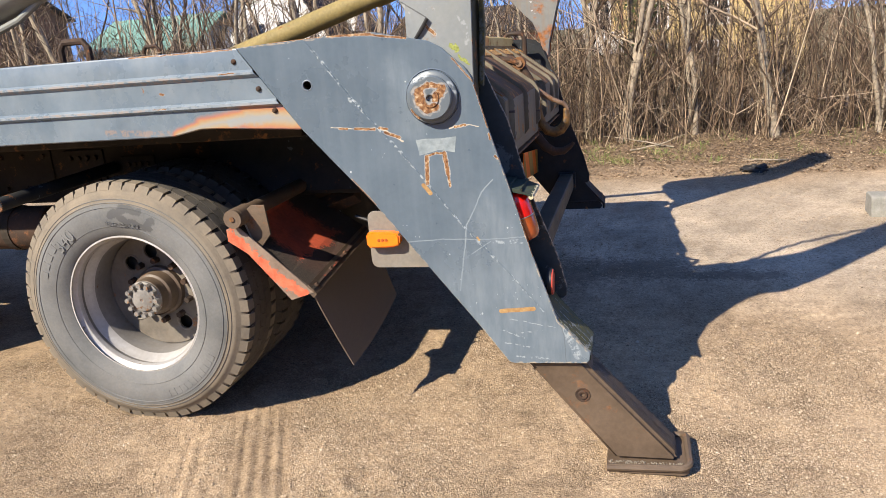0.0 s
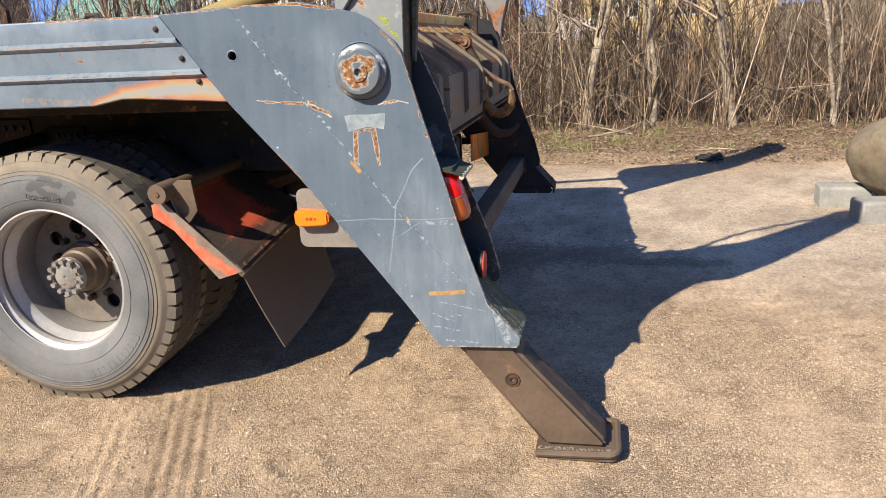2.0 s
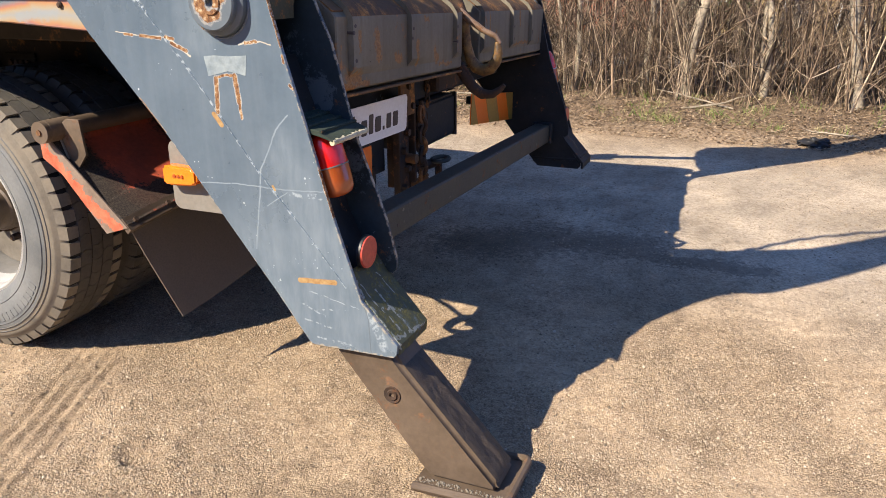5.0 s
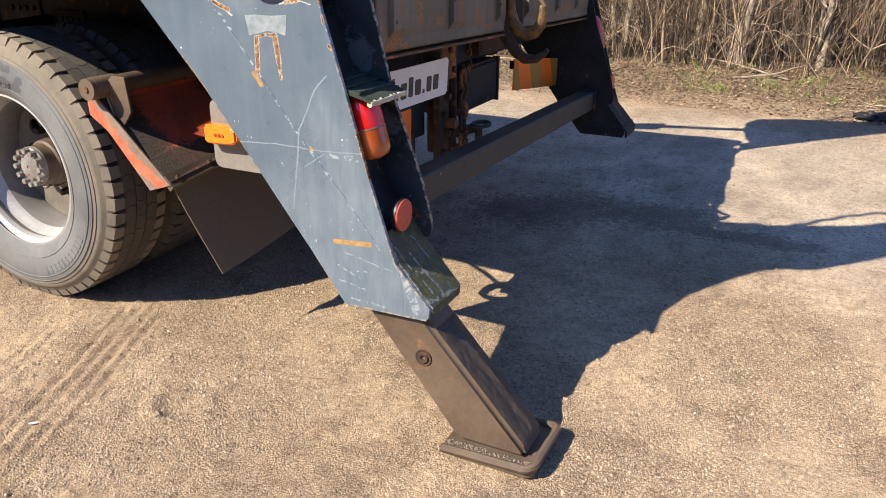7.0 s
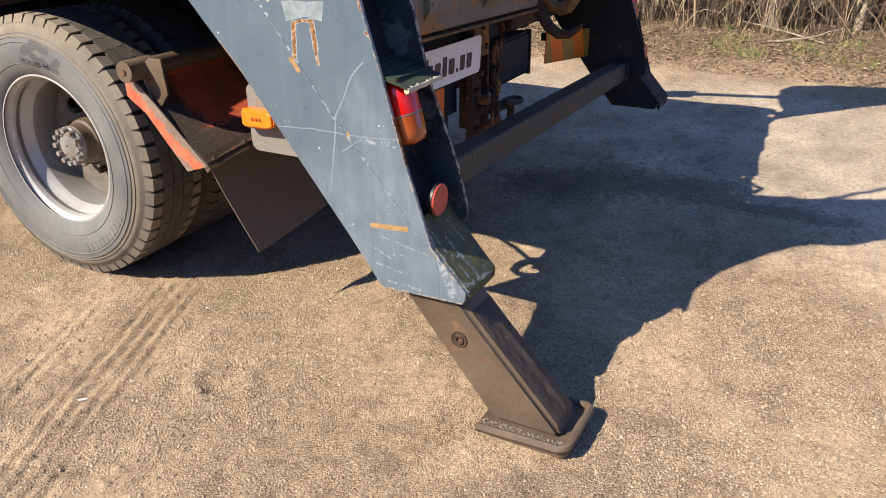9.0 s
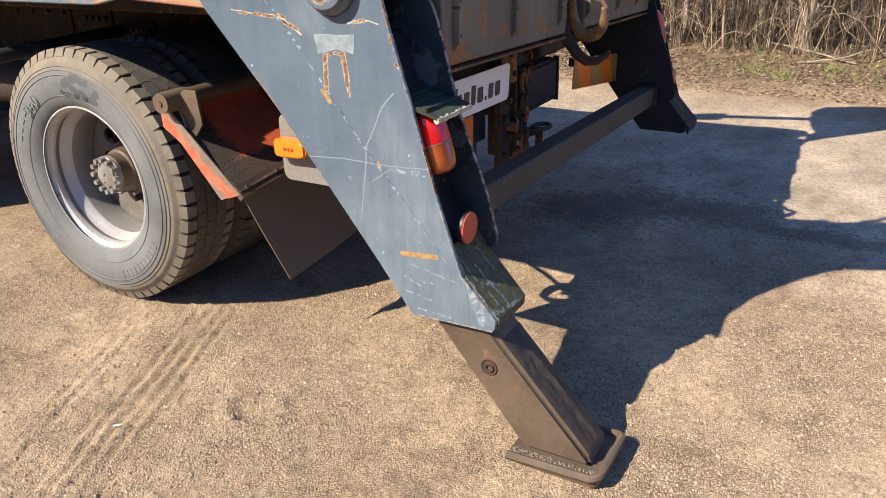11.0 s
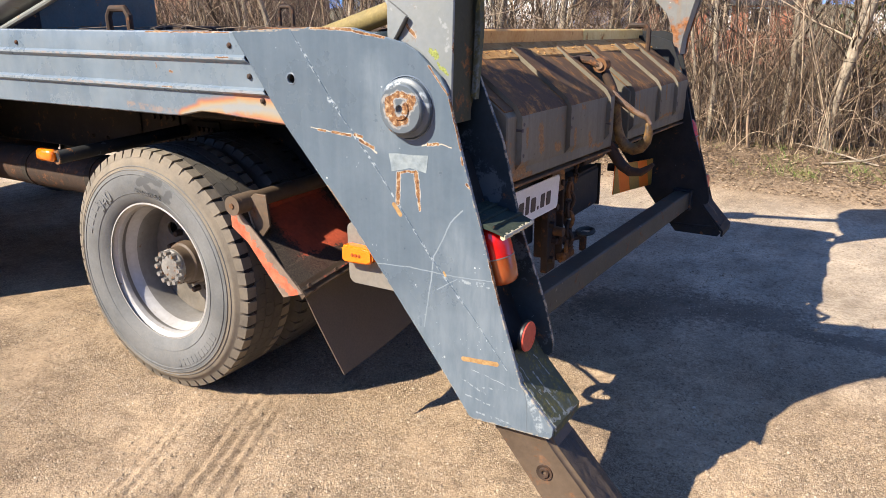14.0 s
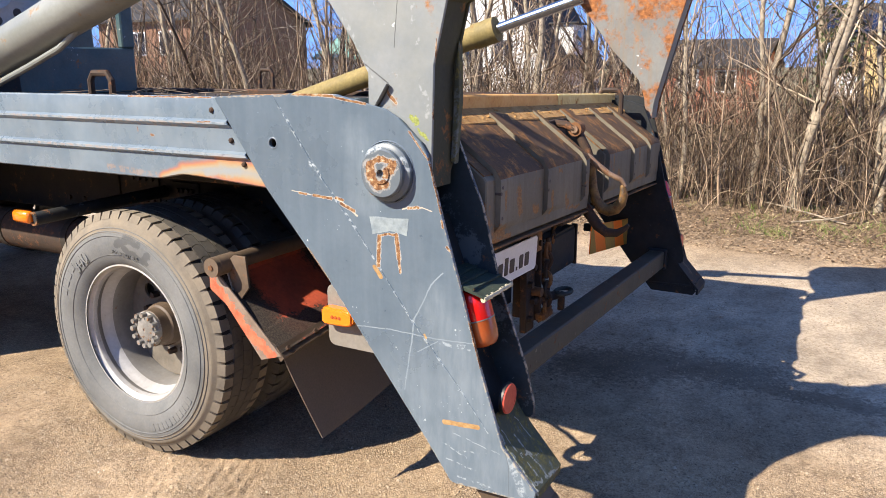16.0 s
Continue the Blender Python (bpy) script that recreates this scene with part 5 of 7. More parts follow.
part("hook_latch", tube([(0.242, HY - 0.014, 1.276), (0.285, HY - 0.012, 1.238), (0.340, HY - 0.006, 1.200), (0.390, HY, 1.178), (0.410, HY, 1.150)], [0.013, 0.014, 0.012, 0.011, 0.008], 10), LATCHMAT, hk, "bare steel spring latch", True)
part("latch_pin", rod((0.252, HY - 0.034, 1.266), (0.252, HY + 0.030, 1.266), 0.008, 0.008, 10), DARKRUST, hk, "", True)
part("swivel", rod((0.187, HY - 0.026, 1.383), (0.187, HY + 0.026, 1.383), 0.030, 0.030, 18), RUSTY, hk, "", True)
part("swivel_washer", rod((0.187, HY - 0.034, 1.383), (0.187, HY - 0.026, 1.383), 0.016, 0.016, 14), LATCHMAT, hk, "", True)
part("swivel_link", tube([(0.082, HY - 0.02, 1.406), (0.142, HY - 0.02, 1.401), (0.187, HY - 0.02, 1.381)], [0.016, 0.018, 0.016], 10), DARKRUST, hk, "", True)
horn = part("tow_horn", tube([(0.17, HY, 1.125), (0.215, HY, 1.095), (0.250, HY, 1.050), (0.285, HY, 1.005), (0.325, HY, 0.980), (0.370, HY, 0.982), (0.405, HY, 1.005), (0.420, HY, 1.022)],
                      [0.025, 0.025, 0.024, 0.023, 0.021, 0.017, 0.012, 0.008], 14), DARKRUST, truck, "worn curved tow horn", True)

horn.location = (0.012, 0.0, -0.034)

# under-run bar
bar = tail(part("underrun_bar", block(0.265, 0.350, 0.199, W_ - 0.199, 0.612, 0.708, 0.006), BARSTEEL, truck, "dark steel under-run bar"))
for y in (0.42, 0.69, 1.15, 1.95):
    part("bar_hole", rod((0.347, y, 0.646), (0.3508, y, 0.646), 0.007, 0.007, 10), INK, bar)
part("bar_stub", block(0.255, 0.362, W_ - 0.26, W_ - 0.1985, 0.605, 0.716, 0.004), BLACK, bar, "dark bar bracket")

# sign board with dark lettering shapes
sb_ = bmesh.new()
corner = [(0.240, -0.068), (0.252, -0.056), (0.252, 0.056), (0.240, 0.068), (-0.240, 0.068), (-0.252, 0.056), (-0.252, -0.056), (-0.240, -0.068)]
sf = sb_.faces.new([sb_.verts.new((-0.004, p, q)) for p, q in corner])
sr = bmesh.ops.extrude_face_region(sb_, geom=[sf])
bmesh.ops.translate(sb_, vec=(0.004, 0, 0), verts=[g for g in sr["geom"] if isinstance(g, bmesh.types.BMVert)])
sg_ = part("sign_board", sb_, WHITE, truck, "white sign board with dark rounded print")
sg_.matrix_basis = Matrix.Translation((0.168, 0.655, 0.926)) @ Matrix.Rotation(radians(-1.0), 4, 'X') @ Matrix.Rotation(radians(3), 4, 'Y')
def print_shape(outline):
    bm = bmesh.new()
    vs = [bm.verts.new((0.0006, yy_, zz_)) for yy_, zz_ in outline]
    bm.faces.new(vs)
    r = bmesh.ops.extrude_face_region(bm, geom=bm.faces[:])
    bmesh.ops.translate(bm, vec=(0.0012, 0, 0), verts=[g for g in r["geom"] if isinstance(g, bmesh.types.BMVert)])
    part("print_bar", bm, INK, sg_)


y = -0.225
for w, h in ((0.040, 0.078), (0.014, 0.078), (0.014, 0.054), (0.040, 0.054), (0.030, 0.068), (0.042, 0.054), (0.013, 0.014), (0.036, 0.054), (0.040, 0.054)):
    c = min(w, h) * 0.12
    print_shape([(y + c, -0.036), (y + w - c, -0.036), (y + w, -0.036 + c), (y + w, -0.036 + h - c), (y + w - c, -0.036 + h), (y + c, -0.036 + h), (y, -0.036 + h - c), (y, -0.036 + c)])
    y += w + 0.016

# bracket, chain and towing jaw under the tail
br = part("tow_bracket", block(0.055, 0.085, 1.005, 1.095, 0.525, 0.96, 0.003), DARKRUST, truck, "rusty towing bracket")
part("tow_bracket_side", block(-0.02, 0.112, 1.096, 1.110, 0.56, 0.93, 0.003), DARKRUST, br, "rusty edge plate")
top_plate = part("hanger_plate", block(0.108, 0.120, 0.955, 1.085, 0.885, 1.052, 0.003), BOXTOP, truck, "brown hanger plate under the box")
for y, z in ((0.985, 0.92), (1.055, 0.92), (1.02, 1.0)):
    part("bracket_bolt", rod((0.119, y, z), (0.131, y, z), 0.013, 0.013, 6), DARKRUST, top_plate)
# towing jaw: arm, eye ring, pin and catch
part("jaw_arm", tube([(0.08, 1.10, 0.652), (0.115, 1.165, 0.652), (0.150, 1.215, 0.655)], [0.026, 0.023, 0.018], 10), DARKRUST, br, "rusty towing jaw", True)
part("jaw_eye", tube([(0.165 + 0.034 * math.cos(k * math.tau / 14), 1.235 + 0.052 * math.sin(k * math.tau / 14), 0.668) for k in range(14)], 0.0095, 8, True), BARSTEEL, br, "dark steel eye", True)
part("jaw_pin", rod((0.160, 1.225, 0.585), (0.160, 1.225, 0.665), 0.016, 0.016, 14), DARKRUST, br, "", True)
part("jaw_low", block(0.086, 0.135, 1.09, 1.20, 0.560, 0.600, 0.010), RUSTY, br)
part("jaw_catch", tube([(0.10, 1.10, 0.56), (0.125, 1.14, 0.575), (0.13, 1.165, 0.61), (0.105, 1.155, 0.64)], 0.012, 8), RUSTY, br, "", True)


def chain_of(name, x, y, z, count, pitch, half, thick, parent, label):
    ch = part(name, rod((x, y, z + half), (x, y, z + half + 0.02), thick, thick, 8), DARKRUST, parent, label)
    for i in range(count):
        loop = []
        for k in range(12):
            a = k * math.tau / 12
            u, v = half * 0.58 * math.cos(a), half * math.sin(a)
            loop.append((x + (u if i % 2 else 0), y + (0 if i % 2 else u), z - i * pitch + v))
        part("chain_link", tube(loop, thick, 6, True), RUSTY if i % 3 == 0 else DARKRUST, ch, "", True)


chain_of("chain", 0.125, 1.135, 0.875, 7, 0.044, 0.033, 0.0095, br, "heavy hanging rusty chain")
chain_of("thin_chain", 0.130, 1.185, 1.035, 7, 0.021, 0.015, 0.0042, truck, "thin rusty chain under the box")
for y, z in ((1.03, 0.585), (1.06, 0.66), (1.03, 0.74), (1.06, 0.81), (1.03, 0.88)):
    part("bracket_bolt", rod((0.084, y, z), (0.106, y, z), 0.016, 0.015, 6), DARKRUST, br)
part("bracket_pin", rod((0.086, 1.075, 0.70), (0.128, 1.075, 0.70), 0.022, 0.020, 12), RUSTY, br, "", True)
vb = part("valve_box", bevel_all(prism([(-0.14, 0.70), (0.070, 0.70), (0.082, 0.72), (0.082, 0.885), (-0.14, 0.90)], 1.20, 1.60), 0.006), BLACK, truck, "dark blue-black control box")
part("box_ring", lathe([(0.015, 0.0), (0.022, -0.004), (0.024, 0.0)], 18), DARKRUST, vb, "", True).matrix_basis = Matrix.Translation((0.083, 1.27, 0.835)) @ Matrix.Rotation(radians(90), 4, 'Z') @ Matrix.Diagonal((0.7, 1, 1.3, 1))
part("box_lid", block(-0.13, 0.078, 1.21, 1.59, 0.887, 0.897, 0.002), FRAME, vb)
part("box_edge", block(0.060, 0.090, 1.60, 1.612, 0.70, 0.90, 0.002), BLACKP, vb)
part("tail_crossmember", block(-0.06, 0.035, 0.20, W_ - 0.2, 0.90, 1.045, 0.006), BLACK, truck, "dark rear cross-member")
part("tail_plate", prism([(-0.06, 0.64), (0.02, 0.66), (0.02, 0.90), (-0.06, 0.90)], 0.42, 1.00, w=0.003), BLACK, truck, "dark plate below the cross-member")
part("plate_lug", prism([(0.021, 0.60), (0.027, 0.60), (0.027, 0.70), (0.021, 0.70)], 0.88, 0.905), FRAME, truck)
part("junction_box", block(-0.02, 0.105, 1.36, 1.62, 0.93, 1.05, 0.010), DARKRUST, truck, "dark rusty box under the tail")
part("hose_stub", tube([(0.08, 1.64, 1.03), (0.11, 1.70, 1.0), (0.07, 1.75, 0.95), (0.0, 1.76, 0.92)], 0.010, 8), BLACKP, truck, "", True)

# striped marker boards
for yc, zc, ln, turn in ((0.46, 0.752, 0.56, -1), (2.045, 0.762, 0.68, -6.9)):
    mb = part("marker_board", block(-0.004, 0.0, -ln / 2, ln / 2, -0.073, 0.073, 0.0), STRIPE_O, truck, "orange and olive striped marker board")
    mb.matrix_basis = Matrix.Translation((0.100 if yc < 1 else 0.125, yc, zc)) @ Matrix.Rotation(radians(turn), 4, 'X')
    c = -ln / 2 - 0.06
    while c < ln / 2 - 0.02:
        pts = [(c, -0.0725), (c + 0.165, -0.0725), (c + 0.085, 0.0725), (c - 0.08, 0.0725)]
        pts = [(min(max(p, -ln / 2 + 0.002), ln / 2 - 0.002), q) for p, q in pts]
        bm = bmesh.new()
        vs = [bm.verts.new((0.0005, p, q)) for p, q in pts]
        bm.faces.new(vs)
        r = bmesh.ops.extrude_face_region(bm, geom=bm.faces[:])
        bmesh.ops.translate(bm, vec=(0.0008, 0, 0), verts=[g for g in r["geom"] if isinstance(g, bmesh.types.BMVert)])
        part("stripe", bm, STRIPE_Y, mb)
        c += 0.33
    part("board_arm", block(-0.15, -0.005, -0.02, 0.02, 0.01, 0.05, 0.003), BLACK, mb)

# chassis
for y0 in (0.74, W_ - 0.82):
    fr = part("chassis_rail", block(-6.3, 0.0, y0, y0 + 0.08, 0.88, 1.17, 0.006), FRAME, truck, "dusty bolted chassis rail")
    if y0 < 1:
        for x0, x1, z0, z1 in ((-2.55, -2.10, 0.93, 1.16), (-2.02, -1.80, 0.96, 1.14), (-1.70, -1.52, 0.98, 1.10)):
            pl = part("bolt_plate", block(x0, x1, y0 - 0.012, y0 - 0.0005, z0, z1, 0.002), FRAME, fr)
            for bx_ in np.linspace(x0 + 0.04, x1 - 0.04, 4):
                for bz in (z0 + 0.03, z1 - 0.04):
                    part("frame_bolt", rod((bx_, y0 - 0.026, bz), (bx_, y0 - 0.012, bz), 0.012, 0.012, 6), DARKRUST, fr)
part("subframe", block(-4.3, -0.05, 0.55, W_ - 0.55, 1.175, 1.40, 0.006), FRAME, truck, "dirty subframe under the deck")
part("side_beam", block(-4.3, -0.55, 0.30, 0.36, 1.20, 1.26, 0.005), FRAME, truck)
part("rear_axle", rod((-1.345, 0.30, 0.53), (-1.345, W_ - 0.30, 0.53), 0.085, 0.085, 20), DARKRUST, truck, "", True)
part("axle_casing", rod((-1.62, W_ / 2, 0.53), (-1.10, W_ / 2, 0.53), 0.22, 0.16, 20), DARKRUST, truck, "", True)
for y0 in (0.80, W_ - 0.88):
    part("leaf_spring", tube([(-2.15, y0 + 0.04, 0.86), (-1.75, y0 + 0.04, 0.72), (-1.345, y0 + 0.04, 0.66), (-0.95, y0 + 0.04, 0.72), (-0.55, y0 + 0.04, 0.86)], 0.045, 4), DARKRUST, truck)
part("air_tank", rod((-4.3, 0.55, 0.80), (-2.0, 0.55, 0.80), 0.105, 0.105, 24), DARKRUST, truck, "rust-brown air tank", True)
for x in (-3.3, -2.75, -2.2):
    part("tank_strap", lathe([(0.106, -0.02), (0.110, -0.02), (0.110, 0.02), (0.106, 0.02)], 24, closed=True), FRAME, truck).matrix_basis = Matrix.Translation((x, 0.55, 0.80)) @ Matrix.Rotation(radians(90), 4, 'Z')
# unseen boxes and panel, sized to throw the ground shadow ahead of the wheel
tb_ = part("unseen_side_box", block(-4.05, -3.20, 0.05, 0.43, 0.28, 1.22, 0.012), FRAME, truck, "unseen dark box added to cast the shadow ahead of the wheel")
part("side_box_door", block(-4.02, -3.23, 0.040, 0.0495, 0.31, 1.19, 0.004), FRAME, tb_)
part("unseen_low_box", block(-4.75, -4.07, 0.06, 0.43, 0.28, 0.68, 0.010), FRAME, truck)
part("unseen_side_panel", block(-4.66, -4.055, 0.05, 0.085, 0.80, 1.22, 0.006), FRAME, truck)
# black sheet over the rail, added as painted shade in the wheel arch
part("arch_shade_sheet", block(-1.22, -0.30, 0.735, 0.7395, 0.90, 1.40, 0.0), BLACK, truck, "black sheet added for shade in the wheel arch")
fm = part("marker_pipe", rod((-1.865, 0.10, 1.005), (-1.74, 0.72, 1.05), 0.030, 0.030, 18), BLACK, truck, "black lamp bracket pipe", True)
own = block(-1.995, -1.876, 0.078, 0.118, 0.984, 1.038, 0.012)
part("side_marker_lamp", own, AMBER, fm, "amber side marker lamp", True, 50)
part("pipe_rim", lathe([(0.022, -0.002), (0.031, -0.002), (0.031, 0.010), (0.022, 0.010)], 20, centre=(-1.866, 0.098, 1.005), closed=True), RUSTY, fm)

# amber marker and its grey plate ahead of the leg
gp = part("lamp_plate", prism(arc(-0.205, 0.92, 0.027, 180, 90, 4) + [(0.02, 0.947), (0.02, 0.733)] + arc(-0.205, 0.760, 0.027, 270, 180, 4), 0.066, 0.072, w=0.001), GREYPLATE, truck, "grey plastic lamp plate")
part("side_marker_lamp", bevel_all(prism([(-0.231, 0.872), (-0.213, 0.879), (-0.125, 0.875), (-0.106, 0.866), (-0.106, 0.830), (-0.125, 0.820), (-0.213, 0.817), (-0.231, 0.824)], 0.026, 0.0655), 0.006, 2), AMBER, gp, "amber side marker lamp", True, 45)
for dx in (-0.184, -0.170, -0.156):
    part("lens_stud", lathe([(0, -0.004), (0.005, -0.003), (0.0065, 0.002)], 10, centre=(dx, 0.026, 0.848)), ORANGELENS, gp, "", True)
part("plate_arm", block(-0.16, -0.12, 0.073, 0.74, 0.86, 0.90, 0.003), BLACK, gp)

# mudguard, its roller bar and rubber flap
MG0, MG1 = 0.135, 0.82
def inward(bm):
    """The guard's lower edge rises a little towards the chassis."""
    for v in bm.verts:
        v.co.z += (v.co.y - MG0) * 0.10 * max(0, min(1, (0.93 - v.co.z) / 0.3))
    return bm


mg = part("mudguard", inward(prism([(-0.806, 0.930), (-0.786, 0.868), (-0.735, 0.812), (-0.674, 0.758), (-0.595, 0.694), (-0.510, 0.624), (-0.515, 0.617), (-0.600, 0.686), (-0.680, 0.750), (-0.742, 0.805), (-0.793, 0.863), (-0.814, 0.928)], MG0, MG1)), RED_DIRT_SHADE, truck, "dented dirty red steel mudguard, shade in its colour")
part("guard_flange", prism([(-0.843, 0.825), (-0.844, 0.874), (-0.798, 0.889), (-0.674, 0.772), (-0.550, 0.654), (-0.507, 0.613), (-0.606, 0.581), (-0.766, 0.774)], MG0 - 0.008, MG0 - 0.001, w=0.001), RED, mg, "bright red-orange mudguard flange")
part("roller_bar", rod((-0.787, 0.095, 0.924), (-0.787, 0.78, 0.924), 0.032, 0.032, 20), STEEL, mg, "round steel mudguard bar", True)
part("roller_cap", rod((-0.787, 0.085, 0.924), (-0.787, 0.105, 0.924), 0.037, 0.037, 20), STEEL, mg, "", True)
part("roller_bolt", rod((-0.787, 0.080, 0.924), (-0.787, 0.086, 0.924), 0.010, 0.010, 8), RUSTY, mg)
part("roller_sleeve", rod((-0.787, 0.105, 0.924), (-0.787, 0.20, 0.924), 0.038, 0.038, 20), STEEL, mg, "", True)
part("guard_bracket", prism([(-0.790, 0.925), (-0.740, 0.962), (-0.682, 0.962), (-0.672, 0.844), (-0.712, 0.797), (-0.738, 0.790)], 0.155, 0.165, w=0.001), STEEL, mg, "brown bracket plate under the bar")
part("bracket_edge", rod((-0.784, 0.152, 0.922), (-0.738, 0.152, 0.789), 0.0035, 0.0035, 8), GREYPLATE, mg, "bare worn edge of the bracket")
st = part("flap_strip", inward(prism([(-0.546, 0.628), (-0.530, 0.644), (-0.498, 0.606), (-0.514, 0.590)], MG0 - 0.004, MG1)), STEEL, mg, "bolted clamping strip")
for y in (0.17, 0.33, 0.50):
    part("strip_bolt", inward(rod((-0.518, y, 0.622), (-0.505, y, 0.633), 0.009, 0.009, 6)), DARKRUST, st)
fb = bmesh.new()
n, mrows = 10, 12
grid = []
for j in range(mrows + 1):
    v = j / mrows
    row = []
    for i in range(n + 1):
        u = i / n
        yv = MG0 + 0.02 + u * (MG1 + 0.10 - MG0 - 0.03) + v * 0.085 * (1 - u)
        xv = -0.522 + 0.10 * v ** 1.15 + 0.010 * math.sin(u * 4) * v
        zv = 0.60 - 0.355 * v + 0.10 * (yv - MG0)
        row.append(fb.verts.new((xv, yv, zv)))
    grid.append(row)
for A, B in zip(grid, grid[1:]):
    for i in range(n):
        fb.faces.new((A[i], A[i + 1], B[i + 1], B[i]))
rback = [[fb.verts.new(v.co + Vector((-0.005, 0, -0.001))) for v in row] for row in grid]
for A, B in zip(rback, rback[1:]):
    for i in range(n):
        fb.faces.new((A[i], B[i], B[i + 1], A[i + 1]))
ring_f = grid[0] + [r[-1] for r in grid[1:]] + grid[-1][-2::-1] + [r[0] for r in grid[-2:0:-1]]
ring_b = rback[0] + [r[-1] for r in rback[1:]] + rback[-1][-2::-1] + [r[0] for r in rback[-2:0:-1]]
for i in range(len(ring_f)):
    j = (i + 1) % len(ring_f)
    fb.faces.new((ring_f[i], ring_b[i], ring_b[j], ring_f[j]))
part("rubber_flap", fb, FLAP, mg, "hanging dusty rubber mud flap", True, 50)


# wheels
def wheel_parts(name, label, inner=False):
    wh = part(name, lathe([(0.297, 0.010), (0.306, 0.012), (0.308, 0.020), (0.300, 0.026), (0.286, 0.034), (0.280, 0.052), (0.288, 0.075), (0.278, 0.10), (0.264, 0.118), (0.262, 0.205),
                           (0.262, 0.27), (0.30, 0.30)], 72), [RIM, RIM_SHADE], truck, label, True, 40)
    # barrel faces take the darker silver as shade; lip and step stay bright
    for p in wh.data.polygons:
        p.material_index = 1 if p.center.y > 0.045 and not (0.085 < p.center.y < 0.125) else 0
    R = 0.525
    tp = [(0.300, 0.016), (0.312, 0.004), (0.345, -0.014), (0.40, -0.022), (0.445, -0.018), (0.472, -0.008), (0.480, -0.006), (0.484, -0.001), (0.496, 0.004), (0.500, 0.008), (0.512, 0.014), (0.516, 0.022)]
    prof = tp + [(0.5165, 0.05), (0.5175, 0.14), (0.5165, 0.23)] + [(r, 0.28 - d) for r, d in tp[::-1]]
    tb = lathe(prof, 96)
    for f in tb.faces:
        c = f.calc_center_median()
        f.material_index = 1 if math.hypot(c.x, c.z) > 0.452 else 0
    # inner tyre is all dark rubber, putting the arch shade into its colour
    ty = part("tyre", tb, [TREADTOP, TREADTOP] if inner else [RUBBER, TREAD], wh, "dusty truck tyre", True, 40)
    # tread: shoulder lugs and three rows of blocks, each with its own edges
    lug = bmesh.new()
    nl = 54
    for side in (0, 1):
        for i in range(nl):
            a = (i + 0.5 * side) * math.tau / nl
            w = math.tau / nl * 0.41
            pts = []
            for da, r, d in ((-w, 0.497, 0.003), (w, 0.497, 0.003), (w * 0.9, 0.527, 0.016), (-w * 1.05, 0.527, 0.016), (-w, 0.512, 0.060), (w, 0.512, 0.060), (w * 0.6, 0.528, 0.062), (-w * 1.0, 0.528, 0.062)):
                dd = d if side == 0 else 0.28 - d
                pts.append(lug.verts.new((r * math.cos(a + da), dd, r * math.sin(a + da))))
            for f in ((0, 1, 2, 3), (3, 2, 6, 7), (7, 6, 5, 4), (0, 3, 7, 4), (1, 5, 6, 2)):
                lug.faces.new([pts[k] for k in f])
    for rown, (d0, d1) in enumerate(((0.064, 0.1125), (0.1165, 0.1635), (0.1675, 0.216))):
        for i in range(nl):
            a = (i + 0.33 * rown) * math.tau / nl
            w = math.tau / nl * 0.478
            sk_ = 0.018 if rown != 1 else -0.018
            pts = []
            for r in (0.512, 0.529):
                for da, d in ((-w, d0), (-w + sk_, (d0 + d1) / 2), (-w, d1), (w, d1), (w + sk_, (d0 + d1) / 2), (w, d0)):
                    pts.append(lug.verts.new((r * math.cos(a + da), d, r * math.sin(a + da))))
            lug.faces.new(pts[6:12])
            for k in range(6):
                lug.faces.new((pts[k], pts[(k + 1) % 6], pts[6 + (k + 1) % 6], pts[6 + k]))
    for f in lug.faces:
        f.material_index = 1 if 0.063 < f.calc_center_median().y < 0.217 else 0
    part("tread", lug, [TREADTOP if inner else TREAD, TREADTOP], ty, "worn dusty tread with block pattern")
    part("tread_base", lathe([(0.5185, 0.022), (0.5195, 0.05), (0.5195, 0.23), (0.5185, 0.258)], 96), GROOVE, ty, "", True)
    for r, d in ((0.350, -0.0155), (0.430, -0.0205), (0.448, -0.0180), (0.462, -0.0125)):
        part("sidewall_ring", lathe([(r - 0.003, d + 0.003), (r, d - 0.0015), (r + 0.003, d + 0.003)], 96), RUBBER, ty, "", True)
    return wh


wheel = wheel_parts("wheel", "dull silver rear wheel with a big dusty tyre")
# disc with round hand holes through it
HOLES = [(0.178 * math.cos(radians(a)), 0.178 * math.sin(radians(a)), 0.034) for a in (137, 98, 217, 300, 20, 258, 57, 178, 339)]
rim_loop = [(0.259 * math.cos(k * math.tau / 64), 0.259 * math.sin(k * math.tau / 64)) for k in range(64)]
part("wheel_disc", prism(rim_loop, 0.224, 0.236, holes=[h_ for i, h_ in enumerate(HOLES) if i < 5]), DISC, wheel, "dirty wheel disc with round holes")
for hx, hz, hr in HOLES[:5]:
    part("hand_hole", lathe([(hr + 0.001, 0.236), (hr - 0.002, 0.222), (hr + 0.004, 0.2195), (hr + 0.009, 0.2235)], 18, centre=(hx, 0, hz)), DISC, wheel, "rolled edge of a hand hole", True)
part("brake_drum", lathe([(0.0, 0.262), (0.215, 0.262), (0.225, 0.30), (0.225, 0.42)], 40), BLACKP, wheel, "dark brake drum behind the disc", True)
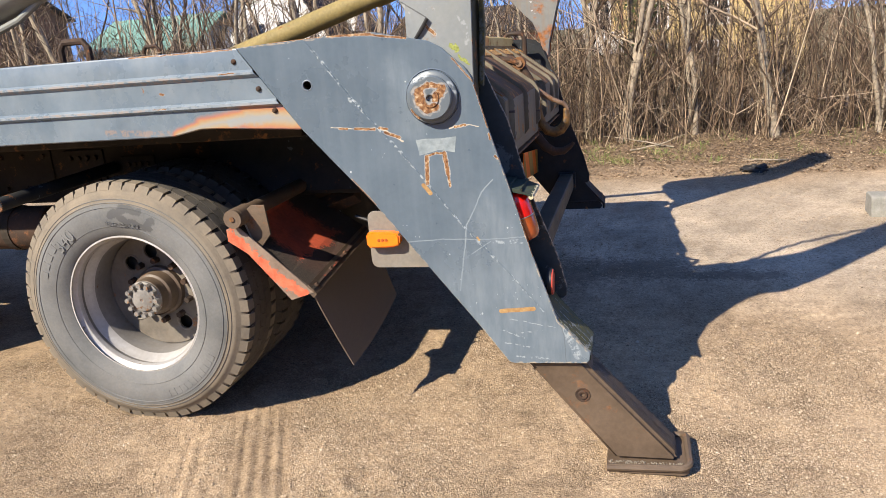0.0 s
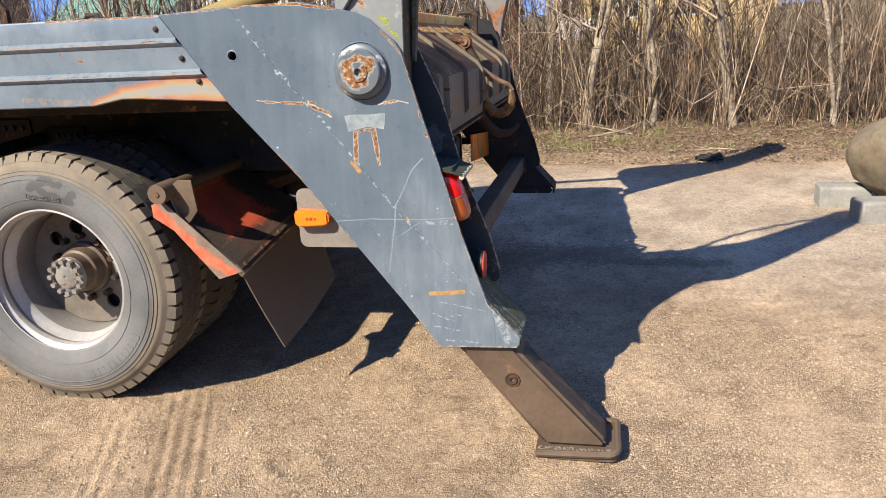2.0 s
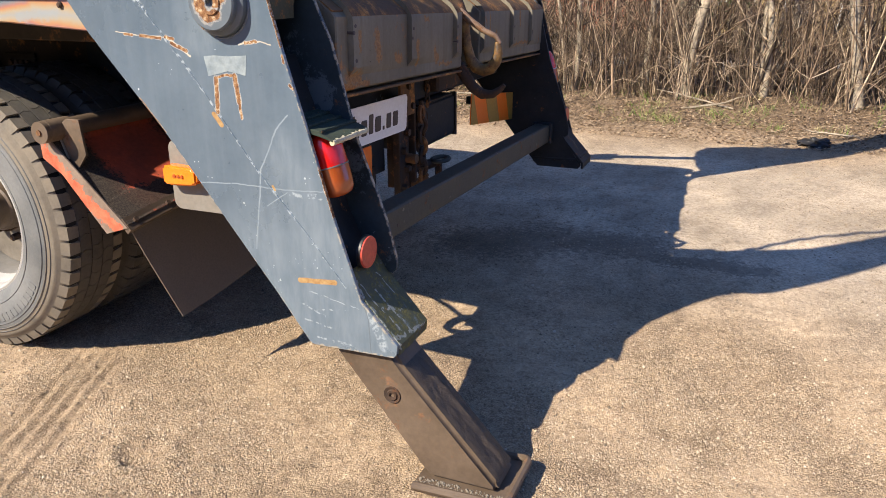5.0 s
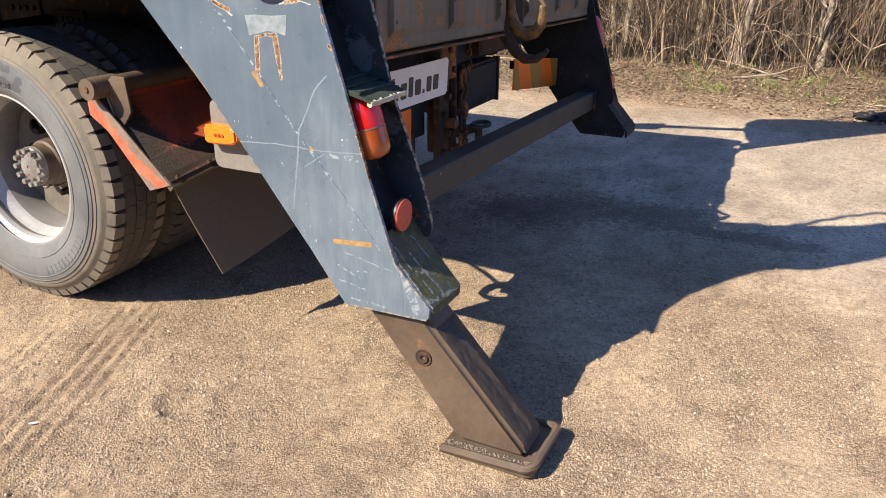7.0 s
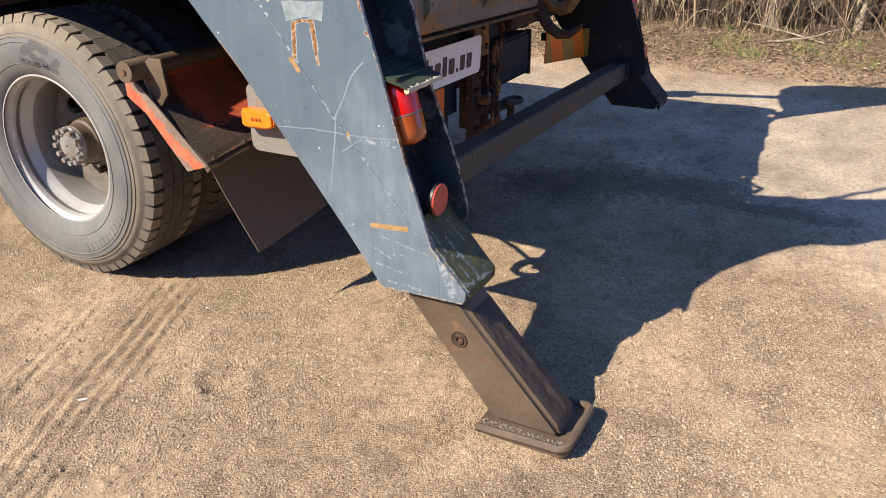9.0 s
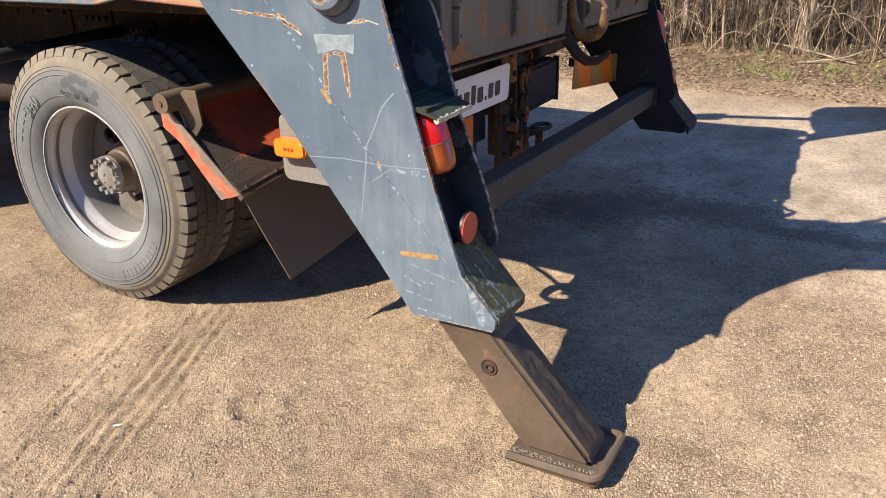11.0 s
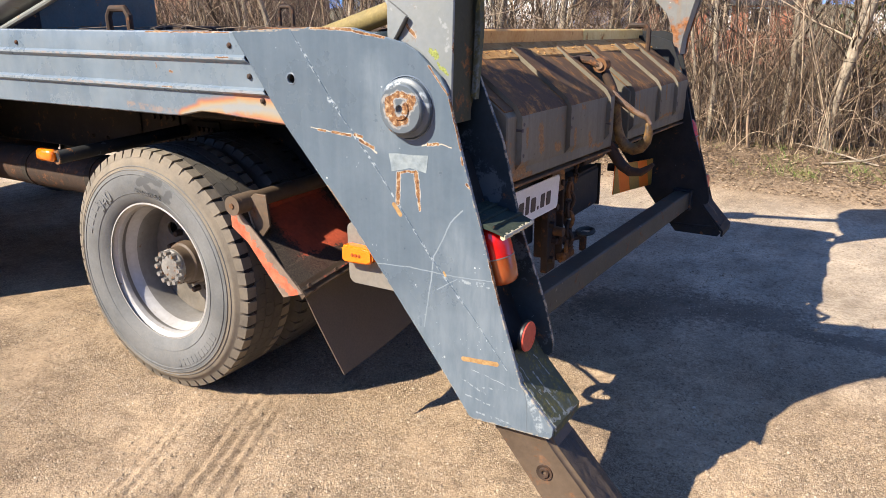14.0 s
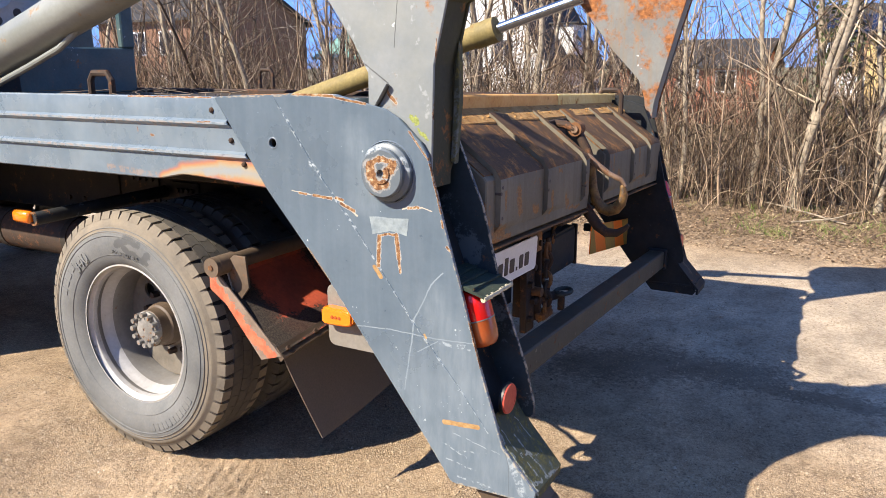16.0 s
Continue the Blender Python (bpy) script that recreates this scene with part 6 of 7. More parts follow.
hub = part("hub", lathe([(0.112, 0.23), (0.110, 0.20), (0.098, 0.195), (0.092, 0.150), (0.082, 0.145), (0.078, 0.125), (0.080, 0.118), (0.080, 0.100), (0.074, 0.096), (0.050, 0.094), (0, 0.094)], 40), STEEL, wheel, "dusty brown wheel hub", True, 40)
part("hub_cap", lathe([(0.079, 0.098), (0.079, 0.086), (0.074, 0.082), (0.052, 0.081), (0.050, 0.074), (0.042, 0.071), (0.008, 0.070), (0.006, 0.073), (0, 0.073)], 32), HUB, hub, "grey hub cap", True)
for i in range(12):
    a = i * math.tau / 12
    part("hub_bolt", rod((0.068 * math.cos(a), 0.088, 0.068 * math.sin(a)), (0.068 * math.cos(a), 0.060, 0.068 * math.sin(a)), 0.0125, 0.0115, 6), HUB, hub)
for i in range(10):
    a = (i + 0.5) * math.tau / 10
    part("wheel_nut", rod((0.138 * math.cos(a), 0.229, 0.138 * math.sin(a)), (0.138 * math.cos(a), 0.190, 0.138 * math.sin(a)), 0.016, 0.014, 6), DARKRUST, wheel)
part("valve", tube([(0.235, 0.175, -0.06), (0.235, 0.13, -0.065), (0.24, 0.09, -0.07)], 0.005, 8), BLACKP, wheel)
# raised bars stand for the moulded sidewall lettering


def side_bars(ty, a_start, a_step, count, r0, r1):
    w = radians(a_step * 0.32)
    me = None
    for i in range(count):
        if me is None:
            bm = bmesh.new()
            vs = []
            for d in (-0.0226, -0.019):
                for aa, r in ((-w, r0), (w, r0), (w, r1), (-w, r1)):
                    vs.append(bm.verts.new((r * math.cos(aa), d, r * math.sin(aa))))
            for f in ((0, 1, 2, 3), (0, 4, 5, 1), (1, 5, 6, 2), (2, 6, 7, 3), (3, 7, 4, 0)):
                bm.faces.new([vs[k] for k in f])
            ob = part("sidewall_bar", bm, RUBBER, ty)
            me = ob.data
        else:
            ob = new("sidewall_bar", me)
            ob.parent = ty
        ob.matrix_basis = Matrix.Rotation(-radians(a_start + i * a_step), 4, 'Y')


tyre = [c for c in wheel.children if c.name.startswith("tyre")][0]
side_bars(tyre, 286, 4.2, 11, 0.388, 0.418)
side_bars(tyre, 140, 6.2, 4, 0.388, 0.418)
def moulded(word, size, radius, turn, label):
    ft = bpy.data.curves.new("lettering", 'FONT')
    ft.body, ft.size, ft.extrude = word, size, 0.0012
    ft.align_x = 'CENTER'
    tmp = new("tmp_text", ft)
    bpy.context.view_layer.update()
    tm = bpy.data.meshes.new_from_object(tmp.evaluated_get(bpy.context.evaluated_depsgraph_get()))
    bpy.data.objects.remove(tmp)
    tm.materials.append(RUBBER)
    lt = new("lettering", tm)
    lt.parent = tyre
    lt["label"] = label
    lt.matrix_basis = Matrix.Rotation(radians(turn), 4, 'Y') @ Matrix.Translation((0, -0.0222, radius)) @ Matrix.Rotation(radians(90), 4, 'X')


moulded("REGROOVABLE", 0.022, 0.352, 7, "moulded word REGROOVABLE")
moulded("340", 0.075, 0.355, -40, "moulded number 340")

WC = (-1.335, 0.125, 0.552)
wheel.location = WC
back = wheel_parts("wheel", "inner dual wheel, shade put into its dark rubber", True)
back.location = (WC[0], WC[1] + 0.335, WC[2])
for y in (W_ - 0.14, W_ - 0.14 - 0.335):
    w2 = copy_thing(wheel if y > W_ - 0.2 else back, Matrix.Translation((WC[0], y, WC[2])) @ Matrix.Rotation(radians(180), 4, 'Z'))
# front axle and cab
for y, turn in ((0.14, 0), (W_ - 0.14, 180)):
    copy_thing(wheel, Matrix.Translation((-5.35, y, WC[2])) @ Matrix.Rotation(radians(turn), 4, 'Z'))
part("front_axle", rod((-5.35, 0.3, 0.53), (-5.35, W_ - 0.3, 0.53), 0.06, 0.06, 14), DARKRUST, truck, "", True)
CAB = worn("teal-blue cab paint", (0.028, 0.075, 0.092), (0.050, 0.110, 0.130), rough=0.4, big=3, rust=0.03, chips=0.2, relief=0.06, dust=0.2)
part("head_board", block(-4.06, -4.00, 0.25, W_ - 0.10, 1.45, 1.80, 0.012), CAB, truck, "teal-blue head board")
part("head_post", block(-4.05, -3.99, W_ - 0.22, W_ - 0.10, 1.80, 2.35, 0.01), CAB, truck)
sw = part("spare_wheel", lathe([(0.27, 0.0), (0.30, 0.01), (0.295, 0.05), (0.255, 0.08), (0.20, 0.085), (0.12, 0.07), (0.09, 0.085), (0, 0.085)], 48), RIM, truck, "spare wheel rim behind the cab", True)
sw.matrix_basis = Matrix.Translation((-3.86, 1.32, 2.16)) @ Matrix.Rotation(radians(90), 4, 'Z')
for i in range(8):
    a = i * math.tau / 8
    hh = part("rim_hole", lathe([(0, 0.0755), (0.028, 0.0755), (0.030, 0.085)], 14, centre=(0.20 * math.cos(a), 0, 0.20 * math.sin(a))), INK, sw)
part("spare_tyre", lathe([(0.30, 0.01), (0.33, -0.02), (0.45, -0.02), (0.515, 0.03), (0.525, 0.13), (0.515, 0.23), (0.45, 0.28), (0.30, 0.25)], 48), RUBBER, sw, "", True)
part("spare_bracket", block(-4.10, -3.98, 1.2, 1.45, 1.45, 2.2, 0.01), BLACK, truck)
hose = []
side_ = Vector((0.975, -0.63, 0.0)).normalized()
rise_ = SUN_WAY.cross(side_).normalized()
for i in range(40):
    a = i * math.tau / 13
    hose.append(tuple(Vector((-0.105, 0.335, 0.75)) + side_ * (0.068 * math.cos(a) + 0.0012 * (i - 20)) + rise_ * (0.068 * math.sin(a)) + SUN_WAY * (0.0025 * (i - 20))))
part("air_hose", tube([(-0.42, 0.45, 0.84), (-0.28, 0.42, 0.80)] + hose + [(-0.10, 0.55, 0.86), (-0.05, 0.72, 0.95)], 0.009, 8), BLACKP, truck, "coiled black air hose", True)
cabp = part("cab", prism([(-6.35, 0.72), (-6.40, 1.7), (-6.22, 2.75), (-4.75, 2.82), (-4.55, 2.6), (-4.50, 1.0), (-4.80, 0.95)], 0.06, W_ - 0.06, w=0.03), CAB, truck, "teal-blue truck cab", True, 40)
GLASS, gnt, gb = mat("dark window glass", 0.05)
gb.inputs["Base Color"].default_value = (0.012, 0.016, 0.02, 1)
part("cab_window", prism([(-6.05, 1.78), (-5.95, 2.5), (-5.05, 2.55), (-5.05, 1.78)], 0.054, 0.0615), GLASS, cabp, "dark side window")
part("rear_window", block(-4.506, -4.49, 0.7, W_ - 0.7, 1.9, 2.4, 0.0), GLASS, cabp, "dark rear window")


# ------------------------------------------------------------------ things on the yard
rngb = random.Random(21)
bl = bmesh.new()
bmesh.ops.create_icosphere(bl, subdivisions=4, radius=1)
for v in bl.verts:
    p = v.co.copy()
    v.co = Vector((p.x * 0.48, p.y * 0.45, p.z * 0.34)) * (1 + 0.16 * noise.noise(p * 1.3) + 0.05 * noise.noise(p * 4) + 0.015 * noise.noise(p * 13))
    if v.co.z < -0.30:
        v.co.z = -0.30
boulder = finish("boulder", bl, STONE, smooth=True, angle=60)
tagged(boulder, "rounded mossy boulder resting on concrete blocks", "boulder")
boulder.location = (3.02, 3.30, 0.43)
for i, (x, y, w) in enumerate(((2.53, 3.40, 86), (2.66, 2.98, -82), (3.03, 2.98, 86), (3.30, 3.38, 8))):
    cb_ = bmesh.new()
    own = prism(arc(-0.075, 0.128, 0.025, 180, 90, 4) + arc(0.075, 0.128, 0.025, 90, 0, 4) + [(0.10, -0.02), (-0.10, -0.02)], -0.17, 0.17, w=0.008)
    merge(cb_, own)
    kb = finish("kerb_block", cb_, CONCRETE, smooth=True, angle=40)
    tagged(kb, "grey concrete kerb block lying under a boulder", "kerb block", "blocks under the boulder")
    kb.matrix_basis = pose(x, y, ground_height(x, y) - 0.008, 0, 0, w)
scrap = prism([(-0.016, 0.0), (-0.004, 0.014), (0.012, 0.006), (0.018, -0.010), (0.0, -0.016)], -0.0015, 0.0)
tagged(finish("paper_scrap", scrap, WHITE), "small pale scrap of paper lying on the gravel", "litter").matrix_basis = pose(-0.565, -0.489, ground_height(-0.565, -0.489) + 0.010, 70, 0, 25)
# crumpled black plastic on the bank
cp = bmesh.new()
bmesh.ops.create_icosphere(cp, subdivisions=4, radius=1)
for v in cp.verts:
    p = v.co.copy()
    v.co = Vector((p.x * 0.12, p.y * 0.08, max(-0.02, p.z * 0.045))) * (1 + 0.5 * noise.noise(p * 1.7) + 0.28 * noise.noise(p * 4) + 0.08 * noise.noise(p * 11))
tagged(finish("plastic_sack", cp, BLACKP, smooth=True), "crumpled black plastic sack on the leafy bank", "litter").location = (1.83, 4.95, ground_height(1.83, 4.95) + 0.015)


def scatter_mesh(name, verts, faces, material, label, category, smooth=False):
    me = bpy.data.meshes.new(name)
    me.from_pydata(verts, [], faces)
    me.materials.append(material)
    if smooth:
        for p in me.polygons:
            p.use_smooth = True
    return tagged(new(name, me), label, category, kind="stuff")


def island_mat(name, stops, rough=0.9, fine=60.0, relief=0.3, amount=0.35):
    m, nt, b = mat(name, rough)
    g = nt.nodes.new("ShaderNodeNewGeometry")
    c = ramp(nt, g.outputs["Random Per Island"], stops).outputs[0]
    n = nz(nt, fine, 4, 0.6, g.outputs["Position"])
    c = mix(nt, amount, c, ramp(nt, n.outputs[0], [(0.3, (0.25, 0.25, 0.25)), (0.7, (0.8, 0.8, 0.8))]).outputs[0], 'OVERLAY')
    nt.links.new(c, b.inputs["Base Color"])
    bump(nt, b, n.outputs[0], relief, 0.004)
    return m


PEBBLE = island_mat("mixed gravel stones", [(0.0, (0.135, 0.103, 0.071)), (0.22, (0.265, 0.204, 0.139)), (0.6, (0.365, 0.284, 0.197)), (0.95, (0.44, 0.352, 0.253)), (1.0, (0.52, 0.435, 0.335))], 0.95, 300, 0.15)
pv, pf = [], []
for i in range(150000):
    far_ = i >= 112000
    while True:
        x, y = (rngb.uniform(-2.0, 4.2), rngb.uniform(0.6, 5.5)) if far_ else (rngb.uniform(-2.5, 2.9), rngb.uniform(-1.4, 3.4))
        near_ = max(0.06, min(1.0, 1.0 - 0.55 * max(0, y + 0.1) - 0.5 * max(0, abs(x) - 1.9)))
        if (far_ or rngb.random() < near_) and noise.noise((x * 1.1, y * 1.1, 9)) + 0.6 * noise.noise((x * 3.1, y * 3.1, 2)) + rngb.uniform(-0.55, 0.55) > -0.16:
            u, v = (x + 0.845) * 0.918 + (y - 0.355) * 0.396, (x + 0.845) * 0.396 - (y - 0.355) * 0.918
            if not (v > 0 and -0.19 < u < 0.05) or rngb.random() < 0.35:
                break
    clod_ = 92000 < i < 112000
    if clod_ and noise.noise((x * 2.3, y * 2.3, 4)) < -0.1:
        continue
    s = rngb.uniform(0.0030, 0.0056) if clod_ else min(0.0085, 0.0018 + rngb.expovariate(1 / 0.0010)) * (1.2 if far_ else 1.15 - 0.15 * near_)
    z = ground_height(x, y) + s * 0.12
    a = rngb.random() * 6.28
    ca, sa = math.cos(a) * s, math.sin(a) * s
    el = rngb.uniform(0.65, 1.0)
    k = len(pv)
    for dx, dy, dz in ((1, 0.1, -0.2), (0.35, 0.9, -0.1), (-0.8, 0.6, -0.2), (-0.8, -0.6, -0.1), (0.4, -0.9, -0.2), (0.35, 0.35, 0.65), (-0.4, 0.1, 0.72), (0.25, -0.4, 0.6)):
        ux, uy = dx * rngb.uniform(0.85, 1.15), dy * el
        pv.append((x + ux * ca - uy * sa, y + ux * sa + uy * ca, z + dz * s * rngb.uniform(0.8, 1.2)))
    pf += [(k, k + 1, k + 5), (k + 1, k + 2, k + 6), (k + 1, k + 6, k + 5), (k + 2, k + 3, k + 6), (k + 3, k + 4, k + 7), (k + 3, k + 7, k + 6), (k + 4, k, k + 7), (k, k + 5, k + 7), (k + 5, k + 6, k + 7)]
scatter_mesh("gravel", pv, pf, PEBBLE, "loose sandy gravel stones on the yard", "gravel", True)

EARTH = island_mat("lumps of earth", [(0.0, (0.060, 0.040, 0.026)), (0.5, (0.115, 0.077, 0.048)), (1.0, (0.20, 0.138, 0.088))], 0.95, 90, 0.9)
ev, ef = [], []
for i in range(4300):
    x, y = rngb.uniform(-8, 5.5), 5.42 + abs(rngb.gauss(0, 0.36))
    s = min(0.034, 0.005 + rngb.expovariate(1 / 0.009))
    z, a, k = ground_height(x, y) + s * 0.12, rngb.random() * 6.28, len(ev)
    for dx, dy, dz in ((1, 0.1, -0.3), (0.35, 0.9, -0.3), (-0.8, 0.6, -0.3), (-0.8, -0.6, -0.3), (0.4, -0.9, -0.3), (0.45, 0.4, 0.55), (-0.45, 0.2, 0.62), (0.2, -0.45, 0.5)):
        ux, uy = dx * rngb.uniform(0.7, 1.3), dy * rngb.uniform(0.7, 1.2)
        ev.append((x + s * (ux * math.cos(a) - uy * math.sin(a)), y + s * (ux * math.sin(a) + uy * math.cos(a)), z + dz * s * rngb.uniform(0.6, 1.2)))
    ef += [tuple(k + q for q in f) for f in ((0, 1, 5), (1, 2, 6), (1, 6, 5), (2, 3, 6), (3, 4, 7), (3, 7, 6), (4, 0, 7), (0, 5, 7), (5, 6, 7))]
scatter_mesh("earth_clods", ev, ef, EARTH, "crumbled lumps of brown earth on the bank", "earth", True)

LEAF = island_mat("dead leaves", [(0.0, (0.06, 0.040, 0.026)), (0.35, (0.20, 0.132, 0.080)), (0.7, (0.32, 0.225, 0.138)), (1.0, (0.46, 0.36, 0.25))], 0.8, 40)
lv, lf = [], []
for i in range(60000):
    x, y = rngb.uniform(-8, 5.5), 4.75 + abs(rngb.gauss(0, 1.0))
    if y < 5.25 and rngb.random() < 0.5:
        continue
    z = ground_height(x, y) + 0.008
    s, a = rngb.uniform(0.005, 0.016), rngb.random() * 6.28
    k = len(lv)
    for u, v, w in ((-1, -0.3, 0), (0, -0.6, 0.3), (1, 0.1, 0), (0, 0.55, 0.35)):
        lv.append((x + s * (u * math.cos(a) - v * math.sin(a)), y + s * (u * math.sin(a) + v * math.cos(a)), z + s * w * rngb.uniform(-0.4, 2.6)))
    lf += [(k, k + 1, k + 2), (k, k + 2, k + 3)]
scatter_mesh("leaf_litter", lv, lf, LEAF, "brown dead leaves strewn over the bank", "leaf litter")
STICK = island_mat("dry sticks", [(0.0, (0.06, 0.042, 0.028)), (0.6, (0.20, 0.145, 0.095)), (1.0, (0.42, 0.33, 0.23))], 0.9, 40)
kv, kf = [], []
for i in range(1900):
    x, y = rngb.uniform(-8, 5.5), 5.15 + abs(rngb.gauss(0, 0.7))
    a, L, r = rngb.random() * 6.28, rngb.uniform(0.03, 0.13), rngb.uniform(0.0009, 0.0023)
    z0, z1 = ground_height(x, y) + 0.012, ground_height(x + L * math.cos(a), y + L * math.sin(a)) + rngb.uniform(0.008, 0.05)
    k = len(kv)
    for q in range(2):
        px, py, pz = x + q * L * math.cos(a), y + q * L * math.sin(a), (z0, z1)[q]
        kv += [(px - r * math.sin(a), py + r * math.cos(a), pz - r), (px + r * math.sin(a), py - r * math.cos(a), pz - r), (px, py, pz + r)]
    kf += [(k, k + 1, k + 4, k + 3), (k + 1, k + 2, k + 5, k + 4), (k + 2, k, k + 3, k + 5)]
scatter_mesh("sticks", kv, kf, STICK, "short dry sticks strewn over the bank", "sticks")
GRASS = island_mat("tufts of grass", [(0.0, (0.30, 0.24, 0.12)), (0.45, (0.36, 0.30, 0.16)), (0.5, (0.10, 0.16, 0.03)), (1.0, (0.17, 0.24, 0.05))], 0.8, 30)
gv, gf = [], []
tufts = [(rngb.uniform(-8, 5), 5.3 + abs(rngb.gauss(0, 0.8)), rngb.random() < 0.2) for i in range(190)] + [(rngb.gauss(0.55, 0.15), rngb.gauss(5.45, 0.11), True) for i in range(12)] + \
        [(rngb.gauss(1.08, 0.18), rngb.gauss(5.6, 0.11), True) for i in range(12)]
for tx, ty_, fresh in tufts:
    for j in range(16):
        x, y = tx + rngb.gauss(0, 0.05), ty_ + rngb.gauss(0, 0.05)
        h, a = rngb.uniform(0.03, 0.085), rngb.random() * 6.28
        lx, ly = rngb.gauss(0, 0.05), rngb.gauss(0, 0.05)
        z = ground_height(x, y)
        w = 0.0035
        k = len(gv)
        gv += [(x - w * math.cos(a), y - w * math.sin(a), z), (x + w * math.cos(a), y + w * math.sin(a), z), (x + lx, y + ly, z + h)]
        gf.append((k, k + 1, k + 2))
scatter_mesh("grass_tufts", gv, gf, GRASS, "dry and fresh grass tufts on the bank", "grass")


# ------------------------------------------------------------------ bare hedge and trees
def limb(V, F, pts, radii, seg):
    base = len(V)
    for i, p in enumerate(pts):
        d = (pts[min(i + 1, len(pts) - 1)] - pts[max(i - 1, 0)]).normalized()
        s1 = d.cross(Vector((0.3, 1, 0.2))).normalized()
        s2 = d.cross(s1)
        for k in range(seg):
            a = k * math.tau / seg
            V.append(tuple(p + (s1 * math.cos(a) + s2 * math.sin(a)) * radii[i]))
    for i in range(len(pts) - 1):
        for k in range(seg):
            F.append((base + i * seg + k, base + i * seg + (k + 1) % seg, base + (i + 1) * seg + (k + 1) % seg, base + (i + 1) * seg + k))


def wander(p, d, length, n, bend, lift_):
    pts = [p.copy()]
    for i in range(n):
        d = (d + Vector((rngb.gauss(0, bend), rngb.gauss(0, bend), rngb.gauss(0, bend * 0.6) + lift_))).normalized()
        p = p + d * (length / n)
        pts.append(p.copy())
    return pts


BARK = island_mat("grey-brown bark", [(0.0, (0.14, 0.116, 0.088)), (0.5, (0.27, 0.228, 0.172)), (1.0, (0.46, 0.40, 0.31))], 0.9, 26, 1.0, 0.9)
TWIG = island_mat("dry twigs", [(0.0, (0.034, 0.023, 0.015)), (0.45, (0.115, 0.077, 0.050)), (0.75, (0.28, 0.200, 0.134)), (1.0, (0.60, 0.485, 0.355))], 0.85, 30, 0.2)

IVY = island_mat("ivy leaves", [(0.0, (0.035, 0.06, 0.015)), (0.6, (0.07, 0.11, 0.03)), (1.0, (0.13, 0.16, 0.06))], 0.5, 30, 0.1)


def mesh_part(name, V, F, material, parent, label=""):
    me = bpy.data.meshes.new(name)
    me.from_pydata(V, [], F)
    for p in me.polygons:
        p.use_smooth = True
    me.materials.append(material)
    ob = new(name, me)
    ob.parent = parent
    if label:
        ob["label"] = label
    return ob


def tree(x, y, height, r, lean=(0, 0), stems=1):
    z = ground_height(x, y) - 0.05
    t = thing("tree", "bare grey-brown tree with leafless twigs beside the yard" if stems == 1 else "leafless multi-stemmed tree with pale bark", "tree", "trees along the bank", (x, y, z))
    CV, CF = [], []
    for s in range(stems):
        TV, TF = [], []
        d = Vector((lean[0] + (rngb.gauss(0, 0.075) if stems > 1 else 0), lean[1] + rngb.gauss(0, 0.06), 1)).normalized()
        start = Vector((rngb.gauss(0, 0.05), rngb.gauss(0, 0.05), 0)) if stems > 1 else Vector((0, 0, 0))
        h = height * rngb.uniform(0.8, 1.05)
        rr = r * (1 if s == 0 else rngb.uniform(0.55, 0.95))
        pts = wander(start, d, h, 22, 0.058, 0.012)
        rad = [rr * (1 - 0.85 * i / 22) * (1 + rngb.uniform(-0.10, 0.10)) + 0.003 for i in range(23)]
        rad[0] *= 1.35
        limb(TV, TF, pts, rad, 9)
        mesh_part("trunk", TV, TF, BARK, t)
        for b_ in range(int(8 + height * 2.6)):
            k = rngb.uniform(1.8, 21.5)
            i = int(k)
            p = pts[i].lerp(pts[i + 1], k - i)
            a = rngb.random() * 6.28
            dd = Vector((math.cos(a), math.sin(a), rngb.uniform(0.4, 1.3))).normalized()
            L = rngb.uniform(0.5, 1.6) * (1.15 - k / 28)
            bp = wander(p, dd, L, 5, 0.16, 0.06)
            br_ = max(0.004, rad[i] * 0.32)
            limb(CV, CF, bp, [br_ * (1 - 0.8 * j / 5) for j in range(6)], 4)
            for tw in range(6):
                j = rngb.randint(1, 4)
                a2 = rngb.random() * 6.28
                tp_ = wander(bp[j], (dd + Vector((math.cos(a2), math.sin(a2), rngb.uniform(-0.2, 0.8)))).normalized(), rngb.uniform(0.2, 0.7), 3, 0.2, 0.05)
                limb(CV, CF, tp_, [0.0040, 0.0030, 0.0022, 0.0012], 3)
    mesh_part("crown", CV, CF, TWIG, t, "leafless crown of fine twigs")
    return t


HEDGE_TREES = ((0.26, 6.62, 6.5, 0.058, 2), (0.58, 6.28, 6.0, 0.048, 2), (0.80, 6.95, 6.5, 0.052, 1), (1.37, 6.33, 5.0, 0.039, 2), (2.20, 6.19, 5.6, 0.060, 1), (3.16, 6.16, 5.0, 0.032, 2), (4.10, 6.50, 5.4, 0.049, 2),
               (-0.51, 6.33, 5.2, 0.037, 2), (-1.22, 7.06, 5.8, 0.045, 2), (-2.15, 6.50, 6.0, 0.054, 1), (-2.45, 6.67, 6.0, 0.045, 2), (-1.78, 6.95, 5.4, 0.039, 2), (-3.40, 7.28, 6.0, 0.049, 2), (-4.19, 6.84, 6.0, 0.045, 3),
               (-5.31, 6.72, 5.8, 0.054, 2), (-6.43, 6.50, 6.0, 0.059, 2), (-7.32, 6.72, 5.8, 0.049, 3), (1.13, 7.40, 5.9, 0.049, 1))
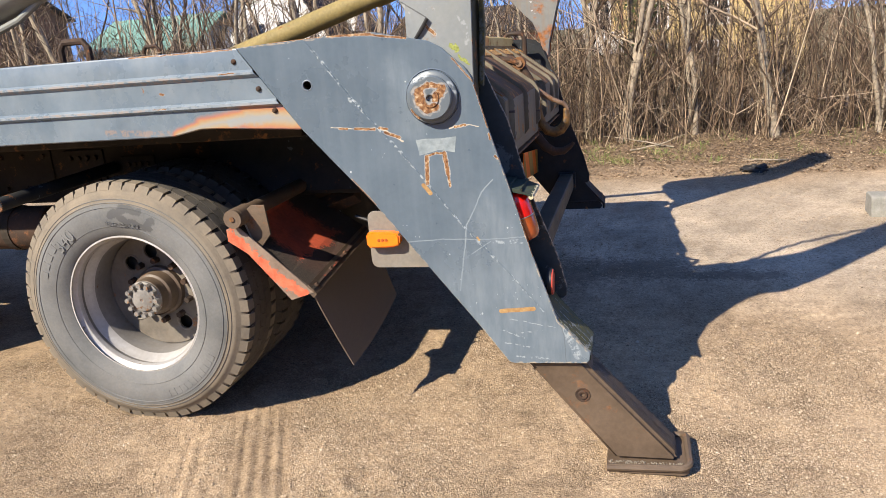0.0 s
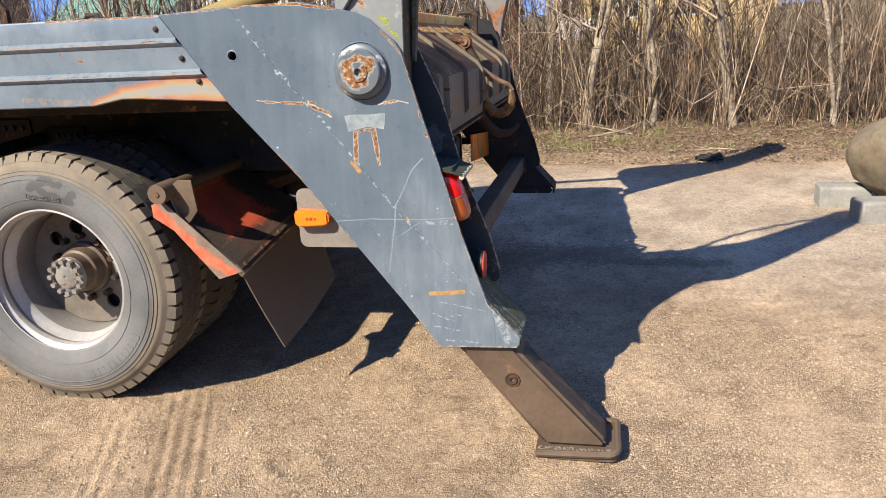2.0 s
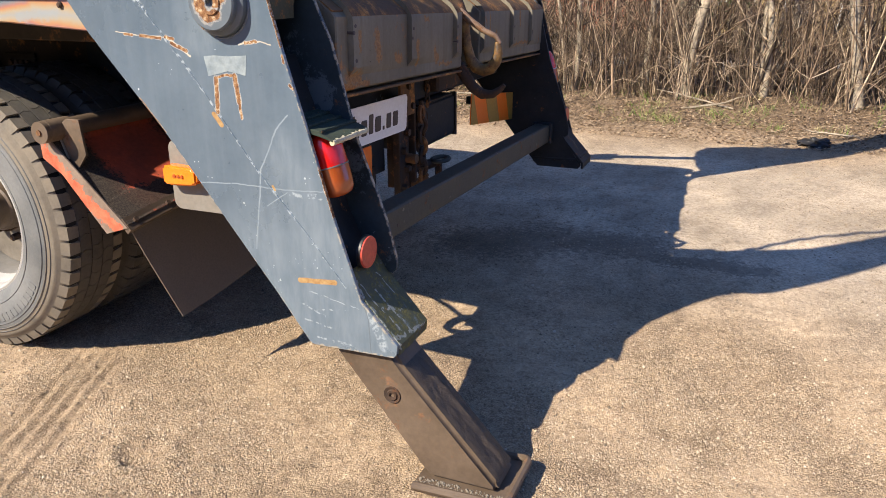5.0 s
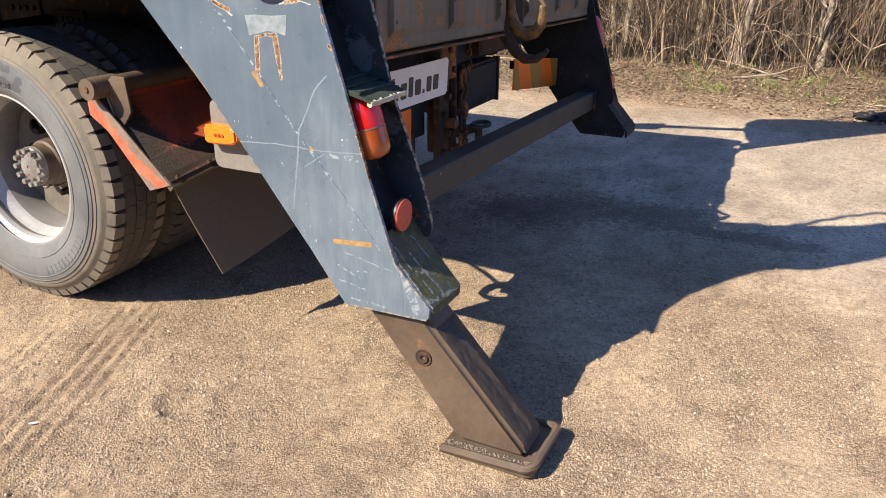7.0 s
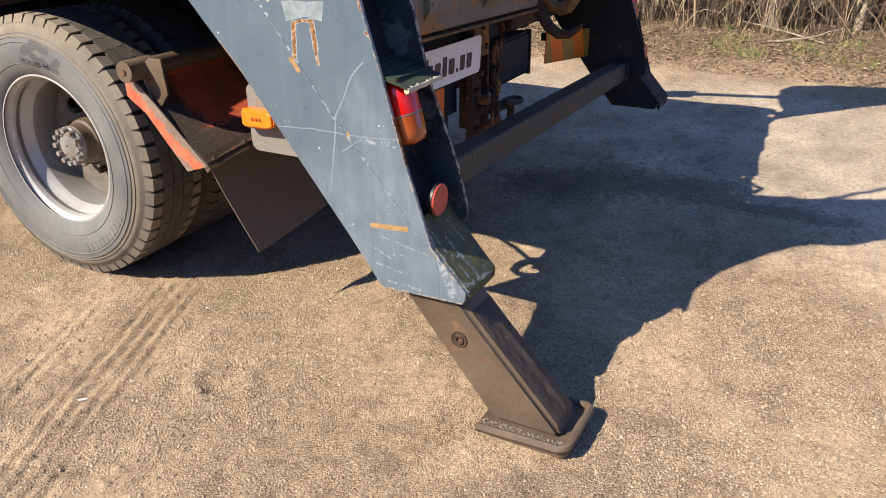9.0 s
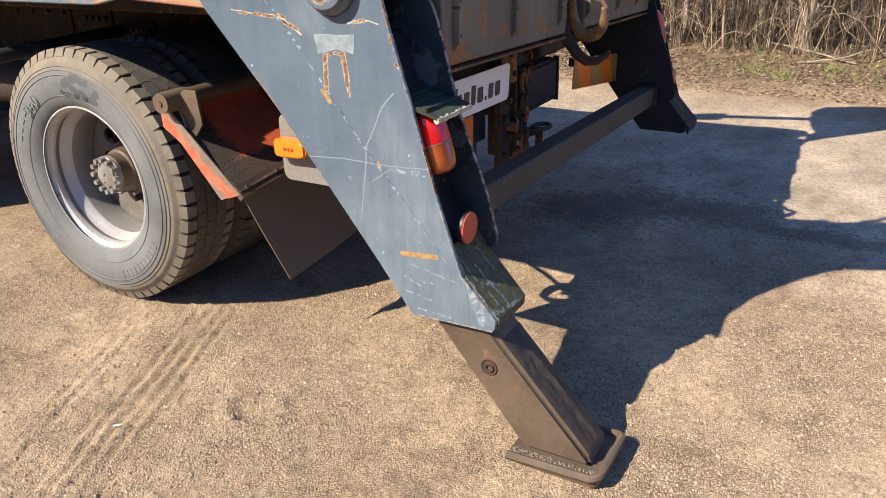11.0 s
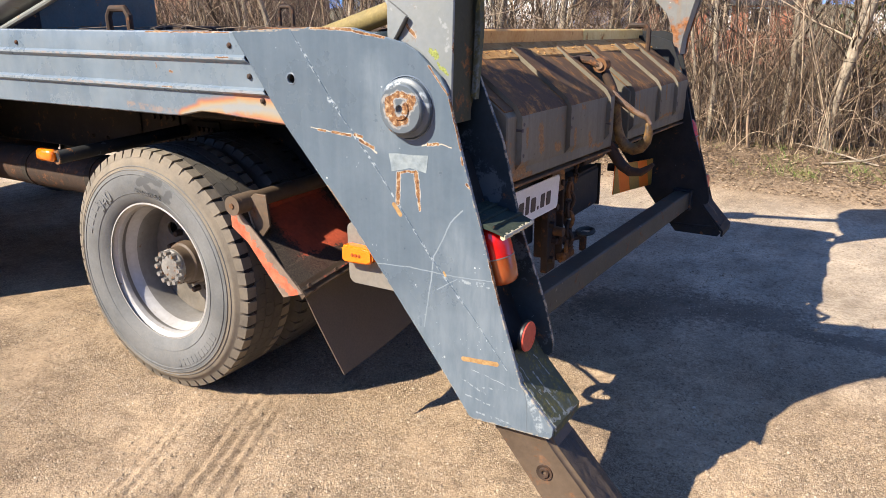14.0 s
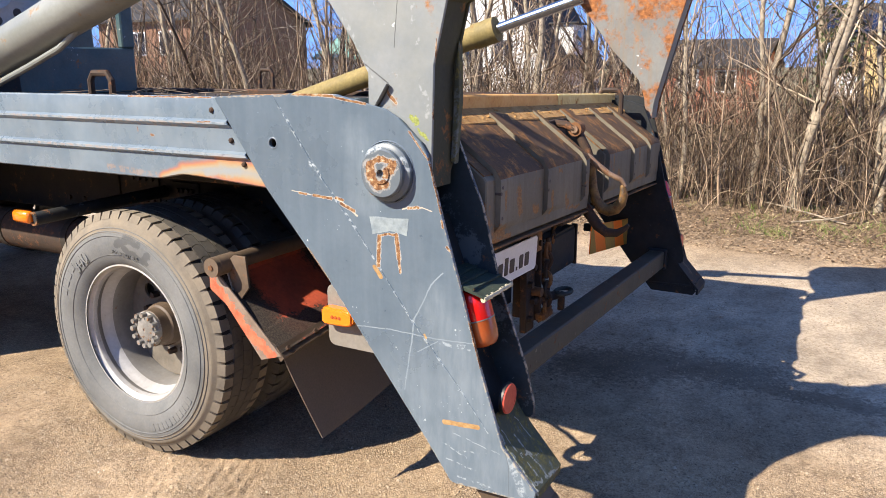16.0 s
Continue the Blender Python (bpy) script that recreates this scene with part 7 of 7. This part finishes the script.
BACK_TREES = ((-8.33, 6.95, 5.8, 0.049, 3), (-9.34, 7.62, 6.5, 0.065, 2), (-10.46, 7.17, 5.9, 0.054, 3), (-11.69, 7.62, 6.5, 0.054, 2), (-13.04, 7.40, 6.5, 0.054, 3), (5.22, 6.84, 5.9, 0.054, 2),
              (-1.95, 9.19, 7.1, 0.076, 1), (1.75, 9.64, 7.1, 0.081, 1), (-4.64, 9.86, 7.6, 0.081, 2), (-8.00, 10.20, 7.6, 0.081, 2), (-11.36, 10.42, 7.6, 0.086, 2), (-14.72, 8.96, 7.3, 0.076, 3),
              (-16.96, 8.29, 6.9, 0.065, 3), (4.21, 9.97, 7.1, 0.076, 2))
for x, y, h, r, st in HEDGE_TREES + BACK_TREES:
    tr = tree(x, y, h, r * 0.74, (rngb.gauss(0, 0.022), 0), st)
    if abs(x - 0.80) < 0.01:
        V, F = [], []
        for i in range(1500):
            zz = 0.75 + rngb.random() ** 0.7 * 2.4
            a, rr = rngb.random() * 6.28, abs(rngb.gauss(0, 0.14)) + 0.05
            c = Vector((0.15 * zz * 0.35 + rr * math.cos(a), rr * math.sin(a), zz))
            s_ = rngb.uniform(0.018, 0.034)
            u_ = Vector((rngb.gauss(0, 1), rngb.gauss(0, 1), rngb.gauss(0, 1))).normalized()
            w_ = u_.cross(Vector((0.3, 0.2, 0.9))).normalized()
            k = len(V)
            V += [tuple(c + u_ * s_), tuple(c + w_ * s_ * 0.8), tuple(c - u_ * s_), tuple(c - w_ * s_ * 0.8)]
            F.append((k, k + 1, k + 2, k + 3))
        tagged(mesh_part("ivy", V, F, IVY, tr, "green ivy climbing the trunk"), kind="stuff")

HV, HF = [], []
for i in range(320):
    x, y = (rngb.uniform(-13, 6), 6.05 + abs(rngb.gauss(0, 0.9))) if i < 190 else (rngb.uniform(-15, -2.2), rngb.uniform(6.6, 11.5))
    h = rngb.uniform(1.7, 3.7) if i < 190 else rngb.uniform(3.0, 6.0)
    pts = wander(Vector((x, y, ground_height(x, y) - 0.03)), Vector((rngb.gauss(0, 0.07), rngb.gauss(0, 0.07), 1)).normalized(), h, 10, 0.09, 0.015)
    r = 0.006 + (0.015 if i < 190 else 0.030) * rngb.random() ** 2
    limb(HV, HF, pts, [r * (1 - 0.8 * j / 10) for j in range(11)], 6)
    for tw in range(9):
        j = rngb.randint(3, 9)
        a2 = rngb.random() * 6.28
        tp_ = wander(pts[j], Vector((math.cos(a2), math.sin(a2), rngb.uniform(0.2, 1.2))).normalized(), rngb.uniform(0.3, 0.9), 4, 0.2, 0.02)
        limb(HV, HF, tp_, [r * 0.35, r * 0.28, r * 0.2, r * 0.13, 0.001], 3)
for i in range(6300):
    x = rngb.uniform(-15, 6.4)
    y = 5.98 + abs(rngb.gauss(0, 1.4)) if i < 4700 else rngb.uniform(10.8, 13.3)
    z = ground_height(x, y) - 0.03
    h = rngb.choice((0.4, 0.5, 0.65, 0.8, 0.95, 1.1, 1.3, 1.5, 1.7, 2.0)) * rngb.uniform(0.8, 1.2)
    d = Vector((rngb.gauss(0, 0.11), rngb.gauss(0, 0.10), 1)).normalized()
    pts = wander(Vector((x, y, z)), d, h, 5, 0.14, 0.02)
    r = 0.0026 + min(h, 1.8) * 0.0028 * rngb.uniform(0.5, 1.5)
    limb(HV, HF, pts, [r * (1 - 0.75 * j / 5) for j in range(6)], 4 if r > 0.007 else 3)
    for tw in range(rngb.randint(3, 7)):
        j = rngb.randint(1, 4)
        a2 = rngb.random() * 6.28
        tp_ = wander(pts[j], Vector((math.cos(a2), math.sin(a2) * 0.7, rngb.uniform(0.15, 1.9))).normalized(), rngb.uniform(0.2, 0.8), 3, 0.22, 0.0)
        limb(HV, HF, tp_, [r * 0.5, r * 0.4, r * 0.28, 0.001], 3)
for i in range(650):
    x, y = rngb.uniform(-13, 6), 5.85 + abs(rngb.gauss(0, 1.1))
    p = Vector((x, y, ground_height(x, y)))
    a = rngb.random() * 6.28
    L = rngb.uniform(0.4, 1.2)
    c = Vector((math.cos(a), math.sin(a) * 0.5, 0))
    pts = [p + c * (L * k / 6) + Vector((0, 0, L * 0.42 * math.sin(k / 6 * rngb.uniform(2.5, 3.4)))) for k in range(7)]
    limb(HV, HF, pts, [0.0045, 0.0042, 0.004, 0.0036, 0.003, 0.0025, 0.0015], 3)
scatter_mesh("thicket", HV, HF, TWIG, "dense leafless thicket of thin dry stems on the bank", "thicket", True)
# fallen branches on the bank
for x, y, a, L in ((2.15, 5.25, 150, 0.4), (0.70, 5.75, 20, 0.6), (1.15, 5.85, 165, 0.75), (-1.7, 5.8, 12, 0.75)):
    V, F = [], []
    limb(V, F, wander(Vector((0, 0, 0.02)), Vector((1, 0, 0.03)), L, 6, 0.16, 0.0), [0.008, 0.008, 0.0075, 0.007, 0.006, 0.005, 0.003], 6)
    me = bpy.data.meshes.new("fallen_branch")
    me.from_pydata(V, [], F)
    me.materials.append(BARK)
    fb_ = tagged(new("fallen_branch", me), "broken dry branch lying on the leafy bank", "branch", "fallen branches")
    fb_.matrix_basis = pose(x, y, ground_height(x, y), 0, 0, a)


# ------------------------------------------------------------------ houses beyond the trees
def house(label, x0, x1, y0, depth, base, eave, ridge, wall, roof, windows, gable_front=False, roof_over=0.4):
    hs = thing("house", label, "house", "houses behind the trees", ((x0 + x1) / 2, y0, base))
    hx, H, R = (x1 - x0) / 2, eave - base, ridge - base
    if gable_front:
        bm = prism([(-hx, 0), (hx, 0), (hx, H), (0, R), (-hx, H)], 0, depth)
    else:
        bm = bmesh.new()
        v = [bm.verts.new(p) for p in ((-hx, 0, 0), (hx, 0, 0), (hx, depth, 0), (-hx, depth, 0), (-hx, 0, H), (hx, 0, H), (hx, depth, H), (-hx, depth, H), (-hx, depth / 2, R), (hx, depth / 2, R))]
        for f in ((0, 1, 5, 4), (2, 3, 7, 6), (1, 2, 6, 9, 5), (3, 0, 4, 8, 7)):
            bm.faces.new([v[k] for k in f])
    part("wall", bm, wall, hs)
    o, th = roof_over, 0.14
    if gable_front:
        s = (R - H) / hx
        for sg in (-1, 1):
            part("roof", prism([(0, R + th), (sg * (hx + o), H - s * o + th), (sg * (hx + o), H - s * o), (0, R)], -o, depth + o), roof, hs)
    else:
        s = (R - H) / (depth / 2)
        for e in (0, 1):
            b2 = bmesh.new()
            ya, yb = (-o, depth / 2) if e == 0 else (depth + o, depth / 2)
            za = H - s * o
            vs = [b2.verts.new(p) for p in ((-hx - o, ya, za), (hx + o, ya, za), (hx + o, yb, R), (-hx - o, yb, R), (-hx - o, ya, za + th), (hx + o, ya, za + th), (hx + o, yb, R + th), (-hx - o, yb, R + th))]
            for f in ((0, 1, 2, 3), (4, 5, 6, 7), (0, 1, 5, 4), (1, 2, 6, 5), (2, 3, 7, 6), (3, 0, 4, 7)):
                b2.faces.new([vs[k] for k in f])
            part("roof", b2, roof, hs)
    for wx, wz, ww, wh in windows:
        wx, wz = wx - (x0 + x1) / 2, wz - base
        fr = part("window", block(wx - ww / 2 - 0.09, wx + ww / 2 + 0.09, -0.05, 0.02, wz - wh / 2 - 0.09, wz + wh / 2 + 0.09, 0.01), HWHITE, hs, "white framed window")
        for k in (-1, 1):
            part("pane", block(wx + k * ww / 4 - ww / 4 + 0.03, wx + k * ww / 4 + ww / 4 - 0.03, -0.056, -0.0505, wz - wh / 2, wz + wh / 2, 0.0), GLASS, fr)
    return hs


HWHITE = plain("white house paint", (0.74, 0.74, 0.72), 0.7, var=0.06, fine=20)
HYELLOW = worn("yellow house boards", (0.56, 0.41, 0.17), (0.62, 0.46, 0.21), rough=0.8, big=1, fine=20)
HBRICK = worn("red brick wall", (0.36, 0.13, 0.075), (0.45, 0.175, 0.10), rough=0.85, big=1.2, fine=18, relief=0.2)
HBROWN = worn("brown brick wall", (0.20, 0.105, 0.065), (0.28, 0.15, 0.095), rough=0.85, big=1.2, fine=18, relief=0.2)
RDARK = worn("dark roof tiles", (0.026, 0.026, 0.028), (0.048, 0.046, 0.046), rough=0.92, big=1.5, fine=14, relief=0.3)
RGREEN = worn("green sheet roof", (0.14, 0.30, 0.25), (0.20, 0.37, 0.31), rough=0.55, big=1.0, fine=10)
SOLAR, snt, sb = mat("solar glass", 0.12)
sb.inputs["Base Color"].default_value = (0.010, 0.014, 0.035, 1)

wh_ = house("white rendered gable house behind bare trees", -25.6, -17.7, 45, 11, -1.75, 2.0, 8.4, HWHITE, RDARK, ((-22.9, 2.6, 1.5, 1.3), (-20.6, 2.6, 1.3, 1.3), (-22.2, 0.0, 1.6, 1.4)), True)
dm = part("dormer", block(2.2, 4.25, 4.2, 6.2, 4.1, 6.1, 0.02), HWHITE, wh_, "white dormer with a small window")
part("dormer_roof", block(1.9, 4.5, 4.0, 6.4, 6.11, 6.25, 0.02), RDARK, dm)
part("pane", block(4.251, 4.26, 4.7, 5.7, 4.7, 5.7, 0.0), GLASS, dm)
house("red brick bungalow with a dark tiled roof", -13.5, -4.9, 45, 9, -1.75, 1.55, 3.05, HBRICK, RDARK, ((-8.7, 0.75, 1.0, 1.1), (-6.6, 0.7, 1.0, 1.1), (-11.5, 0.75, 1.2, 1.1)))
yh = house("yellow house with white balcony and solar roof", -1.7, 10.2, 44, 10, -1.75, 3.1, 4.8, HYELLOW, RDARK, ((-0.9, 1.9, 1.1, 1.5), (2.3, 1.7, 1.1, 1.3), (5.5, 1.7, 1.1, 1.3), (2.3, -0.5, 1.1, 1.2), (5.0, -0.5, 1.1, 1.2)))
part("balcony", block(-6.0, -3.8, -1.35, -1.25, 1.75, 2.80, 0.02), HWHITE, yh, "white balcony front")
part("balcony_floor", block(-6.0, -3.8, -1.25, 0.0, 1.60, 1.745, 0.02), HWHITE, yh)
for x in (-5.9, -3.9):
    part("balcony_post", block(x - 0.06, x + 0.06, -1.34, -1.26, 2.81, 4.7, 0.01), HBROWN, yh)
sl = math.atan2(4.8 - 3.1, 5.0)
for i in range(6):
    for j in range(3):
        pn = part("solar_panel", block(-0.83, 0.83, -0.03, 0.0, -0.5, 0.5, 0.0), SOLAR, yh, "dark blue solar panel")
        up_ = 0.15 + j * 1.04
        pn.matrix_basis = Matrix.Translation((-5.2 + i * 1.70, up_ * math.cos(sl), 4.85 + 0.24 + up_ * math.sin(sl))) @ Matrix.Rotation(-(math.pi / 2 - sl), 4, 'X')
house("low white building with a green sheet roof", -33.5, -25.8, 42, 8, -1.75, 2.3, 4.2, HWHITE, RGREEN, ((-30, 1.0, 1.2, 1.1),), False)
house("brown brick house with white-trimmed windows", -41, -33, 30, 10, -1.75, 4.4, 6.8, HBROWN, RDARK, ((-37.5, 3.0, 1.2, 1.2), (-35, 3.0, 1.2, 1.2), (-36, 0.5, 1.2, 1.2)))


# unseen dark wall added on the open side to cut low sky light, reflections
SKY_BLOCK = worn("unseen dark backdrop", (0.045, 0.040, 0.030), (0.095, 0.080, 0.058), rough=0.95, big=0.8, fine=6, relief=0.4)
wv, wf = [], []
for i in range(121):
    a = radians(165 + 210 * i / 120)
    r = 32 + 3 * noise.noise((i * 0.3, 0, 0))
    x, y = r * math.cos(a), r * math.sin(a)
    h = 7.5 + 2.2 * noise.noise((i * 0.35, 1, 0)) + 1.2 * rngb.random()
    wv += [(x, y, -0.3), (x, y, h), (x * 1.06, y * 1.06, h * 0.97), (x * 1.06, y * 1.06, -0.3)]
for i in range(120):
    wf += [(4 * i + k, 4 * i + k + 1, 4 * i + k + 5, 4 * i + k + 4) for k in range(3)]
wme = bpy.data.meshes.new("backdrop")
wme.from_pydata(wv, [], wf)
wme.materials.append(SKY_BLOCK)
tagged(new("backdrop", wme), "unseen dark ragged wall, added to block low sky light", "woods", kind="structure")
